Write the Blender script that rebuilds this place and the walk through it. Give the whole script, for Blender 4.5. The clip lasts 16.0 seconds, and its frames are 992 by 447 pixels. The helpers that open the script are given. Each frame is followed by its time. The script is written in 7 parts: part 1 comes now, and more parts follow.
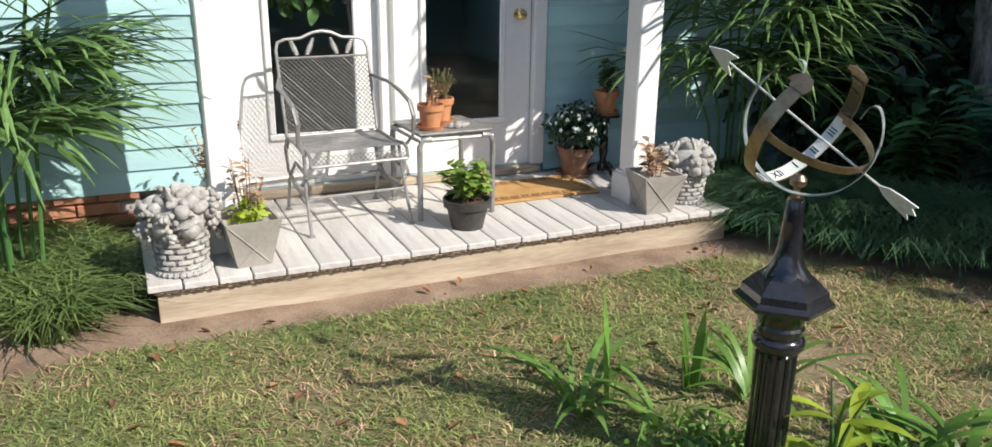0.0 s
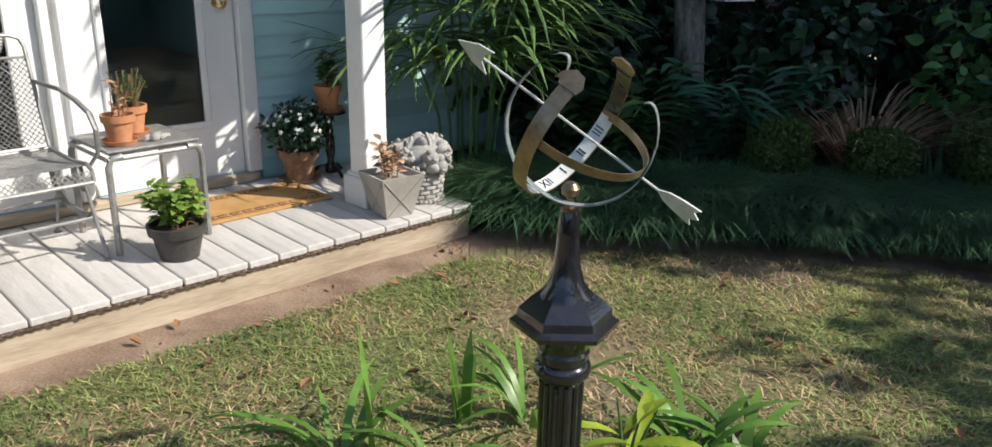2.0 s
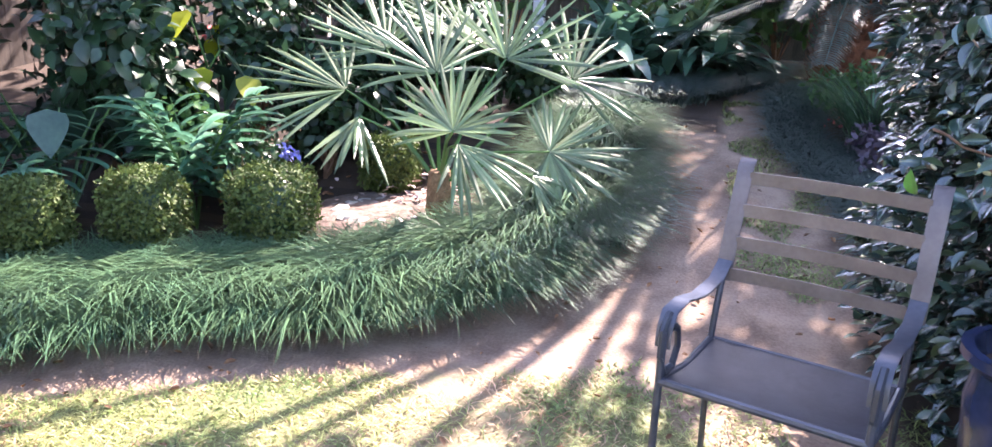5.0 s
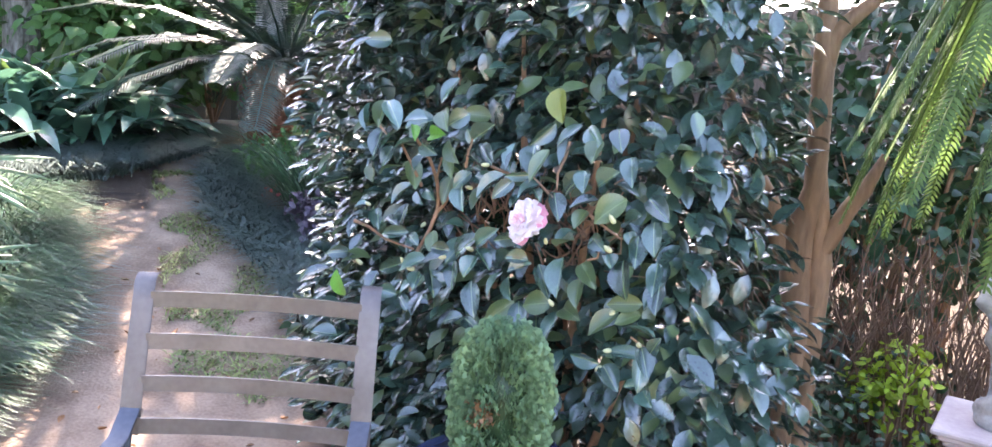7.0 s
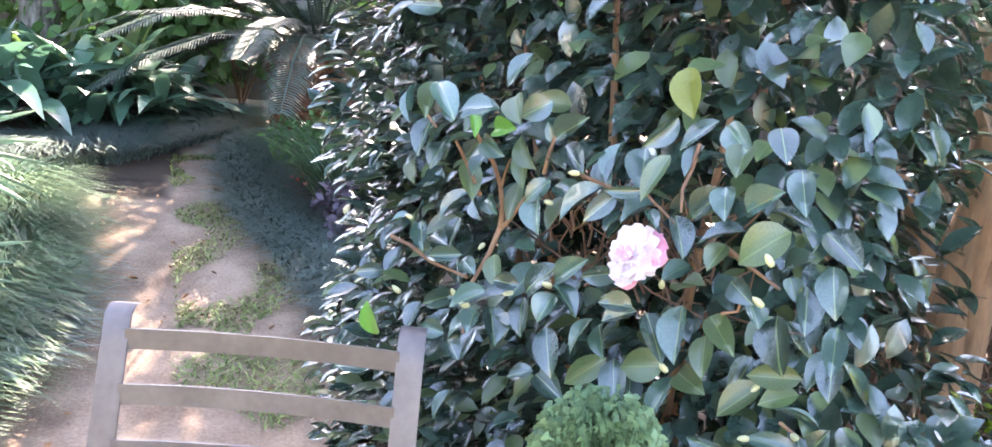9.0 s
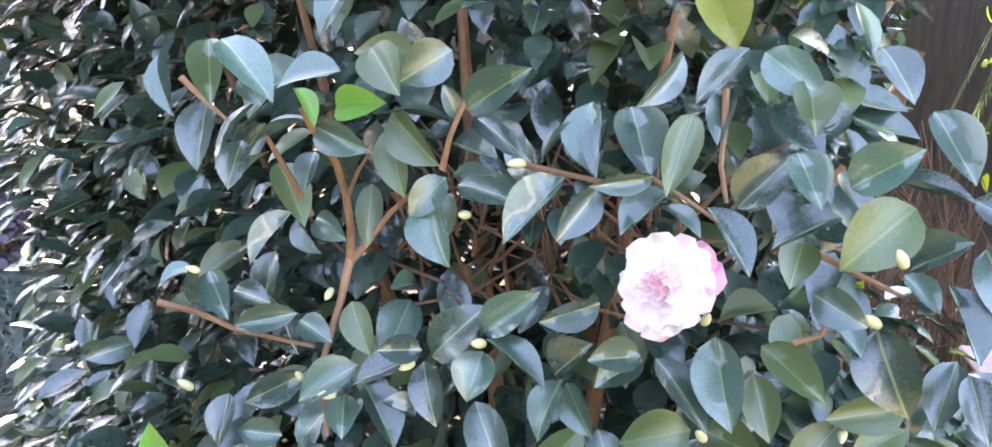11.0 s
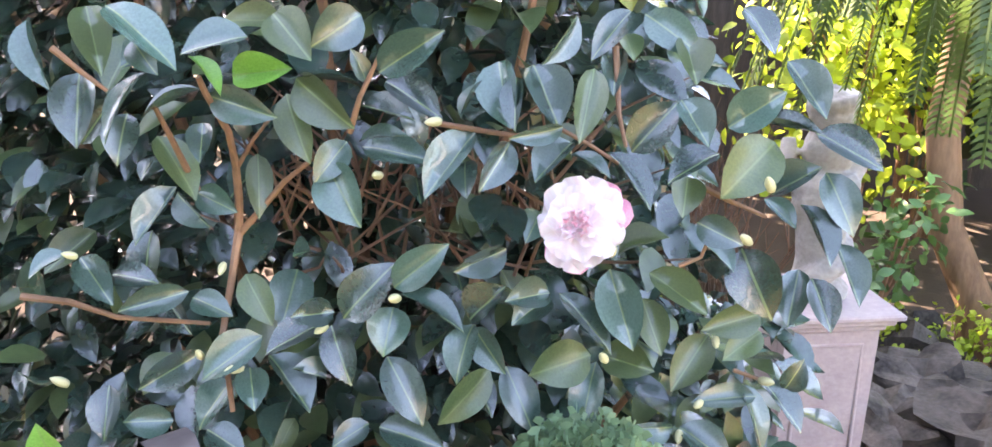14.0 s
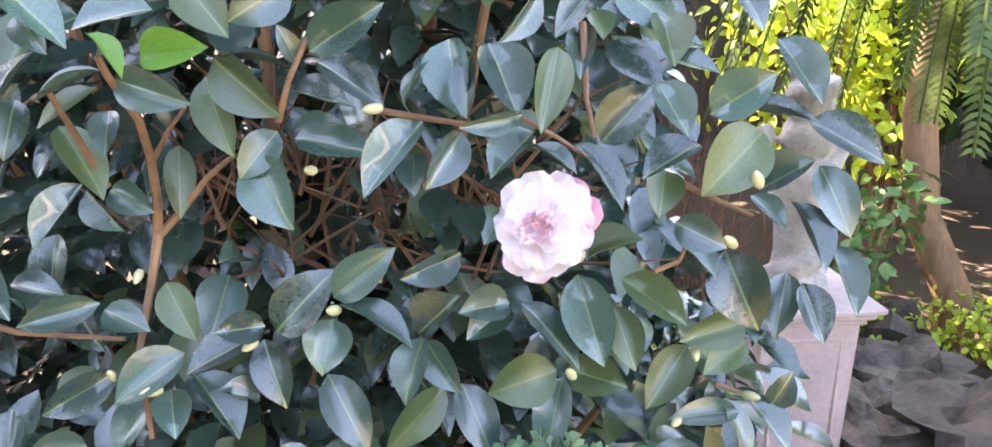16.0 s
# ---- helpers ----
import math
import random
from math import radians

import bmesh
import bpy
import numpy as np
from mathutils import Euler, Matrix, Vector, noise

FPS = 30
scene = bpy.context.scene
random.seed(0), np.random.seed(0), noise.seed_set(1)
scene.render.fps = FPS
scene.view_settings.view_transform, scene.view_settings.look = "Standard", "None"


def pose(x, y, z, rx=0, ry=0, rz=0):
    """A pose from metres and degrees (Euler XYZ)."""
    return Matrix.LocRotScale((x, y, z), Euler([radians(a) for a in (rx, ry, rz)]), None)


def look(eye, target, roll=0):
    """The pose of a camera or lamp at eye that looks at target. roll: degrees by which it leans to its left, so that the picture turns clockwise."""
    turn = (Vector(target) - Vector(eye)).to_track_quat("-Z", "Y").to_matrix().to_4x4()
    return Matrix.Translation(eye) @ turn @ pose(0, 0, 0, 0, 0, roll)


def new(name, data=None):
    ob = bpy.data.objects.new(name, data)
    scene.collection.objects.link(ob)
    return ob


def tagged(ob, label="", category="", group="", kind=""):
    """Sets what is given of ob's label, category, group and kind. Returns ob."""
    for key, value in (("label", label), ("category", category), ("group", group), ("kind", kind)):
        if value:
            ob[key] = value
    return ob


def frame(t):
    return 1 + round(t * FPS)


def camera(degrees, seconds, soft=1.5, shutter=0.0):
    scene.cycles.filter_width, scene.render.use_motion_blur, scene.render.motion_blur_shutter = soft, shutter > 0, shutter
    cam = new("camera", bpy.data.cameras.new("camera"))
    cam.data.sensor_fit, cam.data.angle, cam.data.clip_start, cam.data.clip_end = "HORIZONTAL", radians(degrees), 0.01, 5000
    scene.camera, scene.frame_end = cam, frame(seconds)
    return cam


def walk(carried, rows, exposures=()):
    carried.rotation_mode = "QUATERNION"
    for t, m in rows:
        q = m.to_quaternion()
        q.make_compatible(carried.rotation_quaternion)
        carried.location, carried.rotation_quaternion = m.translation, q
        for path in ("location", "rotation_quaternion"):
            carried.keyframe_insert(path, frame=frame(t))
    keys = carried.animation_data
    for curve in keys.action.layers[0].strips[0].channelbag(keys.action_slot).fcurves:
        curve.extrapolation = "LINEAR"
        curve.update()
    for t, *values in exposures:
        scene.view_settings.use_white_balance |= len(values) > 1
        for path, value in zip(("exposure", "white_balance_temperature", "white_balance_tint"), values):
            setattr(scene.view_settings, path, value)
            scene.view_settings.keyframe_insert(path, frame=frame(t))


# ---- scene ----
cam = camera(61.3, 16.0)
PATH = [
    (0, (0.453, -0.35, 1.474), (0.149, 1.528, 0.857), 0.7),
    (0.5, (0.374, -0.309, 1.463), (0.262, 1.593, 0.855), 1.1),
    (1, (0.343, -0.23, 1.448), (0.361, 1.673, 0.833), 1.1),
    (1.5, (0.364, -0.062, 1.432), (0.493, 1.832, 0.803), 1.1),
    (2, (0.39, 0.067, 1.458), (0.732, 1.93, 0.816), 1.1),
    (2.5, (0.351, 0.237, 1.451), (1.218, 1.924, 0.815), 1.6),
    (3, (0.379, 0.339, 1.445), (1.624, 1.769, 0.806), 2.2),
    (3.5, (0.555, 0.37, 1.435), (1.989, 1.606, 0.792), 2.5),
    (4, (0.748, 0.374, 1.469), (2.344, 1.394, 0.827), 3.2),
    (4.5, (0.92, 0.433, 1.473), (2.671, 1.182, 0.863), 3.2),
    (5, (1.116, 0.541, 1.505), (3.002, 0.932, 0.966), 2.0),
    (5.2, (1.158, 0.557, 1.523), (3.064, 0.84, 0.989), 2.1),
    (7.3, (1.711, 0.29, 1.572), (3.488, -0.561, 1.224), 3.9),
    (7.5, (1.749, 0.258, 1.572), (3.534, -0.574, 1.225), 3.8),
    (7.8, (1.82, 0.227, 1.569), (3.617, -0.574, 1.21), 3.2),
    (8, (1.834, 0.227, 1.56), (3.643, -0.543, 1.189), 5.0),
    (8.2, (1.893, 0.241, 1.552), (3.71, -0.505, 1.176), 5.3),
    (10.3, (2.582, 0.171, 1.54), (4.292, -0.753, 1.068), 0.2),
    (10.5, (2.638, 0.172, 1.526), (4.265, -0.888, 1.049), -0.0),
    (11, (2.852, 0.185, 1.515), (4.21, -1.191, 1.003), -0.8),
    (11.5, (2.927, 0.196, 1.507), (4.054, -1.362, 0.958), 0.6),
    (12, (2.887, 0.259, 1.51), (3.973, -1.325, 0.953), 1.2),
    (12.5, (2.884, 0.312, 1.499), (3.921, -1.307, 0.949), 1.4),
    (13, (2.972, 0.336, 1.505), (3.916, -1.337, 0.948), 0.9),
    (13.5, (2.974, 0.366, 1.511), (3.872, -1.329, 0.944), 0.1),
    (14, (2.954, 0.335, 1.507), (3.837, -1.367, 0.937), -0.5),
    (14.5, (2.948, 0.322, 1.503), (3.828, -1.374, 0.911), -0.9),
    (15, (2.949, 0.331, 1.498), (3.829, -1.357, 0.884), -0.9),
    (15.5, (2.913, 0.344, 1.501), (3.807, -1.34, 0.898), -1.0),
    (16, (2.987, 0.223, 1.487), (3.81, -1.498, 0.888), -0.3),
]
EXPOSURES = [(0.0, 0.4, 6400, 10), (2.0, 0.35, 6400, 10), (2.5, 0.9, 6300, 14), (3.0, 1.85, 6200, 26), (3.5, 2.3, 6200, 31), (5.0, 2.9, 6550, 31), (8.0, 3.82, 7100, 24), (10.5, 3.9, 7600, 25), (16.0, 3.73, 8100, 27)]
walk(cam, [(t, look(eye, target, roll)) for t, eye, target, roll in PATH], EXPOSURES)

# ---- world and sun ----
SUN_EL, SUN_AZ = radians(39), math.atan2(-0.37, 0.92)
world = bpy.data.worlds.new("sky")
scene.world = world
world.use_nodes = True
wn = world.node_tree
sky = wn.nodes.new("ShaderNodeTexSky")
sky.sky_type, sky.sun_disc, sky.sun_elevation, sky.sun_rotation = "NISHITA", False, SUN_EL, radians(90) - SUN_AZ
wn.links.new(sky.outputs[0], wn.nodes["Background"].inputs[0])
wn.nodes["Background"].inputs[1].default_value = 0.15
to_sun = Vector((math.cos(SUN_EL) * math.cos(SUN_AZ), math.cos(SUN_EL) * math.sin(SUN_AZ), math.sin(SUN_EL)))
sun_data = bpy.data.lights.new("sun", "SUN")
sun_data.energy, sun_data.angle, sun_data.color = 4.5, radians(0.55), (1.0, 0.93, 0.82)
sun = new("sun", sun_data)
sun.matrix_world = look(to_sun * 30, (0, 0, 0))

# ---- materials ----
def mat(name, a, b, rough=0.6, scale=6.0, fine=60.0, bump=0.15, metal=0.0, rand=0.12, through_light=0.0, spec=0.5, stretch=(1, 1, 1), island=False, coat=0.0):
    """Two colours mixed by coarse and fine noise, with bump, and a random tone per object or per piece."""
    m = bpy.data.materials.new(name)
    m.use_nodes = True
    nt = m.node_tree
    n, l = nt.nodes, nt.links
    bsdf = n["Principled BSDF"]
    co = n.new("ShaderNodeTexCoord")
    mp = n.new("ShaderNodeMapping")
    mp.inputs["Scale"].default_value = stretch
    l.new(co.outputs["Object"], mp.inputs[0])
    big, small = n.new("ShaderNodeTexNoise"), n.new("ShaderNodeTexNoise")
    big.inputs["Scale"].default_value, small.inputs["Scale"].default_value = scale, fine
    big.inputs["Detail"].default_value, small.inputs["Detail"].default_value = 4, 3
    for t in (big, small):
        l.new(mp.outputs[0], t.inputs["Vector"])
    add = n.new("ShaderNodeMath")
    add.operation = "MULTIPLY_ADD"
    add.inputs[1].default_value = 0.45
    l.new(small.outputs[0], add.inputs[0])
    l.new(big.outputs[0], add.inputs[2])
    ramp = n.new("ShaderNodeMapRange")
    ramp.inputs["From Min"].default_value, ramp.inputs["From Max"].default_value = 0.5, 0.95
    l.new(add.outputs[0], ramp.inputs["Value"])
    mix = n.new("ShaderNodeMix")
    mix.data_type = "RGBA"
    mix.inputs["A"].default_value, mix.inputs["B"].default_value = (*a, 1), (*b, 1)
    l.new(ramp.outputs[0], mix.inputs["Factor"])
    hue = n.new("ShaderNodeHueSaturation")
    l.new(mix.outputs["Result"], hue.inputs["Color"])
    if island:
        src = n.new("ShaderNodeNewGeometry").outputs["Random Per Island"]
    else:
        src = n.new("ShaderNodeObjectInfo").outputs["Random"]
    vary = n.new("ShaderNodeMapRange")
    vary.inputs["To Min"].default_value, vary.inputs["To Max"].default_value = 1 - rand, 1 + rand
    l.new(src, vary.inputs["Value"])
    l.new(vary.outputs[0], hue.inputs["Value"])
    l.new(hue.outputs[0], bsdf.inputs["Base Color"])
    bsdf.inputs["Roughness"].default_value, bsdf.inputs["Metallic"].default_value = rough, metal
    bsdf.inputs["Specular IOR Level"].default_value = spec
    bsdf.inputs["Coat Weight"].default_value = coat
    if bump:
        bm = n.new("ShaderNodeBump")
        bm.inputs["Strength"].default_value, bm.inputs["Distance"].default_value = bump, 0.01
        l.new(add.outputs[0], bm.inputs["Height"])
        l.new(bm.outputs[0], bsdf.inputs["Normal"])
    if through_light:
        tr = n.new("ShaderNodeBsdfTranslucent")
        l.new(hue.outputs[0], tr.inputs[0])
        sh = n.new("ShaderNodeMixShader")
        sh.inputs[0].default_value = through_light
        l.new(bsdf.outputs[0], sh.inputs[1])
        l.new(tr.outputs[0], sh.inputs[2])
        l.new(sh.outputs[0], n["Material Output"].inputs[0])
    return m


SIDING = mat("painted_siding", (0.36, 0.57, 0.60), (0.42, 0.64, 0.66), 0.5, 3, 40, 0.08, stretch=(1, 1, 6))
WHITE = mat("white_paint", (0.74, 0.74, 0.73), (0.82, 0.82, 0.81), 0.45, 3, 30, 0.05, rand=0.03)
BRICK = mat("red_brick", (0.36, 0.14, 0.08), (0.45, 0.22, 0.13), 0.85, 9, 80, 0.4)
MORTAR = mat("mortar", (0.38, 0.35, 0.31), (0.47, 0.44, 0.40), 0.9, 10, 90, 0.4)
DECK = mat("weathered_grey_board", (0.47, 0.445, 0.42), (0.66, 0.63, 0.60), 0.75, 2.5, 18, 0.25, stretch=(8, 1, 8), rand=0.1)
FASCIA = mat("bare_weathered_lumber", (0.35, 0.275, 0.195), (0.54, 0.45, 0.34), 0.8, 2.5, 16, 0.4, stretch=(1, 8, 8))
ROPE = mat("dark_rope", (0.05, 0.03, 0.02), (0.11, 0.07, 0.045), 0.8)
DARK = mat("dark_room", (0.035, 0.035, 0.04), (0.06, 0.055, 0.05), 0.8)
ROOM_WHITE = mat("indoor_white_furniture", (0.55, 0.54, 0.52), (0.65, 0.64, 0.62), 0.5)
TERRA = mat("terracotta", (0.50, 0.20, 0.085), (0.62, 0.30, 0.15), 0.75, 6, 50, 0.15)
TERRA_OLD = mat("aged_terracotta", (0.22, 0.12, 0.07), (0.42, 0.25, 0.16), 0.85, 9, 60, 0.3)
STONE = mat("cast_stone", (0.27, 0.26, 0.245), (0.50, 0.48, 0.455), 0.9, 14, 90, 0.5)
TAUPE = mat("taupe_planter", (0.30, 0.28, 0.25), (0.40, 0.37, 0.335), 0.7, 8, 60, 0.15)
BLACK = mat("black_enamel", (0.010, 0.010, 0.012), (0.026, 0.026, 0.03), 0.15, 8, 50, 0.02, spec=0.6, coat=0.5)
IRON = mat("grey_painted_iron", (0.22, 0.215, 0.21), (0.36, 0.35, 0.34), 0.45, 20, 90, 0.1, metal=0.35)
BRONZE = mat("tarnished_brass", (0.20, 0.14, 0.08), (0.38, 0.30, 0.20), 0.38, 12, 70, 0.1, metal=0.85)
VERDI = mat("pale_verdigris", (0.14, 0.18, 0.19), (0.46, 0.50, 0.48), 0.5, 18, 70, 0.2, metal=0.45)
PALE = mat("chalky_white_metal", (0.55, 0.58, 0.54), (0.75, 0.76, 0.72), 0.5, 18, 70, 0.15, metal=0.2)
STEEL = mat("brown_metal_slat", (0.12, 0.098, 0.09), (0.19, 0.16, 0.148), 0.42, 9, 60, 0.06, metal=0.3)
STEEL_BLUE = mat("gunmetal_chair_frame", (0.055, 0.06, 0.075), (0.10, 0.105, 0.125), 0.33, 9, 60, 0.05, metal=0.3)
BARK = mat("lichened_bark", (0.10, 0.085, 0.07), (0.42, 0.40, 0.37), 0.95, 10, 45, 0.9, stretch=(2, 2, 0.6))
SMOOTH_BARK = mat("smooth_tan_bark", (0.13, 0.070, 0.036), (0.27, 0.155, 0.085), 0.75, 9, 45, 0.5, stretch=(2, 2, 0.5))
TWIG = mat("tan_twig", (0.17, 0.088, 0.048), (0.32, 0.175, 0.10), 0.7, 12, 80, 0.2)
SOIL = mat("mulch", (0.045, 0.028, 0.018), (0.13, 0.085, 0.055), 0.95, 14, 70, 0.8)
ROCK = mat("mossy_rock", (0.030, 0.025, 0.02), (0.13, 0.108, 0.09), 0.95, 9, 60, 1.0)
FENCE = mat("dark_old_fence", (0.05, 0.04, 0.035), (0.12, 0.095, 0.075), 0.9, 3, 30, 0.5, stretch=(6, 6, 1))
CAMELLIA = mat("camellia_leaf", (0.030, 0.070, 0.050), (0.054, 0.108, 0.078), 0.25, 30, 120, 0.10, rand=0.5, through_light=0.05, spec=1.0, coat=0.6)
CAMELLIA_OLIVE = mat("olive_camellia_leaf", (0.06, 0.10, 0.038), (0.095, 0.14, 0.055), 0.3, 30, 120, 0.10, rand=0.35, through_light=0.1, spec=0.9)
CAMELLIA_NEW = mat("fresh_green_leaf", (0.12, 0.34, 0.05), (0.2, 0.46, 0.09), 0.3, 30, 120, 0.06, through_light=0.3)
CAMELLIA_YELLOW = mat("yellowed_leaf", (0.17, 0.20, 0.04), (0.24, 0.26, 0.06), 0.4, 30, 120, 0.06, through_light=0.2)
LIRIOPE = mat("liriope_blade", (0.045, 0.108, 0.058), (0.105, 0.19, 0.092), 0.42, 3, 40, 0.0, rand=0.6, through_light=0.25, spec=0.35, island=True)
GRASS = mat("lawn_blade", (0.125, 0.205, 0.055), (0.38, 0.39, 0.145), 0.55, 1.8, 14, 0.0, rand=0.6, through_light=0.25, island=True)
STRAW = mat("dry_straw", (0.36, 0.21, 0.12), (0.58, 0.42, 0.27), 0.8, 3, 30, 0.0, rand=0.6, through_light=0.2, island=True)
BOX = mat("boxwood_leaf", (0.065, 0.105, 0.028), (0.125, 0.175, 0.05), 0.6, 5, 60, 0.0, rand=0.3, through_light=0.2, spec=0.25, island=True)
# DEEP colours dark leaves and the balls that stand for shade inside crowns.
DEEP = mat("dark_leaf_and_shaded_core", (0.012, 0.04, 0.018), (0.035, 0.085, 0.035), 0.35, 4, 50, 0.0, rand=0.45, through_light=0.15, island=True)
MID = mat("mid_green_leaf", (0.06, 0.15, 0.045), (0.11, 0.24, 0.07), 0.42, 4, 50, 0.0, rand=0.35, through_light=0.25, island=True)
GINGER = mat("blue_green_leaf", (0.03, 0.11, 0.06), (0.06, 0.18, 0.10), 0.42, 4, 50, 0.0, rand=0.35, through_light=0.2, island=True)
LIME = mat("sunlit_lime_leaf", (0.24, 0.36, 0.03), (0.46, 0.55, 0.06), 0.5, 4, 50, 0.0, rand=0.35, through_light=0.45, island=True)
PALM = mat("fan_palm_leaf", (0.125, 0.205, 0.095), (0.225, 0.31, 0.155), 0.42, 4, 40, 0.0, rand=0.4, through_light=0.35, island=True)
RHAPIS = mat("lady_palm_leaf", (0.075, 0.16, 0.05), (0.19, 0.31, 0.10), 0.38, 4, 40, 0.0, rand=0.35, through_light=0.2, island=True)
FERN = mat("fern_leaf", (0.065, 0.12, 0.032), (0.125, 0.20, 0.058), 0.5, 4, 40, 0.0, rand=0.35, through_light=0.4, island=True)
CONIFER = mat("conifer_spray", (0.10, 0.19, 0.10), (0.20, 0.31, 0.15), 0.55, 6, 50, 0.0, rand=0.35, through_light=0.15, island=True)
DEAD = mat("fallen_brown_leaf", (0.16, 0.075, 0.035), (0.32, 0.17, 0.08), 0.8, 20, 90, 0.2, rand=0.4, through_light=0.1, island=True)
PINK = mat("pale_pink_petal", (0.93, 0.80, 0.82), (0.95, 0.91, 0.90), 0.5, 2.5, 8, 0.05, through_light=0.45, rand=0.03, stretch=(0.6, 5, 1))
STRIPED = mat("pink_streaked_petal", (0.90, 0.42, 0.52), (0.95, 0.88, 0.88), 0.5, 2.5, 9, 0.05, through_light=0.45, rand=0.05, stretch=(0.5, 6, 1))
ROSE = mat("deep_pink_petal", (0.80, 0.26, 0.42), (0.88, 0.52, 0.61), 0.5, 30, 90, 0.05, through_light=0.25, rand=0.08)
BUD = mat("cream_bud", (0.45, 0.45, 0.20), (0.62, 0.58, 0.36), 0.5, 30, 90, 0.1, rand=0.12)
FLOWER_W = mat("white_flower", (0.72, 0.72, 0.68), (0.85, 0.85, 0.82), 0.6, island=True)
FLOWER_B = mat("blue_flower", (0.16, 0.17, 0.48), (0.28, 0.28, 0.6), 0.6, island=True)
FLOWER_O = mat("orange_pink_flower", (0.75, 0.16, 0.03), (0.75, 0.12, 0.22), 0.6, 8, 30, island=True)
COIR = mat("coir_mat", (0.40, 0.22, 0.075), (0.52, 0.31, 0.12), 0.95, 10, 150, 0.6)
COIR_DARK = mat("coir_mat_pattern", (0.18, 0.09, 0.035), (0.25, 0.13, 0.05), 0.95, 10, 150, 0.6)
CYCAD = mat("cycad_trunk", (0.16, 0.055, 0.03), (0.30, 0.12, 0.06), 0.95, 20, 80, 0.8)
BLUEGLAZE = mat("dark_blue_glaze", (0.012, 0.018, 0.045), (0.03, 0.04, 0.085), 0.2, 8, 50, 0.05, spec=0.7)
BRASS = mat("polished_brass", (0.62, 0.50, 0.28), (0.72, 0.60, 0.36), 0.2, metal=1.0, bump=0)
PEDESTAL = mat("pinkish_cast_pedestal", (0.35, 0.275, 0.28), (0.49, 0.41, 0.40), 0.9, 5, 70, 0.3)
GLASS = bpy.data.materials.new("window_glass")
GLASS.use_nodes = True
gb = GLASS.node_tree.nodes["Principled BSDF"]
gb.inputs["Transmission Weight"].default_value, gb.inputs["Roughness"].default_value, gb.inputs["IOR"].default_value = 1.0, 0.0, 1.45


# ---- building helpers ----
class Geo:
    """A mesh in the making: vertices and faces."""

    def __init__(self):
        self.v, self.f = [], []

    def add(self, verts, faces):
        k = len(self.v)
        self.v += [tuple(p) for p in verts]
        self.f += [tuple(i + k for i in q) for q in faces]
        return self

    def box(self, c, s, m=None, bev=0.0):
        x, y, z = (d / 2 for d in s)
        b = min(bev, x * 0.9, y * 0.9, z * 0.9)
        if b <= 0:
            vs = [Vector((i * x, j * y, k * z)) for i in (-1, 1) for j in (-1, 1) for k in (-1, 1)]
            fs = [(0, 1, 3, 2), (4, 6, 7, 5), (0, 4, 5, 1), (2, 3, 7, 6), (0, 2, 6, 4), (1, 5, 7, 3)]
        else:
            vs, fs, at = [], [], {}
            for i in (-1, 1):
                for j in (-1, 1):
                    for k in (-1, 1):
                        for a, p in enumerate(((i * x, j * (y - b), k * (z - b)), (i * (x - b), j * y, k * (z - b)), (i * (x - b), j * (y - b), k * z))):
                            at[i, j, k, a] = len(vs)
                            vs.append(Vector(p))
                        fs.append(tuple(at[i, j, k, a] for a in ((0, 1, 2) if i * j * k > 0 else (0, 2, 1))))
            for q in (-1, 1):
                for r in (-1, 1):
                    fs.append((at[q, -1, r, 0], at[q, 1, r, 0], at[q, 1, r, 2], at[q, -1, r, 2]))
                    fs.append((at[-1, q, r, 1], at[1, q, r, 1], at[1, q, r, 2], at[-1, q, r, 2]))
                    fs.append((at[q, r, -1, 0], at[q, r, 1, 0], at[q, r, 1, 1], at[q, r, -1, 1]))
                for a, ring in ((0, [(q, -1, -1), (q, 1, -1), (q, 1, 1), (q, -1, 1)]), (1, [(-1, q, -1), (1, q, -1), (1, q, 1), (-1, q, 1)]), (2, [(-1, -1, q), (1, -1, q), (1, 1, q), (-1, 1, q)])):
                    fs.append(tuple(at[(*g, a)] for g in ring))
        c = Vector(c)
        return self.add([(m @ p if m else p) + c for p in vs], fs)

    def tube(self, pts, r, n=8, flat=1.0):
        pts = [Vector(p) for p in pts]
        rs = r if isinstance(r, (list, tuple)) else [r] * len(pts)
        vs, fs, side = [], [], None
        for i, p in enumerate(pts):
            d = (pts[min(i + 1, len(pts) - 1)] - pts[max(i - 1, 0)]).normalized()
            if side is None:
                side = d.orthogonal().normalized()
            side = (side - d * side.dot(d)).normalized()
            up = d.cross(side)
            for k in range(n):
                a = 2 * math.pi * k / n
                vs.append(p + side * (rs[i] * math.cos(a)) + up * (rs[i] * flat * math.sin(a)))
        for i in range(len(pts) - 1):
            for k in range(n):
                j = (k + 1) % n
                fs.append((i * n + k, i * n + j, i * n + n + j, i * n + n + k))
        fs += [tuple(range(n))[::-1], tuple(range(len(vs) - n, len(vs)))]
        return self.add(vs, fs)

    def lathe(self, prof, n=28, c=(0, 0, 0), turn=0.0):
        vs, fs = [], []
        for r, z in prof:
            for k in range(n):
                a = 2 * math.pi * k / n + turn
                vs.append((c[0] + r * math.cos(a), c[1] + r * math.sin(a), c[2] + z))
        for i in range(len(prof) - 1):
            for k in range(n):
                j = (k + 1) % n
                fs.append((i * n + k, i * n + j, i * n + n + j, i * n + n + k))
        if prof[0][0] > 1e-4:
            fs.append(tuple(range(n))[::-1])
        if prof[-1][0] > 1e-4:
            fs.append(tuple(range(len(vs) - n, len(vs))))
        return self.add(vs, fs)

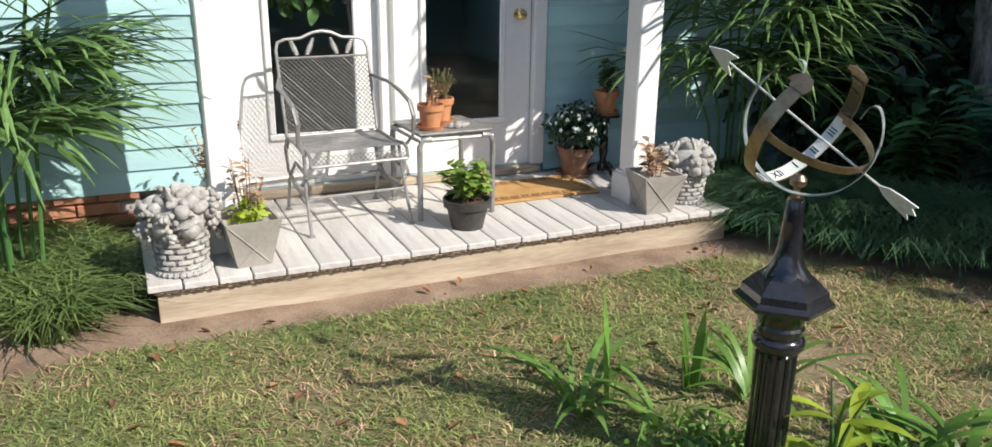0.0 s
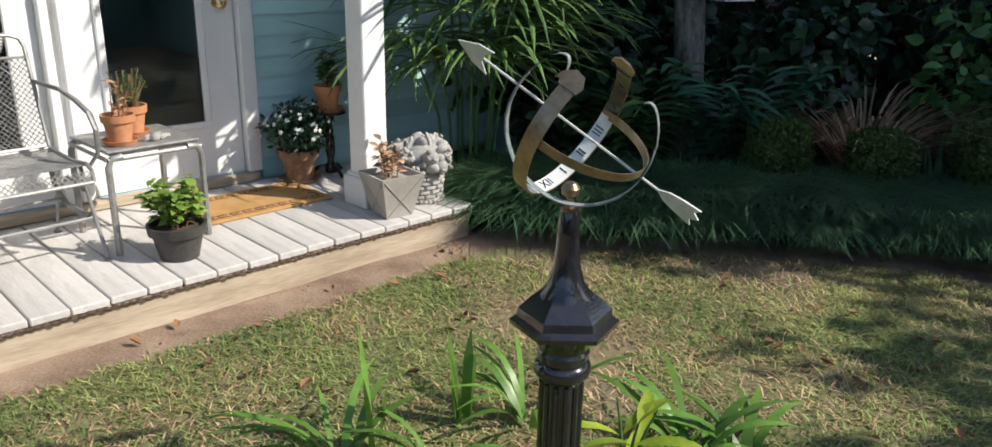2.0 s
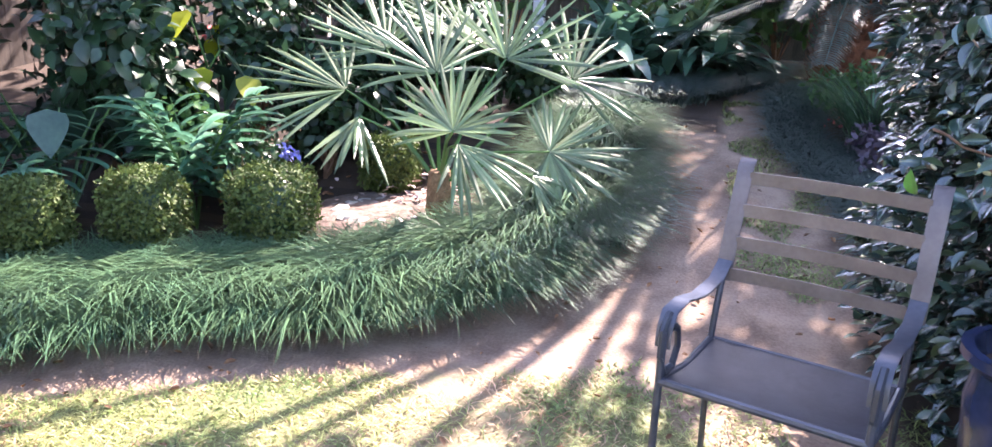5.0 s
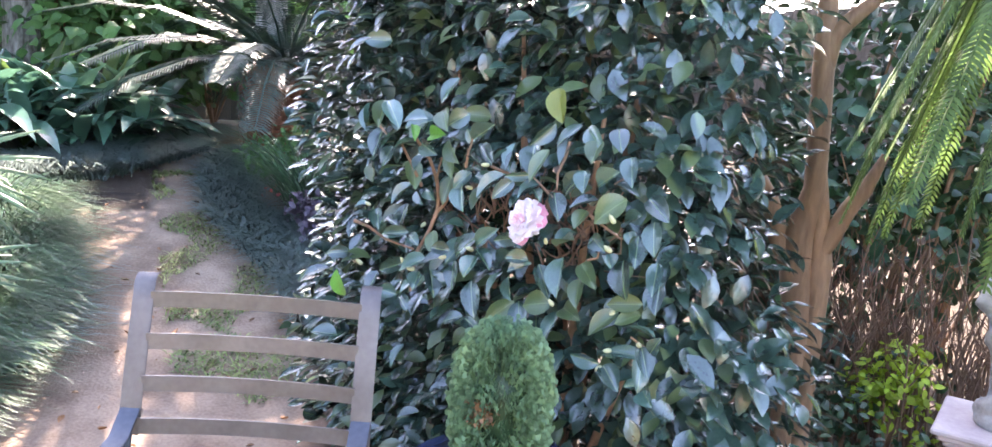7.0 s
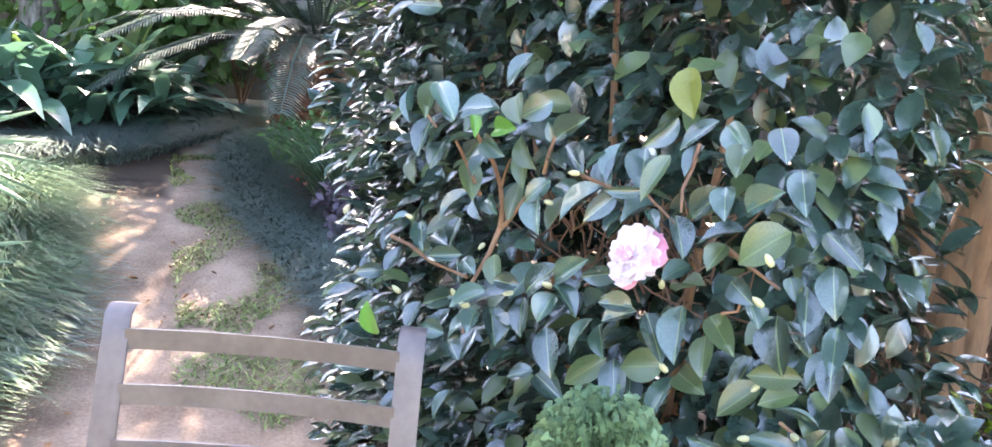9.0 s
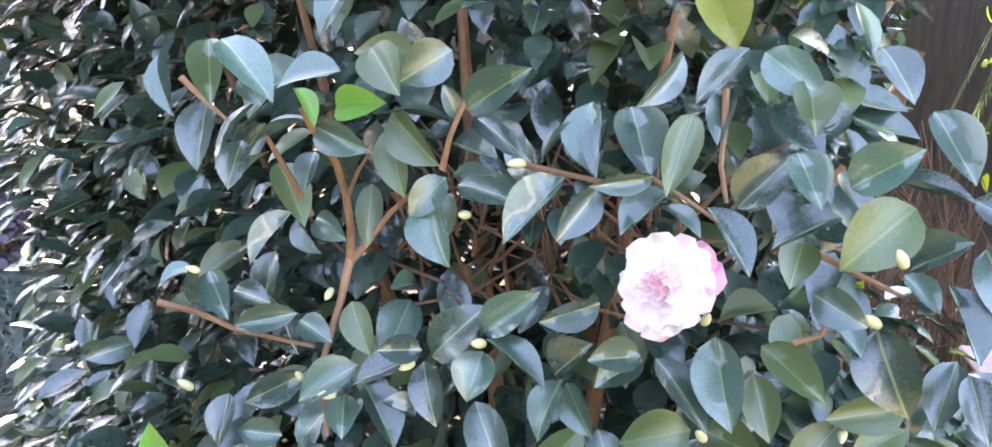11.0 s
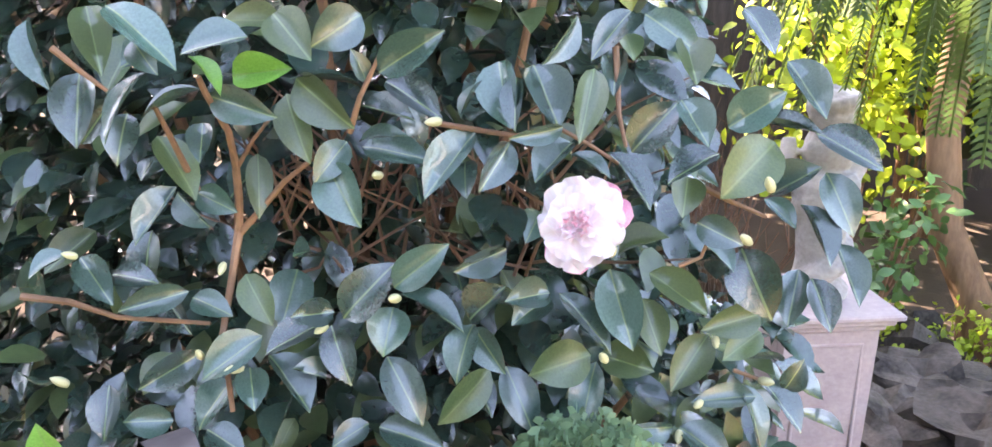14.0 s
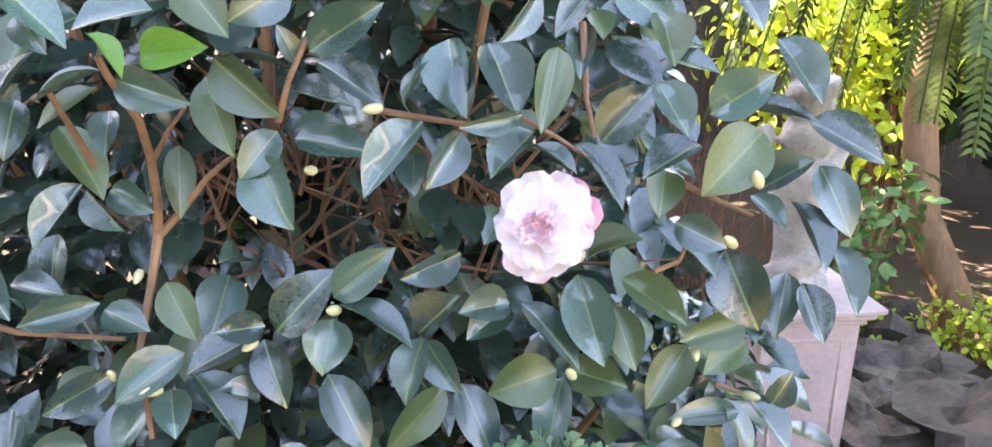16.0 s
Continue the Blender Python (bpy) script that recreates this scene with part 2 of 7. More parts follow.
    def strip(self, pts, w, side, fold=0.0):
        """A blade along pts, w half-widths, side its width's direction, folded up along the middle."""
        vs, fs = [], []
        for i, p in enumerate(pts):
            p = Vector(p)
            d = Vector(pts[min(i + 1, len(pts) - 1)]) - Vector(pts[max(i - 1, 0)])
            up = d.cross(side).normalized() if d.length > 1e-9 else Vector((0, 0, 1))
            vs += [p - side * w[i] + up * fold * w[i], p, p + side * w[i] + up * fold * w[i]]
        for i in range(len(pts) - 1):
            k = 3 * i
            fs += [(k, k + 1, k + 4, k + 3), (k + 1, k + 2, k + 5, k + 4)]
        return self.add(vs, fs)

    def ball(self, c, r, n=10, squash=(1, 1, 1), rough=0.0):
        prof = [(math.sin(math.pi * i / (n // 2 + 1)), -math.cos(math.pi * i / (n // 2 + 1))) for i in range(1, n // 2 + 1)]
        k = len(self.v)
        self.lathe([(1e-5, -1)] + prof + [(1e-5, 1)], n)
        for i in range(k, len(self.v)):
            p = Vector(self.v[i])
            g = r * (1 + (rough * noise.noise(p * 2.1 + Vector(c) * 7) if rough else 0))
            self.v[i] = tuple(Vector(c) + Vector((p.x * squash[0], p.y * squash[1], p.z * squash[2])) * g)
        return self

    def mesh(self, name, smooth=None):
        me = bpy.data.meshes.new(name)
        me.from_pydata(self.v, [], self.f)
        me.update()
        if smooth:
            me.shade_smooth()
            me.set_sharp_from_angle(angle=radians(smooth))
        return me


def part(name, geo, material, parent=None, label="", smooth=35):
    """One mesh object under a thing or a part."""
    me = geo.mesh(name, smooth) if isinstance(geo, Geo) else geo
    if material and not me.materials:
        me.materials.append(material)
    ob = new(name, me)
    ob.parent = parent
    return tagged(ob, label)


def thing(name, label, category, m=None, group="", kind=""):
    ob = new(name)
    ob.empty_display_size = 0.1
    ob.matrix_world = m or Matrix()
    return tagged(ob, label, category, group, kind)


def solid(name, geo, material, label, category="", m=None, group="", kind="", smooth=35):
    ob = part(name, geo, material, None, "", smooth)
    ob.matrix_world = m or Matrix()
    return tagged(ob, label, category, group, kind)


def strew(name, tv, tf, rot, pos, material):
    """Many copies of one small shape in one mesh. tv: points, tf: faces, rot: N 3x3 (with scale), pos: N points."""
    tv = np.asarray(tv, float)
    v = np.einsum("nij,kj->nki", rot, tv) + pos[:, None, :]
    n, k = len(pos), len(tv)
    faces = []
    for f in tf:
        faces.append(np.asarray(f)[None, :] + (np.arange(n) * k)[:, None])
    me = bpy.data.meshes.new(name)
    out = []
    for f in faces:
        out += f.tolist()
    me.from_pydata(v.reshape(-1, 3).tolist(), [], out)
    me.update()
    me.shade_smooth()
    if material:
        me.materials.append(material)
    return me


RNG = np.random.default_rng(7)


def frames_from(dirs, ups, size):
    """N rotation matrices with x along dirs and z near ups, times size (N or N x 3)."""
    x = dirs / np.linalg.norm(dirs, axis=1, keepdims=True)
    y = np.cross(ups, x)
    y /= np.linalg.norm(y, axis=1, keepdims=True) + 1e-9
    z = np.cross(x, y)
    r = np.stack((x, y, z), axis=2)
    size = np.asarray(size)
    return r * (size[:, None, None] if size.ndim == 1 else size[:, None, :])


def leaf_shape(w=0.5, fold=0.12, droop=0.12, rows=5, peak=0.45):
    """A pointed leaf along x, 1 long: three points a row."""
    tv, tf = [(0, 0, 0)], []
    for i in range(1, rows):
        t = i / rows
        h = w / 2 * (math.sin(math.pi * t ** (math.log(0.5) / math.log(peak)))) ** 0.85
        z = -droop * t * t
        tv += [(t, -h, z + fold * h * 2), (t, 0, z), (t, h, z + fold * h * 2)]
    tv.append((1, 0, -droop * 1.15))
    tf += [(0, 1, 2), (0, 2, 3)]
    for i in range(rows - 2):
        k = 1 + 3 * i
        tf += [(k, k + 3, k + 4, k + 1), (k + 1, k + 4, k + 5, k + 2)]
    k = 1 + 3 * (rows - 2)
    e = len(tv) - 1
    tf += [(k, e, k + 1), (k + 1, e, k + 2)]
    return tv, tf


SMALL_LEAF = leaf_shape(0.5, 0.15, 0.15, 3)
WIDE_LEAF = leaf_shape(0.62, 0.1, 0.25, 4)
LONG_LEAF = leaf_shape(0.22, 0.2, 0.35, 5, 0.5)


def unit(n):
    d = RNG.normal(size=(n, 3))
    return d / np.linalg.norm(d, axis=1, keepdims=True)


def foliage(name, centres, radii, count, size, shape, material, shell=0.65):
    """Leaves round some centres, thickest near the outside of each clump."""
    centres, radii = np.asarray(centres, float), np.asarray(radii, float)
    which = RNG.integers(0, len(centres), count)
    d = unit(count)
    r = shell + (1 - shell) * RNG.random(count) if shell else RNG.random(count) ** 0.5
    rr = radii[which] if radii.ndim == 2 else np.repeat(radii[which][:, None], 3, 1)
    pos = centres[which] + d * rr * r[:, None]
    dirs = d * 0.7 + unit(count) * 0.8 + np.array([0, 0, -0.15])
    ups = d + unit(count) * 0.5 + np.array([0, 0, 0.6])
    return strew(name, *shape, frames_from(dirs, ups, size * RNG.uniform(0.65, 1.25, count)), pos, material)


def blades(name, roots, headings, lengths, width, material, lean=0.5, droop=0.9, seg=4):
    """Arching blades of grass or strap leaves as one mesh."""
    n = len(roots)
    t = np.linspace(0, 1, seg + 1)
    out = np.stack((np.cos(headings), np.sin(headings), np.zeros(n)), 1)
    side = np.stack((-np.sin(headings), np.cos(headings), np.zeros(n)), 1)
    ln = lean * RNG.uniform(0.5, 1.5, n)
    run = (ln[:, None] * t + droop * 0.45 * t ** 2) * lengths[:, None]
    rise = (t - droop * 0.62 * t ** 2.2) * lengths[:, None]
    mid = roots[:, None, :] + out[:, None, :] * run[..., None]
    mid[..., 2] += rise
    w = width * RNG.uniform(0.7, 1.3, n)[:, None] * np.clip(np.minimum(1.0, 3.0 * (1.02 - t)), 0.06, 1)[None, :]
    a, b = mid - side[:, None, :] * w[..., None], mid + side[:, None, :] * w[..., None]
    v = np.stack((a, b), 2).reshape(-1, 3)
    base = (np.arange(n) * 2 * (seg + 1))[:, None]
    f = []
    for i in range(seg):
        f += (base + np.array([2 * i, 2 * i + 1, 2 * i + 3, 2 * i + 2])).tolist()
    me = bpy.data.meshes.new(name)
    me.from_pydata(v.tolist(), [], f)
    me.update()
    me.shade_smooth()
    me.materials.append(material)
    return me


def terrain(x, y):
    """The garden's height: level by the house, rising gently down the path."""
    t = np.clip((np.asarray(x, float) - 4.3) / 4.5, 0, 1)
    return 0.72 * t * t * (3 - 2 * t) + 0.0 * np.asarray(y, float)


def inside(px, py, poly):
    r = np.zeros(np.shape(px), bool)
    for (x0, y0), (x1, y1) in zip(poly, poly[1:] + poly[:1]):
        c = ((y0 > py) != (y1 > py)) & (px < (x1 - x0) * (py - y0) / (y1 - y0 + 1e-12) + x0)
        r ^= c
    return r


# ---- ground ----
LAWN = [(1.1, 3.95), (1.63, 3.84), (2.46, 3.56), (3.07, 3.3), (3.45, 2.85), (3.66, 2.4), (4.0, 1.75), (4.14, 1.2), (4.3, 0.7), (3.6, 0.2), (2.6, -0.9), (0.5, -2.5), (-2.0, -2.0), (-2.4, 1.4), (-1.45, 2.24), (-0.95, 2.56), (-0.43, 2.9), (0.06, 3.2), (0.7, 3.62)]
xs = np.concatenate((-np.geomspace(400, 5.2, 16), np.arange(-5, 12, 0.09), np.geomspace(12.2, 400, 16)))
ys = np.concatenate((-np.geomspace(400, 5.2, 16), np.arange(-5, 8, 0.09), np.geomspace(8.2, 400, 16)))
gx, gy = np.meshgrid(xs, ys)
gz = terrain(gx, gy)
near = (abs(gx) < 12) & (abs(gy) < 8)
wob = np.array([noise.noise(Vector((a * 1.3, b * 1.3, 0))) + 0.5 * noise.noise(Vector((a * 5, b * 5, 3))) if q else 0.0 for a, b, q in zip(gx.ravel(), gy.ravel(), near.ravel())]).reshape(gx.shape)
gz = gz + 0.012 * wob
lawn_mask = inside(gx + 0.09 * wob, gy + 0.09 * wob, LAWN).astype(float) * np.clip(0.85 + 0.8 * wob, 0, 1)
worn = np.exp(-((gx - 3.33) ** 2 + (gy - 1.21) ** 2) / 0.22)
lawn_mask = lawn_mask * np.clip(1.1 - worn * (0.8 + 1.4 * wob), 0, 1)
lawn_mask = np.maximum(lawn_mask, ((gx < -6) | (gx > 14) | (abs(gy) > 9)) * 0.7)
nx, ny = len(xs), len(ys)
me = bpy.data.meshes.new("ground")
idx = np.arange(nx * ny).reshape(ny, nx)
me.from_pydata(np.stack((gx, gy, gz), -1).reshape(-1, 3).tolist(), [], np.stack((idx[:-1, :-1], idx[:-1, 1:], idx[1:, 1:], idx[1:, :-1]), -1).reshape(-1, 4).tolist())
me.attributes.new("lawn", "FLOAT", "POINT").data.foreach_set("value", lawn_mask.ravel())
edge_x = [1.0, 1.4, 1.93, 2.64, 3.25, 3.88, 4.27, 4.62, 4.97, 5.4, 6.1, 7.3, 7.4, 9.2, 14.0]
edge_y = [4.3, 4.2, 4.05, 3.85, 3.55, 3.1, 2.5, 1.95, 1.5, 1.15, 0.9, 0.85, 0.2, -0.05, -0.05]
bed_mask = ((gy > np.interp(gx, edge_x, edge_y) + 0.05 * wob) & (gx > 1.0) & (gx < 14) & (gy < 9)).astype(float)
south = np.interp(gx, [1.2, 2.2, 2.9, 3.3, 4.6, 5.2, 7.2, 9.0, 14.0], [-3.0, -2.2, -1.3, -0.45, -0.3, -0.45, -0.6, -0.9, -1.0])
bed_mask = np.maximum(bed_mask, ((gy < south + 0.05 * wob) & (gx > 1.2) & (gx < 14) & (gy > -8)) * 0.95)
me.attributes.new("bed", "FLOAT", "POINT").data.foreach_set("value", bed_mask.ravel())
me.shade_smooth()
GROUND = mat("bare_earth", (0.165, 0.105, 0.07), (0.36, 0.26, 0.185), 0.95, 4.5, 70, 1.0, rand=0.0)
gn = GROUND.node_tree
at_lawn = gn.nodes.new("ShaderNodeAttribute")
at_lawn.attribute_name = "lawn"
turf_noise = gn.nodes.new("ShaderNodeTexNoise")
turf_noise.inputs["Scale"].default_value, turf_noise.inputs["Detail"].default_value = 5, 6
turf = gn.nodes.new("ShaderNodeMix")
turf.data_type = "RGBA"
turf.inputs["A"].default_value, turf.inputs["B"].default_value = (0.11, 0.14, 0.045, 1), (0.22, 0.19, 0.085, 1)
gn.links.new(turf_noise.outputs[0], turf.inputs["Factor"])
both = gn.nodes.new("ShaderNodeMix")
both.data_type = "RGBA"
hue_node = next(k for k in gn.nodes if k.type == "HUE_SAT")
gn.links.new(at_lawn.outputs["Fac"], both.inputs["Factor"])
gn.links.new(hue_node.outputs[0], both.inputs["A"])
gn.links.new(turf.outputs["Result"], both.inputs["B"])
at_bed = gn.nodes.new("ShaderNodeAttribute")
at_bed.attribute_name = "bed"
bed_mix = gn.nodes.new("ShaderNodeMix")
bed_mix.data_type = "RGBA"
bed_noise = gn.nodes.new("ShaderNodeTexVoronoi")
bed_noise.inputs["Scale"].default_value = 28
bed_col = gn.nodes.new("ShaderNodeMix")
bed_col.data_type = "RGBA"
bed_col.inputs["A"].default_value, bed_col.inputs["B"].default_value = (0.022, 0.015, 0.010, 1), (0.075, 0.048, 0.03, 1)
gn.links.new(bed_noise.outputs["Color"], bed_col.inputs["Factor"])
gn.links.new(at_bed.outputs["Fac"], bed_mix.inputs["Factor"])
gn.links.new(both.outputs["Result"], bed_mix.inputs["A"])
gn.links.new(bed_col.outputs["Result"], bed_mix.inputs["B"])
gn.links.new(bed_mix.outputs["Result"], gn.nodes["Principled BSDF"].inputs["Base Color"])
me.materials.append(GROUND)
tagged(new("ground", me), "bare brown earth with patchy lawn and worn dirt path", "ground", kind="structure")

n = 250000
px, py = RNG.uniform(-2.4, 4.3, n), RNG.uniform(-1.0, 3.75, n)
patch = np.array([noise.noise(Vector((a * 1.3, b * 1.3, 0))) + 0.8 * noise.noise(Vector((a * 3.1, b * 3.1, 8))) for a, b in zip(px, py)])
worn = np.exp(-((px - 3.33) ** 2 + (py - 1.21) ** 2) / 0.22)
keep = inside(px, py, LAWN) & (patch - 0.7 * worn + RNG.normal(0, 0.35, n) > -0.35) & ((px - 0.9) ** 2 + (py - 1.9) ** 2 > 0.02)
px, py, patch = px[keep], py[keep], patch[keep]
roots = np.stack((px, py, terrain(px, py) - 0.004), 1)
dry = patch + RNG.normal(0, 0.45, len(px)) < -0.32
for sel, material, nm, lb in ((~dry, GRASS, "lawn_grass", "short green lawn grass with worn patches"), (dry, STRAW, "dry_grass", "short dry tan grass in the lawn")):
    k = int(sel.sum())
    ob = new(nm, blades(nm, roots[sel], RNG.uniform(0, 6.283, k), RNG.uniform(0.02, 0.052, k), 0.0023, material, 0.9, 0.85, 2))
    tagged(ob, lb, "grass", kind="stuff")

# ---- house, in its own axes: u along the front, v into the house ----
H = pose(-1.425, 2.544, 0, 0, 0, 33.58)
WALL_V = 1.10


def house(u, v, z, rz=0.0):
    return H @ pose(u, v, z, 0, 0, rz)


def wall_block(g, u0, u1, z0, z1, v0=WALL_V + 0.012, v1=WALL_V + 0.16):
    return g.box(((u0 + u1) / 2, (v0 + v1) / 2, (z0 + z1) / 2), (u1 - u0, v1 - v0, z1 - z0))


g = Geo()
wall_block(g, -3.4, 0.52, 0.30, 2.6)
wall_block(g, 2.25, 4.4, 0.12, 2.6)
wall_block(g, 0.52, 2.25, 2.06, 2.6)
wall_block(g, 0.52, 2.25, 0.12, 0.22)
wall_front = solid("wall_front", g, SIDING, "blue-green clapboard house wall", m=H, kind="structure")
g = Geo()
wall_block(g, -3.4, 0.0, -0.05, 0.30, WALL_V + 0.035, WALL_V + 0.2)
foundation = solid("wall_foundation", g, MORTAR, "low brick foundation wall under the clapboards", m=H, kind="structure")
g = Geo()
# Back wall is built round an added opening that lets daylight into the room.
g.box((4.33, 4.2, 1.3), (0.15, 6.2, 2.7)).box((-3.33, 4.2, 1.3), (0.15, 6.2, 2.7)).box((0.5, 7.25, 0.45), (7.8, 0.15, 1.0)).box((0.5, 7.25, 2.4), (7.8, 0.15, 0.5)).box((-2.4, 7.25, 1.55), (2.0, 0.15, 1.2)).box((3.4, 7.25, 1.55), (2.0, 0.15, 1.2))
solid("wall_rear", g, SIDING, "blue-green clapboard side and rear house walls, opening added for daylight", m=H, kind="structure")
solid("floor", Geo().box((0.5, 4.2, 0.12), (7.5, 6.0, 0.1)), FASCIA, "worn wooden indoor floor behind the glass door", m=H, kind="structure")
g = Geo().box((0.5, 3.9, 2.68), (8.6, 7.6, 0.12)).box((0.5, 0.08, 2.55), (8.6, 0.05, 0.22))
solid("ceiling", g, WHITE, "white porch ceiling and eave", m=H, kind="structure")
g = Geo().add([(-3.9, 0.0, 2.75), (4.9, 0.0, 2.75), (4.9, 4.0, 4.3), (-3.9, 4.0, 4.3), (4.9, 8.0, 2.75), (-3.9, 8.0, 2.75)], [(0, 1, 2, 3), (3, 2, 4, 5), (0, 3, 5), (1, 4, 2)])
solid("roof", g, DARK, "dark shingled house roof", m=H, kind="structure")

# door and fixed light
trim = Geo()
for u0, u1 in ((0.34, 0.52), (1.30, 1.345), (1.375, 1.44), (2.25, 2.335)):
    trim.box(((u0 + u1) / 2, WALL_V + 0.01, 1.14), (u1 - u0, 0.075, 1.84), bev=0.006)
trim.box((1.36, WALL_V + 0.05, 1.14), (0.09, 0.05, 1.84)).box((1.335, WALL_V + 0.01, 2.11), (2.0, 0.08, 0.10), bev=0.006)
solid("trim", trim, WHITE, "white painted door casing", m=H, kind="structure")
solid("door_sill", Geo().box((1.40, WALL_V - 0.005, 0.196), (1.80, 0.09, 0.045), bev=0.008), FASCIA, "worn tan wooden door sill", m=H, kind="structure")


def glazed_leaf(name, label, u0, u1, gu0, gu1, gz0, gz1, knob):
    d = thing(name, label, "door", H, kind="structure")
    f = Geo()
    z0, z1, v = 0.225, 2.05, WALL_V + 0.045
    f.box(((u0 + gu0) / 2, v, (z0 + z1) / 2), (gu0 - u0, 0.045, z1 - z0)).box(((gu1 + u1) / 2, v, (z0 + z1) / 2), (u1 - gu1, 0.045, z1 - z0))
    f.box(((gu0 + gu1) / 2, v, (z0 + gz0) / 2), (gu1 - gu0, 0.045, gz0 - z0)).box(((gu0 + gu1) / 2, v, (gz1 + z1) / 2), (gu1 - gu0, 0.045, z1 - gz1))
    part("door_panel", f, WHITE, d)
    s = Geo()
    for c, sz in ((((gu0 + gu1) / 2, v - 0.03, gz0), (gu1 - gu0 + 0.04, 0.022, 0.035)), (((gu0 + gu1) / 2, v - 0.03, gz1), (gu1 - gu0 + 0.04, 0.022, 0.035)), ((gu0, v - 0.03, (gz0 + gz1) / 2), (0.035, 0.022, gz1 - gz0 - 0.036)), ((gu1, v - 0.03, (gz0 + gz1) / 2), (0.035, 0.022, gz1 - gz0 - 0.036))):
        s.box(c, sz, bev=0.006)
    part("glazing_frame", s, WHITE, d)
    pane = part("pane", Geo().box(((gu0 + gu1) / 2, v, (gz0 + gz1) / 2), (gu1 - gu0, 0.006, gz1 - gz0)), GLASS, d)
    pane.visible_shadow = False
    if knob:
        for z in (1.13, 1.24):
            k = part("door_handle", Geo().lathe([(0.032, 0), (0.032, 0.008), (0.012, 0.012), (0.012, 0.035), (0.027, 0.045), (0.03, 0.06), (0.018, 0.073), (1e-4, 0.075)] if z < 1.2 else [(0.03, 0), (0.03, 0.012), (0.02, 0.02), (1e-4, 0.022)], 20), BRASS, d, "polished brass knob")
            k.matrix_local = pose(knob, v - 0.0225, z, 90)
    return d


glazed_leaf("door_1", "white half-open-view glazed porch door, closed", 1.442, 2.248, 1.565, 2.06, 0.51, 1.92, 2.165)
glazed_leaf("window_1", "white fixed glazed door panel beside the door", 0.522, 1.298, 0.70, 1.18, 0.50, 1.92, None)

# posts of the porch
def porch_post(u, v):
    p = thing("porch_post", "square white painted wooden porch post on the deck", "post", house(u, v, 0.17), "porch posts")
    part("shaft", Geo().box((0, 0, 1.25), (0.135, 0.135, 2.2), bev=0.006), WHITE, p)
    part("base", Geo().box((0, 0, 0.075), (0.19, 0.19, 0.15), bev=0.006).box((0, 0, 0.158), (0.165, 0.165, 0.018), bev=0.006), WHITE, p)
    return p


porch_post(2.525, 0.335)
porch_post(0.35, 0.36)

# deck
deck = thing("deck", "low weathered grey board porch deck", "deck", H, kind="structure")
board = Geo().box((0, 0, 0), (0.134, 1.10, 0.03), bev=0.004).mesh("deck_board", 20)
for i in range(21):
    b = part("deck_board", board, DECK, deck)
    b.location = (0.042 + 0.14 * i, 0.52 + random.uniform(-0.004, 0.004), 0.155 + random.uniform(-0.0015, 0.0015))
part("fascia", Geo().box((1.45, 0.0, 0.066), (2.88, 0.035, 0.142), bev=0.003), FASCIA, deck, "bare weathered front board")
part("fascia", Geo().box((2.868, 0.54, 0.066), (0.035, 1.04, 0.142), bev=0.003), FASCIA, deck, "bare weathered end board")
part("fascia", Geo().box((0.03, 0.54, 0.066), (0.035, 1.04, 0.142), bev=0.003), FASCIA, deck, "bare weathered end board")
lights = thing("string_light", "dark twisted string light along the deck's front edge", "string light", H)
bulb = Geo().ball((0, 0, 0), 0.0075, 6, (1.9, 1, 0.9)).mesh("bulb", 60)
for i in range(96):
    part("bulb", bulb, ROPE, lights).location = ((0.015 + i * 0.0302, -0.036 + 0.002 * math.sin(i * 1.7), 0.138 + 0.003 * math.sin(i * 2.3)))
part("cord", Geo().tube([(0.0, -0.036, 0.138), (1.45, -0.036, 0.137), (2.9, -0.036, 0.138)], 0.003, 5), ROPE, lights)

# ---- added trees that shade the garden, crowns out of view, out of the way ahead ----
def crown(tree, clumps, count, size, material):
    c = [k[:3] for k in clumps]
    r = [k[3] for k in clumps]
    part("crown", foliage("crown", c, r, count, size, WIDE_LEAF, material, 0), None, tree)


def shade_tree(x, y, height, lean, clumps, count):
    z0 = float(terrain(x, y))
    t = thing("shade_tree", "tall leafy tree with a rough grey trunk, added to cast shade", "tree", pose(x, y, z0), "tall garden trees")
    top = Vector((lean[0], lean[1], height))
    part("trunk", Geo().tube([(0, 0, -0.05), top * 0.3 + Vector((0.05, 0, 0)), top * 0.65, top], [0.17, 0.14, 0.10, 0.05], 10), BARK, t)
    for k in clumps:
        part("limb", Geo().tube([top * 0.6, (top * 0.6 + Vector(k[:3])) / 2 + Vector((0, 0, 0.15)), k[:3]], [0.06, 0.04, 0.015], 6), BARK, t)
    crown(t, clumps, count, 0.17, DEEP)
    return t


shade_tree(10.4, 3.2, 4.5, (0, 0), [(-2.3, -0.9, 3.6, 0.75), (-0.6, 0.2, 4.0, 1.3), (0.4, 1.0, 4.3, 1.4), (0.1, 2.0, 4.0, 1.3)], 4200)
shade_tree(8.8, -3.6, 4.2, (0, 0), [(-0.9, 0.9, 3.4, 0.8), (-1.7, 1.3, 3.1, 0.55), (-1.9, 0.4, 3.2, 0.7), (-1.9, 2.4, 3.1, 0.5), (-1.7, -0.9, 3.7, 0.75), (-2.4, -0.2, 3.4, 0.8), (-0.7, -0.3, 3.9, 0.9), (-0.3, -1.1, 3.5, 0.8), (-1.0, -1.3, 3.0, 0.6), (0.4, 0, 4.2, 1.2)], 5400)
